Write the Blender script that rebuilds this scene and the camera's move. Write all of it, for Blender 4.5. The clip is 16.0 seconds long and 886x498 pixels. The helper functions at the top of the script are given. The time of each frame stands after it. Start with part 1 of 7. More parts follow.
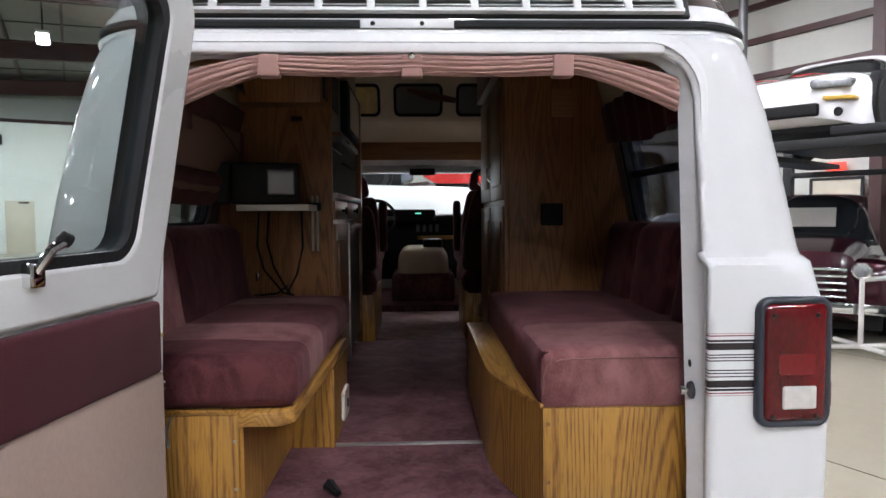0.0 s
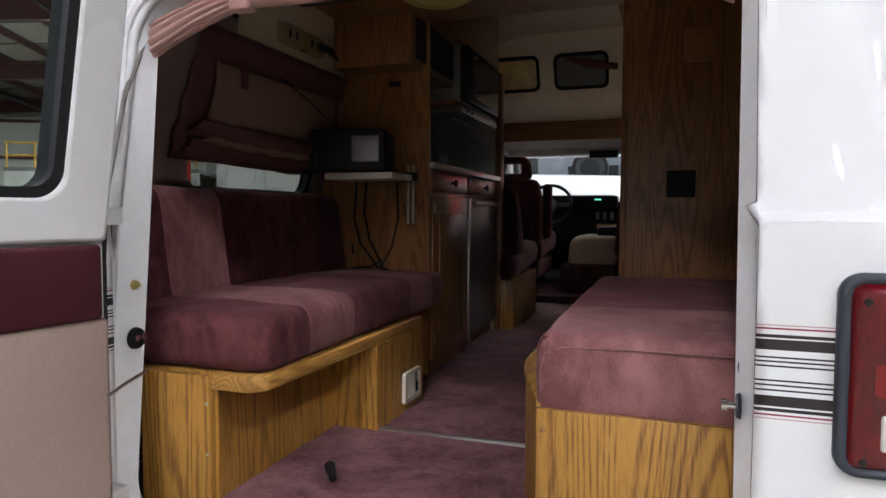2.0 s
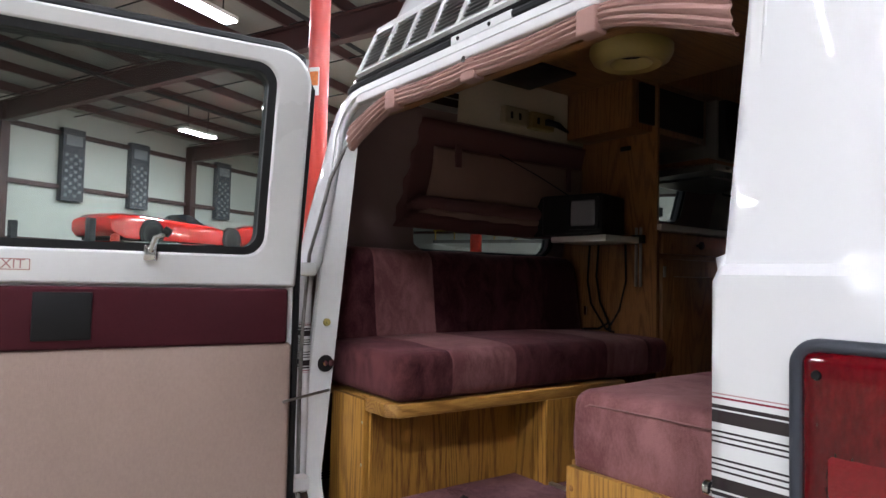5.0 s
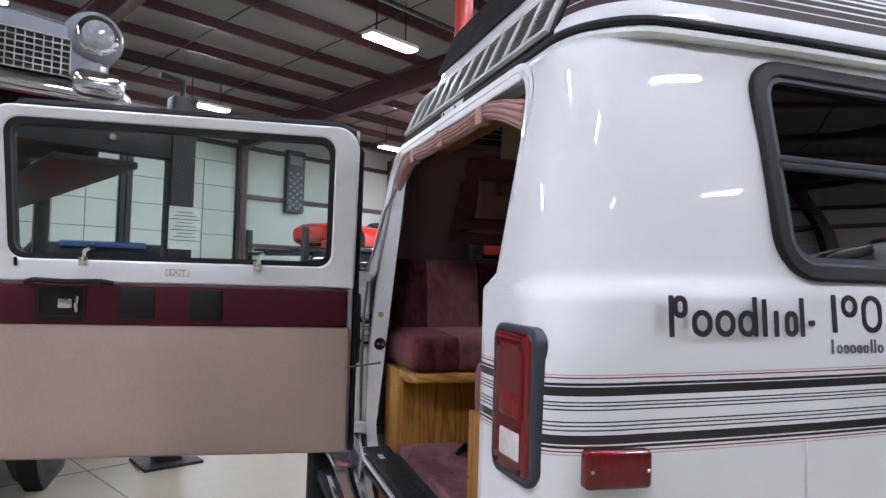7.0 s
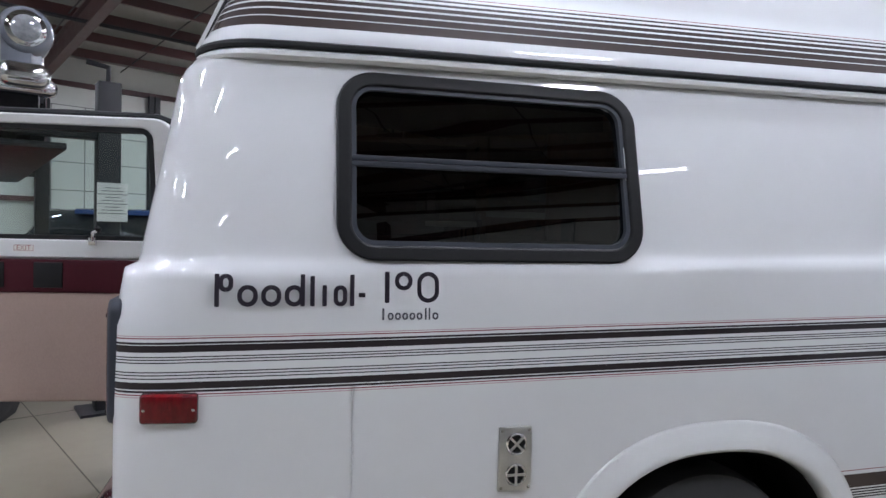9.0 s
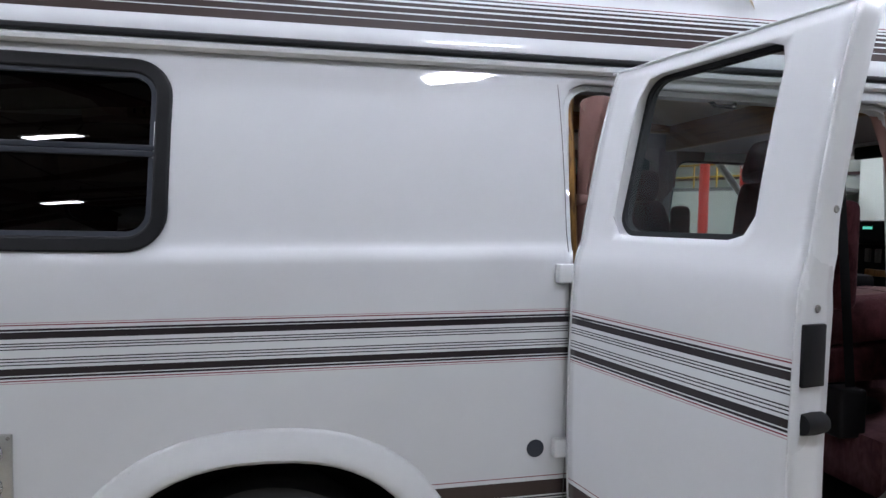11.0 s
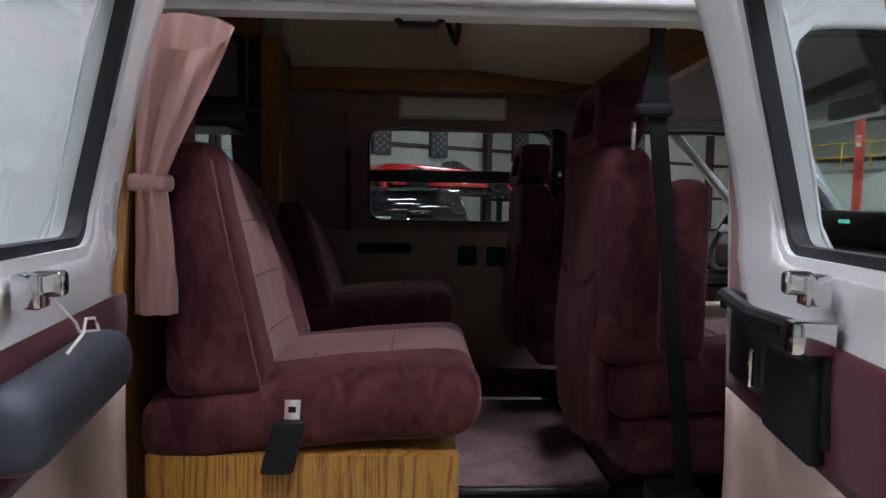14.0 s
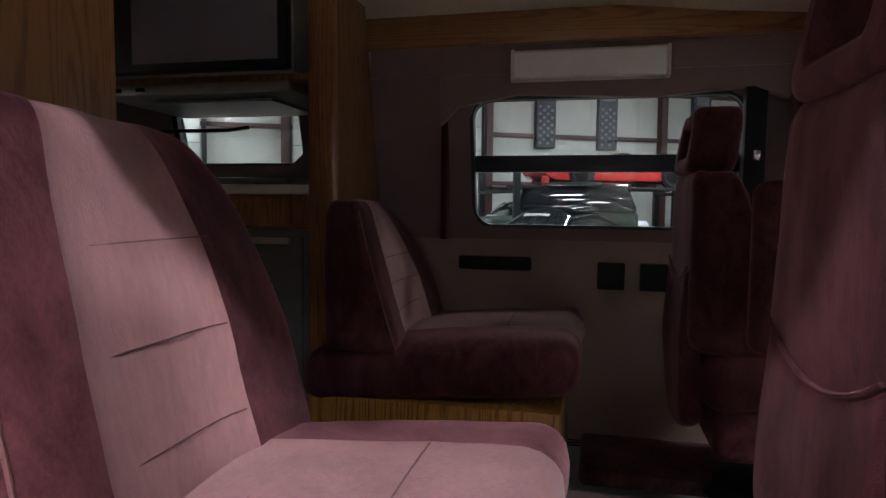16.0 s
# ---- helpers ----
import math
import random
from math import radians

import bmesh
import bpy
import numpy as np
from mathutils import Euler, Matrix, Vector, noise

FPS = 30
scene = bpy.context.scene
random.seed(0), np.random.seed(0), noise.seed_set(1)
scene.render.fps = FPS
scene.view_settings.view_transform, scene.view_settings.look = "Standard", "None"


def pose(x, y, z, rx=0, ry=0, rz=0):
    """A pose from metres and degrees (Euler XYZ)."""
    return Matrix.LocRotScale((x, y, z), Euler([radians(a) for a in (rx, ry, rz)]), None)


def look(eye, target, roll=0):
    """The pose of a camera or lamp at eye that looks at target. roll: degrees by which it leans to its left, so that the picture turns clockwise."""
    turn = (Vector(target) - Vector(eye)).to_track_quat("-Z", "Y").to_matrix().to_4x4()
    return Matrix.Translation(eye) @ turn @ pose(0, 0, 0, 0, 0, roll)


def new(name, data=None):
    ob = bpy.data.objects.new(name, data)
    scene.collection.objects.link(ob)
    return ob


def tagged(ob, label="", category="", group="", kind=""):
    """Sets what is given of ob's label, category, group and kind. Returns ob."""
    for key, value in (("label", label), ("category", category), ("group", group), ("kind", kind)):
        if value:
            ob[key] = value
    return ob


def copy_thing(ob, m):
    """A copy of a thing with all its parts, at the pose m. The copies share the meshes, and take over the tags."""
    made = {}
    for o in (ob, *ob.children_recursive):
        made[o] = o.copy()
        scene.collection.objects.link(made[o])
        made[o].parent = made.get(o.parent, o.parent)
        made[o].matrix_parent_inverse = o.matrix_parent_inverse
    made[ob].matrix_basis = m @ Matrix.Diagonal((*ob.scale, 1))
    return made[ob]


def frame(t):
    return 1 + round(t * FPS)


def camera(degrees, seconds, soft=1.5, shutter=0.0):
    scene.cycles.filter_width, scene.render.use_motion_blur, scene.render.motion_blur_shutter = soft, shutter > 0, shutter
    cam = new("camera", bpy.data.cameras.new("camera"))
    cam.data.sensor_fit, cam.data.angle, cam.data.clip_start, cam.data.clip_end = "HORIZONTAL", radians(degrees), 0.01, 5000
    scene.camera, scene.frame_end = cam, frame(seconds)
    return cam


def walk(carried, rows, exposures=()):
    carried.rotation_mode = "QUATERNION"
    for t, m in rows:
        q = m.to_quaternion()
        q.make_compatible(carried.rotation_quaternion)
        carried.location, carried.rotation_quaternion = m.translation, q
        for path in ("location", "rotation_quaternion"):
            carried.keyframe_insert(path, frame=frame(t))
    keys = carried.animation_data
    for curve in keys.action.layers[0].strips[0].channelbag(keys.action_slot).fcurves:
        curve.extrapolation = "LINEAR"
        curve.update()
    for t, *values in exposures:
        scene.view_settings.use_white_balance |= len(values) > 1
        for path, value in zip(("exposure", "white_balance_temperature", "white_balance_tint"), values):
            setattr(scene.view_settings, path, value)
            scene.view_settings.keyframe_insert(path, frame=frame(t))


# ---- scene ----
cam = camera(69.2, 16.0)
PATH = [
    (0.0, pose(-0.020, -1.512, 1.436, 86.90, 0.40, -2.00)),
    (0.5, pose(0.157, -1.464, 1.396, 86.90, 0.20, 3.70)),
    (1.0, pose(0.307, -1.401, 1.377, 87.00, 0.00, 9.60)),
    (1.5, pose(0.428, -1.280, 1.351, 86.90, -0.10, 14.10)),
    (2.0, pose(0.514, -1.149, 1.324, 86.80, -0.20, 19.10)),
    (2.5, pose(0.587, -1.007, 1.292, 86.90, -0.40, 24.30)),
    (3.0, pose(0.664, -0.870, 1.279, 88.00, -0.60, 28.90)),
    (3.5, pose(0.738, -0.779, 1.261, 90.40, -0.80, 33.70)),
    (4.0, pose(0.850, -0.787, 1.265, 91.70, -0.90, 39.40)),
    (4.5, pose(1.000, -0.851, 1.274, 92.40, -1.10, 46.50)),
    (5.0, pose(1.144, -0.869, 1.301, 92.50, -1.30, 53.50)),
    (7.5, pose(2.255, -0.455, 1.351, 91.20, -1.70, 73.70)),
    (8.0, pose(2.428, -0.245, 1.377, 89.80, -1.60, 75.20)),
    (8.5, pose(2.555, 0.052, 1.400, 89.10, -1.40, 75.80)),
    (9.0, pose(2.642, 0.355, 1.418, 88.60, -1.30, 76.00)),
    (9.5, pose(2.722, 0.702, 1.413, 89.00, -1.20, 76.20)),
    (10.0, pose(2.751, 1.043, 1.418, 88.40, -1.30, 76.50)),
    (12.3, look((2.639, 2.468, 1.456), (0.673, 2.822, 1.363), 0.7)),
    (12.5, look((2.606, 2.564, 1.45), (0.637, 2.906, 1.358), 0.7)),
    (13, look((2.511, 2.802, 1.458), (0.533, 3.083, 1.354), 0.8)),
    (13.5, look((2.359, 2.961, 1.458), (0.371, 3.147, 1.341), 0.7)),
    (14, look((2.146, 3.085, 1.474), (0.152, 3.153, 1.344), 0.9)),
    (14.5, look((1.927, 3.173, 1.466), (-0.068, 3.109, 1.332), 0.9)),
    (15, look((1.691, 3.237, 1.469), (-0.294, 3.032, 1.334), 0.4)),
    (15.5, look((1.506, 3.249, 1.476), (-0.462, 2.923, 1.333), 0.5)),
    (16, look((1.298, 3.238, 1.49), (-0.646, 2.79, 1.341), 0.5)),
]
EXPOSE = [(0.0, 0.0, 6850, 13), (4.0, 0.28, 7000, 14), (5.2, 0.0, 6800, 14), (7.3, -0.28, 6450, 14), (10.0, -0.70, 6400, 14), (12.5, -0.70, 6450, 14), (13.5, -0.35, 6600, 14),
          (14.0, -0.12, 6630, 14), (14.5, 0.2, 6650, 15), (16.0, 1.02, 6700, 17)]
walk(cam, PATH, EXPOSE)

# ---- light ----
world = bpy.data.worlds.new("hall_world")
world.use_nodes = True
scene.world = world
world.node_tree.nodes["Background"].inputs[0].default_value = (0.75, 0.85, 1.0, 1)
world.node_tree.nodes["Background"].inputs[1].default_value = 0.03
LAMP_POWER = 340.0


# ---- materials ----
def mat(name, col, rough=0.5, metal=0.0, var=0.12, scale=6.0, fine=60.0, bump=0.0, bscale=0.0, spec=0.5, coat=0.0, sheen=0.0,
        trans=0.0, emit=0.0, island=0.0, stretch=(1, 1, 1), ecol=None, sheen_tint=None):
    """A surface with a base colour that varies at two scales, and a fine relief."""
    m = bpy.data.materials.new(name)
    m.use_nodes = True
    nt = m.node_tree
    b = nt.nodes["Principled BSDF"]
    b.inputs["Roughness"].default_value, b.inputs["Metallic"].default_value = rough, metal
    b.inputs["Specular IOR Level"].default_value = spec
    b.inputs["Coat Weight"].default_value, b.inputs["Coat Roughness"].default_value = coat, 0.025
    b.inputs["Sheen Weight"].default_value = sheen
    if sheen_tint:
        b.inputs["Sheen Tint"].default_value = (*sheen_tint, 1)
        b.inputs["Sheen Roughness"].default_value = 0.35
    b.inputs["Transmission Weight"].default_value = trans
    if emit:
        b.inputs["Emission Color"].default_value, b.inputs["Emission Strength"].default_value = (*(ecol or col), 1), emit
    tc = nt.nodes.new("ShaderNodeTexCoord")
    mp = nt.nodes.new("ShaderNodeMapping")
    mp.inputs["Scale"].default_value = stretch
    nt.links.new(tc.outputs["Object"], mp.inputs[0])
    n1, n2 = nt.nodes.new("ShaderNodeTexNoise"), nt.nodes.new("ShaderNodeTexNoise")
    for n, s in ((n1, scale), (n2, fine)):
        n.inputs["Scale"].default_value, n.inputs["Detail"].default_value = s, 5
        nt.links.new(mp.outputs[0], n.inputs["Vector"])
    add = nt.nodes.new("ShaderNodeMath")
    add.operation = "MULTIPLY_ADD"
    add.inputs[1].default_value = 0.45
    nt.links.new(n2.outputs[0], add.inputs[0])
    nt.links.new(n1.outputs[0], add.inputs[2])
    ramp = nt.nodes.new("ShaderNodeMapRange")
    ramp.inputs[1].default_value, ramp.inputs[2].default_value = 0.35, 1.1
    ramp.inputs[3].default_value, ramp.inputs[4].default_value = 1 - var, 1 + var
    nt.links.new(add.outputs[0], ramp.inputs[0])
    mul = nt.nodes.new("ShaderNodeVectorMath")
    mul.operation = "SCALE"
    mul.inputs[0].default_value = col
    nt.links.new(ramp.outputs[0], mul.inputs["Scale"])
    nt.links.new(mul.outputs[0], b.inputs["Base Color"])
    rr = nt.nodes.new("ShaderNodeMapRange")
    rr.inputs[3].default_value, rr.inputs[4].default_value = max(rough * 0.8, 0.0), min(rough * 1.25, 1.0)
    nt.links.new(n1.outputs[0], rr.inputs[0])
    nt.links.new(rr.outputs[0], b.inputs["Roughness"])
    if bump:
        bp = nt.nodes.new("ShaderNodeBump")
        bp.inputs["Strength"].default_value, bp.inputs["Distance"].default_value = bump, 0.004
        n3 = nt.nodes.new("ShaderNodeTexNoise")
        n3.inputs["Scale"].default_value, n3.inputs["Detail"].default_value = bscale or fine, 3
        nt.links.new(mp.outputs[0], n3.inputs["Vector"])
        nt.links.new(n3.outputs[0], bp.inputs["Height"])
        nt.links.new(bp.outputs[0], b.inputs["Normal"])
    return m


def wood(name, c1, c2, axis=2, freq=9.0, rough=0.42):
    """Oak-grain board: long wavy cathedral grain along one axis."""
    m = bpy.data.materials.new(name)
    m.use_nodes = True
    nt = m.node_tree
    b = nt.nodes["Principled BSDF"]
    b.inputs["Roughness"].default_value = rough
    tc, mp = nt.nodes.new("ShaderNodeTexCoord"), nt.nodes.new("ShaderNodeMapping")
    sc = [freq, freq, freq]
    sc[axis] = freq * 0.07
    mp.inputs["Scale"].default_value = sc
    nt.links.new(tc.outputs["Object"], mp.inputs[0])
    ns = nt.nodes.new("ShaderNodeTexNoise")
    ns.inputs["Scale"].default_value, ns.inputs["Detail"].default_value, ns.inputs["Distortion"].default_value = 0.42, 2.0, 0.35
    nt.links.new(mp.outputs[0], ns.inputs["Vector"])
    rings = nt.nodes.new("ShaderNodeMath")
    rings.operation = "MULTIPLY"
    rings.inputs[1].default_value = 230
    nt.links.new(ns.outputs[0], rings.inputs[0])
    sn = nt.nodes.new("ShaderNodeMath")
    sn.operation = "SINE"
    nt.links.new(rings.outputs[0], sn.inputs[0])
    up = nt.nodes.new("ShaderNodeMapRange")
    up.inputs[1].default_value, up.inputs[2].default_value = -1.0, 0.1
    nt.links.new(sn.outputs[0], up.inputs[0])
    fine = nt.nodes.new("ShaderNodeTexNoise")
    fine.inputs["Scale"].default_value, fine.inputs["Detail"].default_value = 26, 6
    nt.links.new(mp.outputs[0], fine.inputs["Vector"])
    broad = nt.nodes.new("ShaderNodeTexNoise")
    broad.inputs["Scale"].default_value, broad.inputs["Detail"].default_value = 0.9, 2
    nt.links.new(mp.outputs[0], broad.inputs["Vector"])
    mx = nt.nodes.new("ShaderNodeMath")
    mx.operation = "MULTIPLY_ADD"
    mx.inputs[1].default_value = 0.30
    nt.links.new(up.outputs[0], mx.inputs[0])
    nt.links.new(fine.outputs[0], mx.inputs[2])
    mb = nt.nodes.new("ShaderNodeMath")
    mb.operation = "MULTIPLY_ADD"
    mb.inputs[1].default_value = 0.35
    nt.links.new(broad.outputs[0], mb.inputs[0])
    nt.links.new(mx.outputs[0], mb.inputs[2])
    cr = nt.nodes.new("ShaderNodeValToRGB")
    cr.color_ramp.elements[0].position, cr.color_ramp.elements[1].position = 0.60, 1.02
    cr.color_ramp.elements[0].color, cr.color_ramp.elements[1].color = (*c2, 1), (*c1, 1)
    nt.links.new(mb.outputs[0], cr.inputs[0])
    nt.links.new(cr.outputs[0], b.inputs["Base Color"])
    bp = nt.nodes.new("ShaderNodeBump")
    bp.inputs["Strength"].default_value, bp.inputs["Distance"].default_value = 0.15, 0.002
    nt.links.new(fine.outputs[0], bp.inputs["Height"])
    nt.links.new(bp.outputs[0], b.inputs["Normal"])
    return m


RAKE = 0.0165  # the body stands a little lower at its rear


def striped(name, base, bands, rough=0.22, rake=RAKE):
    """White gloss paint with coach stripes along the raked body: bands of (height at the van's rear, half width, colour)."""
    m = mat(name, base, 0.55, var=0.03, scale=1.5, fine=14, spec=0.25, coat=0.9)
    nt = m.node_tree
    b = nt.nodes["Principled BSDF"]
    src = b.inputs["Base Color"].links[0].from_socket
    geo, sep = nt.nodes.new("ShaderNodeNewGeometry"), nt.nodes.new("ShaderNodeSeparateXYZ")
    nt.links.new(geo.outputs["Position"], sep.inputs[0])
    flat = nt.nodes.new("ShaderNodeMath")
    flat.operation = "MULTIPLY_ADD"
    flat.inputs[1].default_value = -rake
    nt.links.new(sep.outputs[1], flat.inputs[0])
    nt.links.new(sep.outputs[2], flat.inputs[2])
    for z, hw, col in bands:
        d = nt.nodes.new("ShaderNodeMath")
        d.operation = "COMPARE"
        d.inputs[1].default_value, d.inputs[2].default_value = z, hw
        nt.links.new(flat.outputs[0], d.inputs[0])
        mix = nt.nodes.new("ShaderNodeMix")
        mix.data_type = "RGBA"
        nt.links.new(d.outputs[0], mix.inputs[0])
        nt.links.new(src, mix.inputs[6])
        mix.inputs[7].default_value = (*col, 1)
        src = mix.outputs[2]
    nt.links.new(src, b.inputs["Base Color"])
    return m


def glass(name, tint, rough=0.0, share=0.85, least=0.03, steep=4.0):
    """A thin pane: mostly clear, with a mirror's share that grows at a slant."""
    m = bpy.data.materials.new(name)
    m.use_nodes = True
    nt = m.node_tree
    nt.nodes.remove(nt.nodes["Principled BSDF"])
    out = nt.nodes["Material Output"]
    tr, gl, mx = nt.nodes.new("ShaderNodeBsdfTransparent"), nt.nodes.new("ShaderNodeBsdfGlossy"), nt.nodes.new("ShaderNodeMixShader")
    tr.inputs[0].default_value = (*tint, 1)
    gl.inputs["Roughness"].default_value = rough
    lw, pw, ma = nt.nodes.new("ShaderNodeLayerWeight"), nt.nodes.new("ShaderNodeMath"), nt.nodes.new("ShaderNodeMath")
    lw.inputs[0].default_value = 0.5
    pw.operation, ma.operation = "POWER", "MULTIPLY_ADD"
    pw.inputs[1].default_value, ma.inputs[1].default_value, ma.inputs[2].default_value = steep, share, least
    nt.links.new(lw.outputs["Facing"], pw.inputs[0])
    nt.links.new(pw.outputs[0], ma.inputs[0])
    nt.links.new(ma.outputs[0], mx.inputs[0])
    nt.links.new(tr.outputs[0], mx.inputs[1])
    nt.links.new(gl.outputs[0], mx.inputs[2])
    nt.links.new(mx.outputs[0], out.inputs[0])
    return m


def velvet(name, dark, light, tint, scale=5.0, bias=0.5, seed=0.0):
    """Brushed velvet: the nap lies in soft-edged darker and lighter patches over a fine pile."""
    m = mat(name, dark, 0.85, sheen=0.28, sheen_tint=tint, spec=0.1, bump=0.3, bscale=450)
    nt = m.node_tree
    b = nt.nodes["Principled BSDF"]
    tc, mp = nt.nodes.new("ShaderNodeTexCoord"), nt.nodes.new("ShaderNodeMapping")
    mp.inputs["Location"].default_value = (seed, seed * 0.7, 0)
    mp.inputs["Scale"].default_value = (1, 1, 0.55)
    nt.links.new(tc.outputs["Object"], mp.inputs[0])
    vals = []
    for sc, dist in ((scale * 0.8, 0.9), (scale * 4.5, 1.2), (scale * 60, 0.0)):
        n = nt.nodes.new("ShaderNodeTexNoise")
        n.inputs["Scale"].default_value, n.inputs["Detail"].default_value, n.inputs["Distortion"].default_value = sc, 4, dist
        nt.links.new(mp.outputs[0], n.inputs["Vector"])
        vals.append(n.outputs[0])
    acc = None
    for v, w in zip(vals, (0.50, 0.34, 0.16)):
        ma = nt.nodes.new("ShaderNodeMath")
        ma.operation = "MULTIPLY_ADD"
        ma.inputs[1].default_value = w
        nt.links.new(v, ma.inputs[0])
        if acc is None:
            ma.inputs[2].default_value = 0
        else:
            nt.links.new(acc, ma.inputs[2])
        acc = ma.outputs[0]
    cr = nt.nodes.new("ShaderNodeValToRGB")
    cr.color_ramp.elements[0].position, cr.color_ramp.elements[1].position = bias - 0.085, bias + 0.125
    cr.color_ramp.elements[0].color, cr.color_ramp.elements[1].color = (*dark, 1), (*light, 1)
    nt.links.new(acc, cr.inputs[0])
    nt.links.new(cr.outputs[0], b.inputs["Base Color"])
    return m


BLK, RED, BRN, ROS = (0.012, 0.007, 0.010), (0.20, 0.02, 0.035), (0.03, 0.016, 0.014), (0.40, 0.24, 0.26)
COACH = [(1.0795 + dz, hw, c) for dz, hw, c in (
    (0.0731, 0.0009, ROS), (0.0678, 0.0014, RED), (0.0559, 0.0027, BLK), (0.0426, 0.0085, BLK), (0.0226, 0.0014, BLK), (0.0160, 0.0014, BLK), (0.0087, 0.0014, BLK),
    (-0.0140, 0.0014, BLK), (-0.0213, 0.0014, BLK), (-0.0293, 0.0014, BLK), (-0.0465, 0.0085, BLK), (-0.0605, 0.0027, BLK), (-0.0685, 0.0014, RED), (-0.0745, 0.0009, ROS))]
COACH += [(0.665, 0.0012, RED), (0.630, 0.022, BRN), (0.601, 0.0025, BLK), (0.592, 0.0025, BLK), (0.583, 0.0025, BLK), (0.574, 0.0025, BLK)]
ROOFB = [(1.975, 0.014, BRN), (2.002, 0.010, BRN), (2.025, 0.008, BRN), (2.045, 0.006, BRN), (2.062, 0.004, BRN), (2.077, 0.003, BRN), (2.092, 0.0018, RED)]
M = {}
M["paint"] = striped("van_white_paint", (0.62, 0.63, 0.64), COACH)
M["roofp"] = striped("fibreglass_white", (0.62, 0.63, 0.64), ROOFB, 0.3)
M["white"] = mat("plain_white_paint", (0.63, 0.64, 0.64), 0.28, var=0.05, scale=3, fine=40, coat=0.4)
M["jamb"] = mat("door_jamb_white", (0.68, 0.69, 0.70), 0.35, var=0.08, scale=9, fine=60)
M["cream"] = mat("cream_liner", (0.76, 0.68, 0.54), 0.85, var=0.12, scale=3, fine=90, bump=0.3, bscale=250)
M["roofcloth"] = mat("beige_roof_cloth", (0.56, 0.48, 0.37), 0.9, var=0.14, scale=3, fine=90, bump=0.3, bscale=250)
M["velvet"] = velvet("plum_velvet", (0.034, 0.0082, 0.0112), (0.112, 0.036, 0.039), (0.80, 0.40, 0.43), scale=3.6)
M["rose"] = mat("rose_woven_insert", (0.228, 0.116, 0.110), 0.85, var=0.34, scale=8, fine=110, bump=0.35, bscale=500, sheen=0.22, sheen_tint=(0.8, 0.6, 0.6), spec=0.15, stretch=(1, 1, 0.14))
M["rosed"] = velvet("rose_bench_insert", (0.125, 0.046, 0.048), (0.245, 0.112, 0.110), (0.85, 0.55, 0.55), scale=4.0, seed=7.0)
M["seam"] = mat("dark_seam", (0.085, 0.034, 0.036), 0.9)
M["stitch"] = mat("dull_stitching", (0.115, 0.042, 0.040), 0.9, var=0.3, scale=40)
M["welt"] = mat("worn_welt", (0.17, 0.075, 0.07), 0.9, var=0.3, scale=30)
# carpet with the side door's light put into its paler colour
M["entry"] = velvet("door_lit_carpet", (0.17, 0.105, 0.105), (0.30, 0.205, 0.20), (0.7, 0.5, 0.5), scale=6.5, seed=5.0)
M["carpet"] = velvet("plum_carpet", (0.068, 0.026, 0.031), (0.190, 0.094, 0.098), (0.7, 0.4, 0.45), scale=6.5, seed=3.0)
M["oak"] = wood("oak_board", (0.355, 0.176, 0.034), (0.145, 0.057, 0.012))
M["oakh"] = wood("oak_rail", (0.40, 0.21, 0.055), (0.22, 0.098, 0.022), axis=1)
M["oakd"] = wood("dark_oak_board", (0.25, 0.112, 0.040), (0.135, 0.052, 0.017), freq=12, rough=0.30)
M["oakdx"] = wood("dark_oak_crossboard", (0.28, 0.13, 0.045), (0.16, 0.068, 0.022), axis=0, freq=12)
M["oakdy"] = wood("dark_oak_rail", (0.28, 0.135, 0.045), (0.16, 0.068, 0.022), axis=1, freq=12)
M["trim"] = mat("mauve_wall_cloth", (0.20, 0.135, 0.13), 0.9, var=0.1, scale=4, fine=120, bump=0.3, bscale=400, sheen=0.2)
M["taupe"] = mat("taupe_panel_cloth", (0.330, 0.238, 0.202), 0.9, var=0.17, scale=2.2, fine=150, bump=0.35, bscale=600, stretch=(1, 1, 0.6))
M["plum"] = mat("plum_door_cloth", (0.052, 0.009, 0.014), 0.9, var=0.2, scale=8, fine=160, bump=0.3, bscale=500, sheen=0.08, spec=0.1)
M["curtain"] = mat("pink_curtain_cloth", (0.335, 0.185, 0.160), 0.85, var=0.12, scale=8, fine=220, bump=0.25, bscale=600, sheen=0.15)
M["tanblind"] = mat("tan_blind_cloth", (0.215, 0.13, 0.105), 0.9, var=0.12, scale=6, fine=200, bump=0.25, bscale=600)
M["curtaind"] = mat("mauve_blind_cloth", (0.11, 0.045, 0.045), 0.9, var=0.15, scale=6, fine=200, bump=0.25, bscale=600)
M["black"] = mat("black_plastic", (0.010, 0.010, 0.011), 0.5, var=0.2, scale=12, fine=90, spec=0.18)
M["mark"] = mat("dark_mark_film", (0.014, 0.010, 0.020), 0.4, var=0.1)
M["submark"] = mat("grey_mark_film", (0.10, 0.10, 0.12), 0.4, var=0.1)
M["sealgrey"] = mat("worn_seal_rubber", (0.16, 0.15, 0.14), 0.7, var=0.35, scale=30)
M["rubber"] = mat("black_rubber", (0.016, 0.017, 0.019), 0.6, var=0.25, scale=15, fine=90, bump=0.2, spec=0.25)
M["greyrub"] = mat("grey_bezel_rubber", (0.034, 0.039, 0.050), 0.5, var=0.15, scale=12, spec=0.3)
M["orange"] = mat("orange_label_print", (0.60, 0.16, 0.03), 0.5, var=0.3, scale=30)
M["plaster"] = mat("white_wall_paint", (0.66, 0.67, 0.63), 0.7, var=0.06, scale=0.6, fine=6)
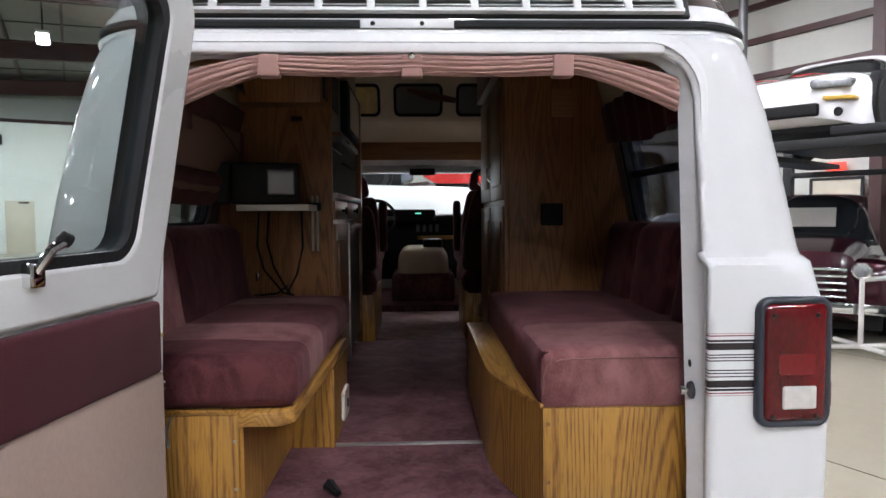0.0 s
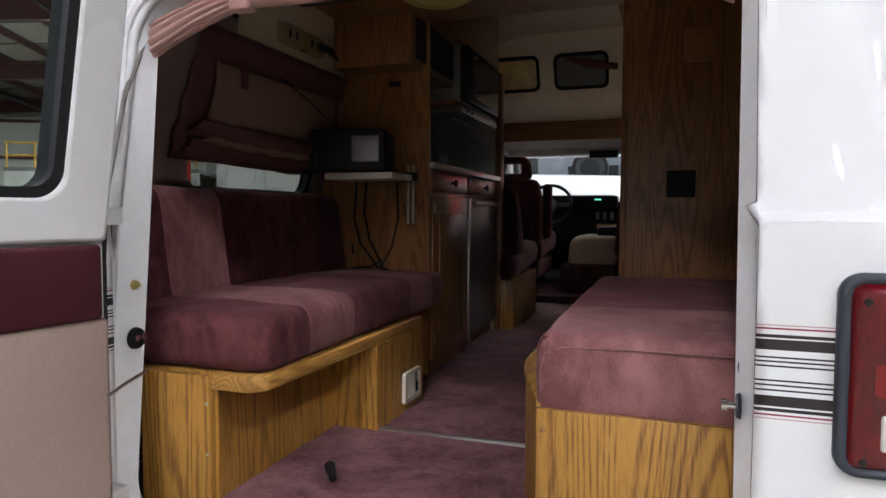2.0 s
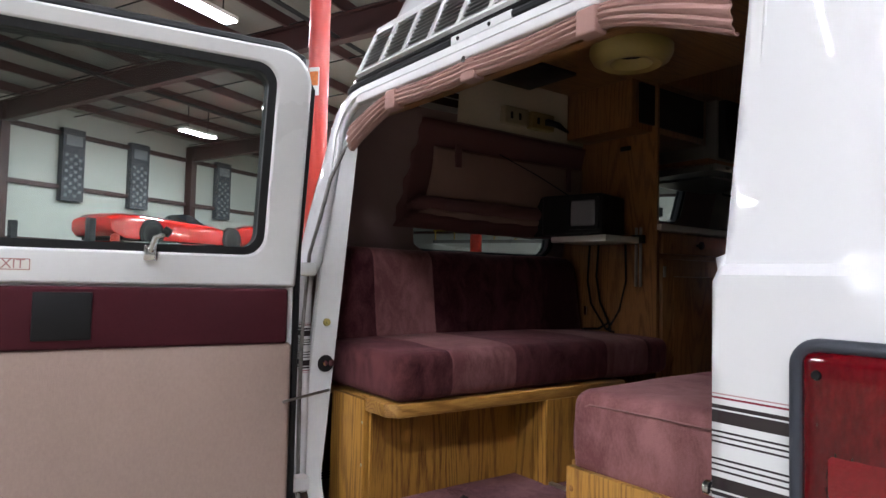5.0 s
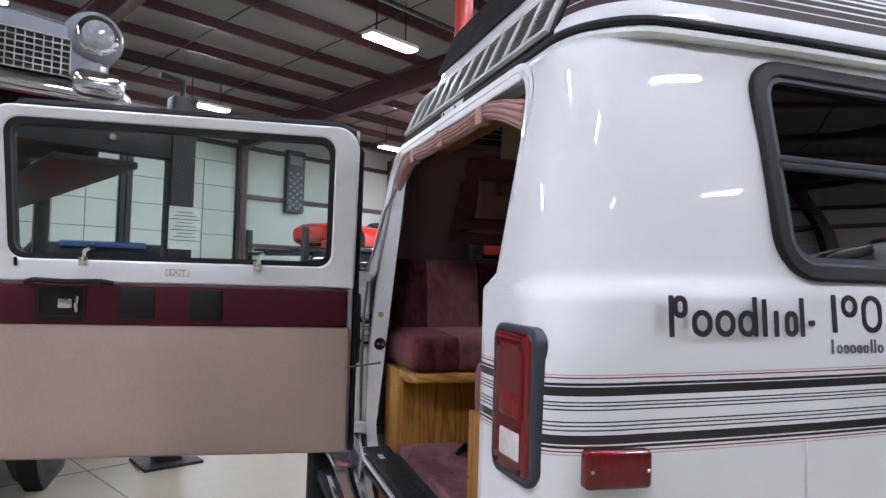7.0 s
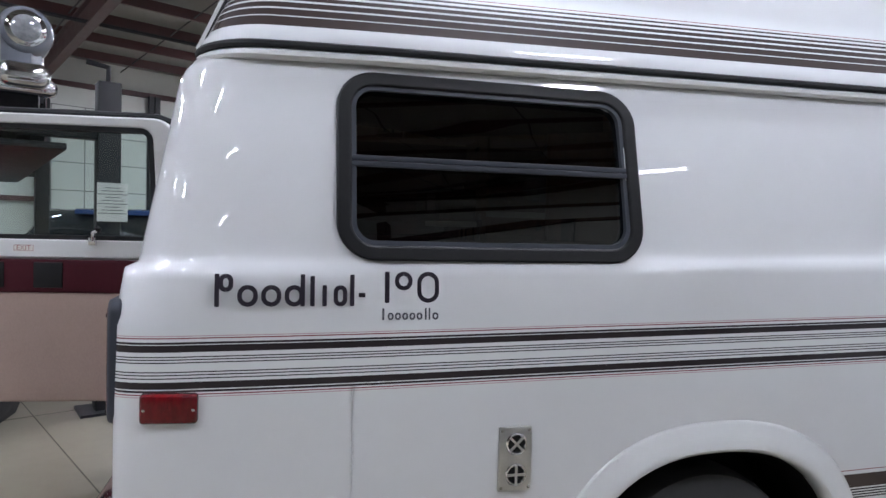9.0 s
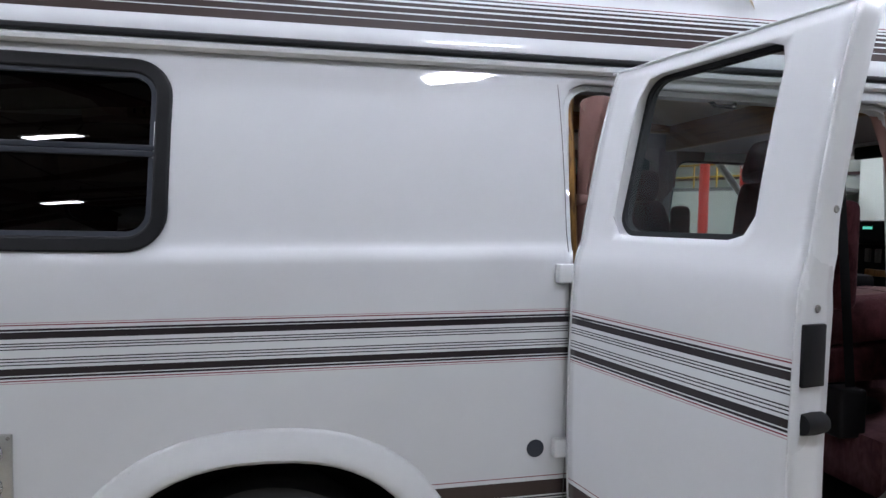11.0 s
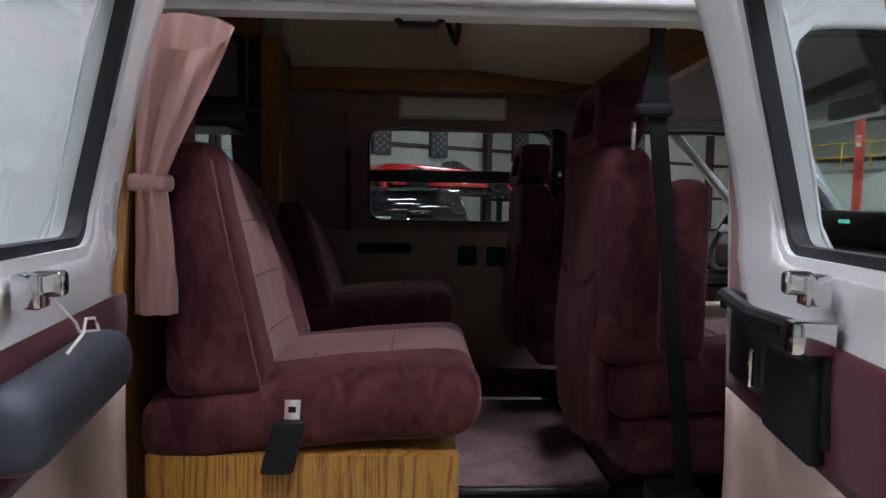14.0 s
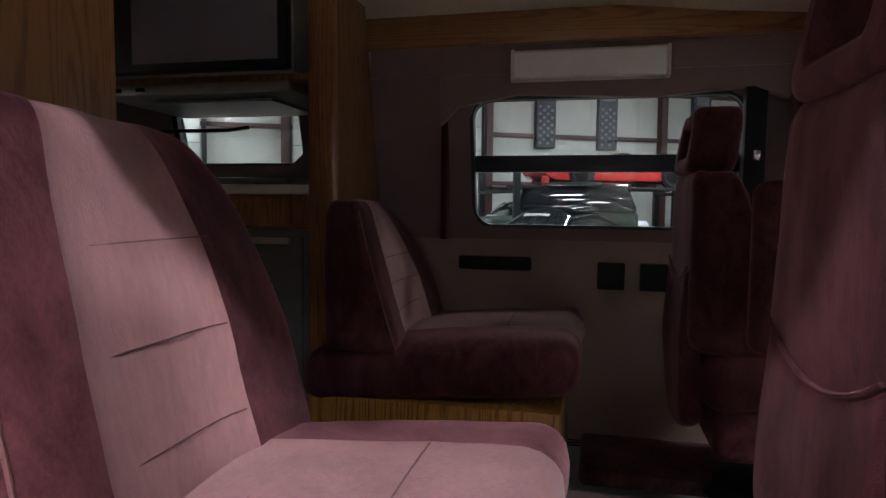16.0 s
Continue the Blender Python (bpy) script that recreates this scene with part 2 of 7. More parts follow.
M["joint"] = mat("joint_filler", (0.095, 0.085, 0.07), 0.7, var=0.3, scale=5)
M["duct"] = mat("galvanised_duct", (0.22, 0.225, 0.23), 0.45, 0.8, var=0.2, scale=3, fine=60)
M["alu"] = mat("brushed_aluminium", (0.55, 0.55, 0.54), 0.35, 1.0, var=0.15, scale=10, fine=200)
M["chrome"] = mat("chrome", (0.75, 0.76, 0.78), 0.08, 1.0, var=0.05)
M["steel"] = mat("dull_steel", (0.32, 0.31, 0.29), 0.45, 1.0, var=0.25, scale=20)
M["redlens"] = mat("red_lens", (0.098, 0.0008, 0.004), 0.12, var=0.85, scale=9, fine=140, bump=0.12, bscale=180, coat=0.6, spec=0.3, stretch=(1, 1, 0.3))
M["brightred"] = mat("red_reflector_glow", (0.155, 0.002, 0.006), 0.25, var=0.45, scale=9, fine=160, bump=0.25, bscale=220, coat=0.5)
M["clrlens"] = mat("clear_lens", (0.55, 0.52, 0.50), 0.1, var=0.15, scale=30, coat=1.0)
M["ivory"] = mat("ivory_plastic", (0.55, 0.50, 0.40), 0.45, var=0.06)
M["ivoryw"] = mat("white_plastic", (0.62, 0.60, 0.56), 0.4, var=0.06)
# darker versions of the ivory and yellowed plastics, for the ceiling boxes
M["dullivory"] = mat("dull_ivory_plastic", (0.30, 0.245, 0.16), 0.5, var=0.1)
M["dullyellow"] = mat("dull_yellow_plastic", (0.27, 0.20, 0.07), 0.5, var=0.1)
M["yellowed"] = mat("yellowed_plastic", (0.46, 0.36, 0.12), 0.45, var=0.08)
M["laminate"] = mat("pale_laminate", (0.50, 0.49, 0.47), 0.3, var=0.08, scale=20)
M["greylam"] = mat("grey_laminate_board", (0.27, 0.265, 0.25), 0.4, var=0.1, scale=5)
M["faded"] = mat("faded_red_print", (0.34, 0.17, 0.16), 0.6)
M["grey"] = mat("grey_appliance_enamel", (0.13, 0.13, 0.125), 0.35, var=0.08)
M["screen"] = mat("grey_tube_screen", (0.20, 0.19, 0.21), 0.12, var=0.05, coat=0.8)
M["darkglass"] = glass("dark_tinted_glass", (0.06, 0.062, 0.068), least=0.085)
M["pane"] = glass("tinted_pane", (0.19, 0.215, 0.205))
M["privacy"] = glass("privacy_tinted_pane", (0.12, 0.135, 0.13))
M["cabglass"] = glass("cab_tinted_pane", (0.72, 0.78, 0.76))
M["clear"] = glass("clear_pane", (0.74, 0.80, 0.79), share=0.95, least=0.02, steep=3.2)
M["tyre"] = mat("tyre_rubber", (0.02, 0.02, 0.021), 0.75, var=0.25, scale=12)
M["concrete"] = mat("polished_concrete", (0.245, 0.219, 0.166), 0.42, var=0.14, scale=0.6, fine=9, bump=0.05)
M["panelw"] = mat("white_wall_sheet", (0.455, 0.465, 0.425), 0.6, var=0.08, scale=0.7, fine=8)
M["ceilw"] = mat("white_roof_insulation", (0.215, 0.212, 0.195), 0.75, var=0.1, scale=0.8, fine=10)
M["maroon"] = mat("maroon_steel_paint", (0.050, 0.016, 0.015), 0.5, var=0.2, scale=4)
M["red"] = mat("red_post_paint", (0.48, 0.03, 0.015), 0.32, var=0.1, scale=5, coat=0.3)
M["yellow"] = mat("yellow_rail_paint", (0.50, 0.30, 0.03), 0.4)
M["liftblk"] = mat("black_lift_paint", (0.016, 0.016, 0.018), 0.5, var=0.2, spec=0.25)
M["lamp"] = mat("lamp_tube_glow", (1, 1, 1), 0.5, emit=LAMP_POWER, ecol=(0.88, 0.94, 1.06))
M["lampdim"] = mat("dimmed_tube_glow", (1, 1, 1), 0.5, emit=LAMP_POWER * 0.27, ecol=(0.90, 0.94, 1.04))
M["signglow"] = mat("red_sign_glow", (0.5, 0.03, 0.02), 0.4, emit=1.2, ecol=(0.9, 0.06, 0.04))
M["screenglow"] = mat("radio_display_glow", (0.1, 0.6, 0.45), 0.4, emit=1.6)


# ---- mesh builders ----
def part(name, bm, material, parent=None, label="", smooth=True, angle=38):
    """Link a bmesh as one mesh object, under a thing or a part."""
    me = bpy.data.meshes.new(name)
    bm.normal_update()
    bm.to_mesh(me)
    bm.free()
    for mm in (material if isinstance(material, (list, tuple)) else [material]):
        me.materials.append(mm)
    if smooth:
        me.shade_smooth()
        me.set_sharp_from_angle(angle=radians(angle))
    ob = new(name, me)
    if parent is not None:
        ob.parent = parent
    if label:
        ob["label"] = label
    return ob


def thing(name, label, category, group="", kind="", at=None):
    e = new(name)
    e.empty_display_size = 0.1
    if at is not None:
        e.matrix_world = at
    return tagged(e, label, category, group, kind)


def B():
    return bmesh.new()


def box(bm, x0, x1, y0, y1, z0, z1, bev=0.0, seg=2, m=None):
    vs = [bm.verts.new((x, y, z)) for z in (z0, z1) for y in (y0, y1) for x in (x0, x1)]
    fs = [bm.faces.new([vs[i] for i in f]) for f in ((0, 2, 3, 1), (4, 5, 7, 6), (0, 1, 5, 4), (2, 6, 7, 3), (0, 4, 6, 2), (1, 3, 7, 5))]
    if bev:
        es = list({e for f in fs for e in f.edges})
        r = bmesh.ops.bevel(bm, geom=es, offset=bev, segments=seg, profile=0.5, affect="EDGES")
        vs = list({v for f in r["faces"] for v in f.verts} | {v for v in vs if v.is_valid})
    if m is not None:
        bmesh.ops.transform(bm, matrix=m, verts=[v for v in vs if v.is_valid])
    return bm


def bx(*a, **k):
    return box(B(), *a, **k)


def rbox(lo, hi, r, step=0.05, cuts=None, lump=0.0, seed=0.0, crown=0.0, shape=None):
    """A soft rounded box for cushions; cuts: extra grid lines (axis, value); crown: swelling of the top; shape: a final move of each point."""
    bm = B()
    lo, hi = Vector(lo), Vector(hi)
    lines = []
    for a in range(3):
        n = max(2, int((hi[a] - lo[a] - 2 * r) / step))
        ls = [lo[a] + r * f for f in (0, 0.08, 0.3, 0.6)] + [lo[a] + r + (hi[a] - lo[a] - 2 * r) * i / n for i in range(n + 1)] + [hi[a] - r * f for f in (0.6, 0.3, 0.08, 0)]
        for ax, v in cuts or ():
            if ax == a:
                ls += [v - 0.003, v, v + 0.003]
        lines.append(sorted(ls))
    for a in range(3):
        b, c = (a + 1) % 3, (a + 2) % 3
        for end in (lo[a], hi[a]):
            grid = []
            for p in lines[b]:
                row = []
                for q in lines[c]:
                    v = [0, 0, 0]
                    v[a], v[b], v[c] = end, p, q
                    v = Vector(v)
                    k = Vector([min(max(v[i], lo[i] + r), hi[i] - r) for i in range(3)])
                    d = v - k
                    if d.length > 1e-7:
                        v = k + d.normalized() * r
                    row.append(bm.verts.new(v))
                grid.append(row)
            for i in range(len(grid) - 1):
                for j in range(len(grid[0]) - 1):
                    f = (grid[i][j], grid[i + 1][j], grid[i + 1][j + 1], grid[i][j + 1])
                    bm.faces.new(f if end == hi[a] else f[::-1])
    bmesh.ops.remove_doubles(bm, verts=bm.verts, dist=0.0004)
    bm.normal_update()
    size = hi - lo
    for v in bm.verts:
        t = (v.co - lo)
        if crown:
            v.co.z += crown * max(0, t.z / size.z) * math.sin(math.pi * min(max(t.x / size.x, 0), 1)) ** 0.6 * math.sin(math.pi * min(max(t.y / size.y, 0), 1)) ** 0.6
        if lump:
            v.co += v.normal * lump * (noise.noise(v.co * 6 + Vector((seed, 0, 0))) + 0.5 * noise.noise(v.co * 17 + Vector((0, seed, 0))))
    if shape:
        for v in bm.verts:
            v.co = shape(v.co)
    return bm


def tube(pts, r, n=8, closed=False, taper=None):
    """A round bar along points."""
    bm = B()
    pts = [Vector(p) for p in pts]
    rings = []
    up = Vector((0.3, 0.2, 1)).normalized()
    for i, p in enumerate(pts):
        a = pts[i - 1] if (i or closed) else p
        b = pts[(i + 1) % len(pts)] if (i + 1 < len(pts) or closed) else p
        d = (b - a).normalized()
        s = d.cross(up)
        s = s.normalized() if s.length > 1e-3 else d.orthogonal().normalized()
        t = s.cross(d)
        rr = r if taper is None else taper[i]
        rings.append([bm.verts.new(p + (s * math.cos(2 * math.pi * k / n) + t * math.sin(2 * math.pi * k / n)) * rr) for k in range(n)])
    m = len(rings)
    for i in range(m if closed else m - 1):
        for k in range(n):
            bm.faces.new((rings[i][k], rings[i][(k + 1) % n], rings[(i + 1) % m][(k + 1) % n], rings[(i + 1) % m][k]))
    if not closed:
        bm.faces.new(rings[0][::-1])
        bm.faces.new(rings[-1])
    return bm


def lathe(prof, m=None, n=24, bm=None):
    """Turn (radius, height) about z, then move by m."""
    bm = bm or B()
    m = m or Matrix()
    rings = [[bm.verts.new(m @ Vector((r * math.cos(2 * math.pi * k / n), r * math.sin(2 * math.pi * k / n), z))) for k in range(n)] for r, z in prof]
    for a, b in zip(rings, rings[1:]):
        for k in range(n):
            bm.faces.new((a[k], a[(k + 1) % n], b[(k + 1) % n], b[k]))
    if prof[0][0] > 1e-6:
        bm.faces.new(rings[0][::-1])
    if prof[-1][0] > 1e-6:
        bm.faces.new(rings[-1])
    return bm


def rrect(a0, a1, b0, b1, r, n=6):
    """Outline of a rounded rectangle, counter-clockwise; r: one radius or four (from low-low round)."""
    rs = r if isinstance(r, (list, tuple)) else [r] * 4
    out = []
    for (cx, cy, q), rr in zip(((a0, b0, 180), (a1, b0, 270), (a1, b1, 0), (a0, b1, 90)), rs):
        px, py = cx + (rr if cx == a0 else -rr), cy + (rr if cy == b0 else -rr)
        for k in range(n + 1):
            t = radians(q + 90 * k / n)
            out.append((px + rr * math.cos(t), py + rr * math.sin(t)))
    return out


def ring(outer, inner, fo, fi=None, bm=None):
    """A flat or bent frame between two outlines with equal counts; fo, fi place (a, b) in space; depth by calling twice."""
    bm = bm or B()
    n = len(outer)
    layers = fo
    loops = []
    for f in layers:
        loops.append(([bm.verts.new(f(*p)) for p in outer], [bm.verts.new(f(*p)) for p in inner]))
    (o0, i0), (o1, i1) = loops
    for k in range(n):
        j = (k + 1) % n
        bm.faces.new((o1[k], o1[j], i1[j], i1[k]))
        bm.faces.new((i0[k], i0[j], o0[j], o0[k]))
        bm.faces.new((o0[k], o0[j], o1[j], o1[k]))
        bm.faces.new((i1[k], i1[j], i0[j], i0[k]))
    return bm


def plate(outline, f0, f1, bm=None):
    """A thin plate with that outline between two placings."""
    bm = bm or B()
    a, b = [bm.verts.new(f0(*p)) for p in outline], [bm.verts.new(f1(*p)) for p in outline]
    n = len(outline)
    bm.faces.new(a[::-1])
    bm.faces.new(b)
    for k in range(n):
        bm.faces.new((a[k], a[(k + 1) % n], b[(k + 1) % n], b[k]))
    return bm


def extrude(poly, axis, a0, a1, bev=0.0):
    """A prism: polygon in the two other axes (in xyz order), from a0 to a1."""
    def pl(a):
        def f(p, q):
            v = [p, q]
            v.insert(axis, a)
            return v
        return f
    bm = plate(poly, pl(a0), pl(a1))
    bmesh.ops.recalc_face_normals(bm, faces=bm.faces)
    if bev:
        bmesh.ops.bevel(bm, geom=list(bm.edges), offset=bev, segments=2, profile=0.5, affect="EDGES")
    return bm


def sdf_rect(a, b, a0, a1, b0, b1, r):
    cx, cy = (a0 + a1) / 2, (b0 + b1) / 2
    dx, dy = abs(a - cx) - (a1 - a0) / 2 + r, abs(b - cy) - (b1 - b0) / 2 + r
    return math.hypot(max(dx, 0), max(dy, 0)) + min(max(dx, dy), 0) - r


def sheet(fn, us, vs, holes=()):
    """A grid of fn(u, v) with holes: functions of the place, negative inside; edges are drawn onto the holes' outlines."""
    bm = B()

    def hole(u, v):
        p = fn(u, v)
        return min((h(p) for h in holes), default=1.0)
    vert, inside = {}, {}
    for i, u in enumerate(us):
        for j, v in enumerate(vs):
            inside[i, j] = hole(u, v) < 0
    for i, u in enumerate(us):
        for j, v in enumerate(vs):
            if inside[i, j] and all(inside.get((i + a, j + b), True) for a in (-1, 0, 1) for b in (-1, 0, 1)):
                continue
            if inside[i, j]:
                a, b = u, v
                for _ in range(6):
                    s, e = hole(a, b), 0.002
                    gu, gv = (hole(a + e, b) - s) / e, (hole(a, b + e) - s) / e
                    g = gu * gu + gv * gv
                    if g < 1e-4:
                        break
                    a, b = a - s * gu / g, b - s * gv / g
                vert[i, j] = bm.verts.new(fn(a, b))
            else:
                vert[i, j] = bm.verts.new(fn(u, v))
    for i in range(len(us) - 1):
        for j in range(len(vs) - 1):
            k = ((i, j), (i + 1, j), (i + 1, j + 1), (i, j + 1))
            if all(inside[q] for q in k) or not all(q in vert for q in k):
                continue
            bm.faces.new([vert[q] for q in k])
    return bm


def thick(ob, t, off=-1):
    m = ob.modifiers.new("thickness", "SOLIDIFY")
    m.thickness, m.offset, m.use_even_offset = t, off, False
    return ob


def text_mesh(body, size, material, name, parent, m, extrude=0.0006):
    cu = bpy.data.curves.new(name, "FONT")
    cu.body, cu.size, cu.extrude, cu.align_x, cu.align_y = body, size, extrude, "CENTER", "CENTER"
    tmp = bpy.data.objects.new("tmp_text", cu)
    scene.collection.objects.link(tmp)
    me = bpy.data.meshes.new_from_object(tmp.evaluated_get(bpy.context.evaluated_depsgraph_get()))
    bpy.data.objects.remove(tmp)
    bpy.data.curves.remove(cu)
    me.materials.clear()
    me.materials.append(material)
    ob = new(name, me)
    ob.parent = parent
    ob.matrix_basis = m
    return ob


def frange(a, b, n):
    return [a + (b - a) * i / n for i in range(n + 1)]


# ---- the van's shell ----
SIDE = [(0.40, 0.955), (0.50, 0.99), (0.62, 1.007), (0.80, 1.014), (1.00, 1.016), (1.20, 1.011), (1.30, 1.004), (1.325, 1.0), (1.34, 0.990), (1.36, 0.983),
        (1.50, 0.960), (1.65, 0.930), (1.78, 0.896), (1.90, 0.856)]


def side_x(z):
    return float(np.interp(z, [p[0] for p in SIDE], [p[1] for p in SIDE]))


def rear_y(z):
    return -0.044 + 0.030 * min(max((z - 1.325) / 0.015, 0.0), 1.0) + 0.168 * max(0.0, z - 1.34) + 0.5 * max(0.0, z - 1.845)


def corner_r(z):
    """The rear corner's rounding across the van and along it."""
    return float(np.interp(z, (1.2, 1.33, 1.7, 1.88), (0.07, 0.185, 0.19, 0.155))), float(np.interp(z, (1.2, 1.33, 1.7, 1.85), (0.20, 0.215, 0.18, 0.195)))


def draw_in(y):
    """The sides draw in towards the rear."""
    return 0.035 * (max(0.0, 0.7 - y) / 0.7) ** 2


def shell(u, z, inset=0.0):
    """The van's skin: u runs from the left side's front end round the rear to the right side's."""
    s, a = (1 if u >= 0 else -1), abs(u)
    X, Y, (r, ry) = side_x(z) - inset, rear_y(z) + inset, corner_r(z)
    if a <= 2:
        X -= draw_in(Y + ry)
    if a <= 1:
        x, y = a * (X - r), Y
    elif a <= 2:
        t = (a - 1) * math.pi / 2
        x, y = X - r + r * math.sin(t), Y + ry - ry * math.cos(t)
    else:
        b = a - 2.3
        y = 0.35 + b if b >= 0 else Y + ry + (0.35 - Y - ry) * (a - 2) / 0.3
        if y > 4.6:
            y = 4.6 + (y - 4.6) * (1 + 3.2 * min(max(1.9 - z, 0), 0.6))
        x = X - draw_in(y) - (0.10 * ((y - 4.3) / 0.9) ** 2 if y > 4.3 else 0)
    return Vector((s * x, y, z + RAKE * (y - 0.7)))


def side_hole(s, y0, y1, z0, z1, r):
    def h(p):
        return sdf_rect(p.y, p.z, y0, y1, z0, z1, r) if p.x * s > 0.4 and p.y > 0.25 else 1.0
    return h


def rear_hole(p):
    return sdf_rect(p.x, p.z, -0.668, 0.653, 0.58, 1.845, 0.12) if p.y < 0.25 else 1.0


def arch_hole(s, yc):
    def h(p):
        k = ((abs(p.y - yc) / 0.49) ** 2.4 + (abs(p.z - 0.27) / 0.535) ** 2.4) ** (1 / 2.4)
        return (k - 1) * 0.5 if p.x * s > 0.4 and p.y > 0.25 else 1.0
    return h


R_WIN, R_DOOR, R_CAB = (1, 0.53, 1.325, 1.385, 1.812, 0.06), (1, 2.475, 3.735, 0.48, 1.875, 0.09), (1, 3.80, 4.62, 1.38, 1.84, 0.07)
L_WIN, L_KIT, L_MID, L_CAB = (-1, 0.50, 1.27, 1.40, 1.82, 0.06), (-1, 1.70, 2.215, 1.615, 1.845, 0.04), (-1, 2.83, 3.70, 1.40, 1.835, 0.07), (-1, 3.95, 4.62, 1.38, 1.84, 0.07)
WINDOWS = [side_hole(*w) for w in (R_WIN, R_DOOR, R_CAB, L_WIN, L_KIT, L_MID, L_CAB)]
US = [2.3 + 0.035 * i for i in range(128)]
UR = frange(0, 1, 30)[1:] + frange(1, 2, 7)[1:] + frange(2, 2.3, 5)[1:-1] + US
ULIST = [-u for u in reversed(UR)] + [0] + UR
ZLIST = frange(0.42, 1.30, 24) + [1.325, 1.34, 1.36] + frange(1.39, 1.90, 15)

van = thing("camper_van", "white high-roof camper van with dark red coach stripes, doors open", "van")
body = part("body_shell", sheet(shell, ULIST, ZLIST, WINDOWS + [rear_hole, arch_hole(1, 1.62), arch_hole(-1, 1.62), arch_hole(1, 4.85), arch_hole(-1, 4.85)]), M["paint"], van, "glossy white body with dark coach stripes", angle=50)
thick(body, 0.02)


# the raised fibreglass roof: plan outlines drawn inwards as they rise
def roof_outline(d, z, front=4.2, n=10, extra=0.0):
    w, y0, y1, r = 0.872 + extra - d, 0.118 - extra + d * 1.15, 4.62 - d * front, max(0.18 - d * 0.1, 0.05)
    r = min(r, w * 0.9)
    pts = []
    for i in range(41):
        pts.append((w, y1 - (y1 - y0 - r) * i / 40))
    for i in range(1, n + 1):
        t = math.pi / 2 * i / n
        pts.append((w - r + r * math.cos(t), y0 + r - r * math.sin(t)))
    half = [Vector((x - 1.1 * draw_in(y), y, z + 0.0125 * (y - 0.9))) for x, y in pts] + [Vector(((w - r) * (1 - i / 12), y0, z + 0.0125 * (y0 - 0.9))) for i in range(1, 13)]
    return half + [Vector((-p.x, p.y, p.z)) for p in reversed(half[:-1])]


RPROF = [(0.0, 1.90), (0.0, 1.945), (0.012, 1.965), (0.035, 2.03), (0.062, 2.10), (0.078, 2.115), (0.095, 2.16), (0.14, 2.30), (0.20, 2.42), (0.29, 2.51), (0.42, 2.56), (0.58, 2.585), (0.74, 2.59)]
bm = B()
loops = [[bm.verts.new(p) for p in roof_outline(d, z)] for d, z in RPROF]
for a, b in zip(loops, loops[1:]):
    for k in range(len(a) - 1):
        bm.faces.new((a[k + 1], a[k], b[k], b[k + 1]))
    bm.faces.new((a[0], a[-1], b[-1], b[0]))
bm.faces.new(loops[-1][::-1])
bmesh.ops.recalc_face_normals(bm, faces=bm.faces)
part("high_roof", bm, M["roofp"], van, "white raised fibreglass roof with brown stripes", angle=60)
part("drip_rail", tube(roof_outline(0, 1.890, extra=0.004), 0.014, 8), M["white"], van)
loop = roof_outline(0, 1.918, extra=0.004)
half = [p for p in loop if p.x > 0.1]
left = [p for p in loop if p.x < -0.19]
y = half[-1].y
for run in (half + [Vector((0.068, y, half[-1].z))], [Vector((-0.166, y, half[-1].z))] + left):
    part("rubber_strip", tube(run, 0.011, 8), M["rubber"], van, "black rubber strip round the roof's foot")
jp = part("strip_plate", bx(-0.164, 0.066, y - 0.008, y + 0.010, half[-1].z - 0.011, half[-1].z + 0.011, 0.002), M["white"], van, "white joining plate with two screws")
for x in (-0.134, -0.012):
    part("plate_screw", lathe([(0.006, 0), (0.004, 0.003), (0, 0.003)], pose(x, y - 0.008, half[-1].z, 90), 10), M["black"], jp)

# louvre over the rear opening
LOUV = pose(0, 0.130, 1.931, -24)
LX = [-0.655 + 0.1290 * i for i in range(11)]
lou = part("rear_louvre", bx(LX[0] - 0.035, LX[-1] + 0.032, -0.016, 0.004, -0.012, 0.170, bev=0.008, seg=3, m=LOUV), M["black"], van, "black louvre with white bars above the rear opening")
bm = B()
for x in LX:
    box(bm, x - 0.010, x + 0.010, -0.030, -0.010, 0, 0.155, 0.003, m=LOUV)
for z in (-0.004, 0.150):
    box(bm, LX[0] - 0.012, LX[-1] + 0.012, -0.029, -0.010, z, z + 0.010, m=LOUV)
part("louvre_frame", bm, M["white"], lou)
bm = B()
for x0, x1 in zip(LX, LX[1:]):
    for k in range(9):
        z = 0.014 + k * 0.0155
        box(bm, x0 + 0.010, x1 - 0.010, -0.026, -0.014, z, z + 0.0045, m=LOUV)
part("louvre_grille", bm, M["alu"], lou)
part("roof_lip", rbox((-0.70, 0.190, 2.092), (0.70, 0.235, 2.126), 0.012, 0.1), M["white"], van, "white moulded lip over the louvre")
RW = pose(0, 0.262, 2.195, -22)
part("roof_rear_window", plate(rrect(-0.66, 0.66, 0.0, 0.22, 0.05), lambda a, b: RW @ Vector((a, -0.028, b)), lambda a, b: RW @ Vector((a, -0.02, b))), M["black"], van, "dark window in the roof's rear slope")

# rear door frame, sill and bumper
def rim_at(d0, d1, grow0, grow1, flare=1.0):
    o0 = rrect(-0.648 - grow0, 0.633 + grow0, 0.60 - grow0, 1.825 + grow0, 0.10 + grow0, 8)
    o1 = rrect(-0.648 - grow1, 0.633 + grow1, 0.60 - grow1, 1.825 + grow1, 0.10 + grow1, 8)
    return ring(o0, o1, (lambda a, b: Vector((a, rear_y(b) + d0, b)), lambda a, b: Vector((a * flare, rear_y(b) + d1, 1.2 + (b - 1.2) * (1 + (flare - 1) * 1.0)))))


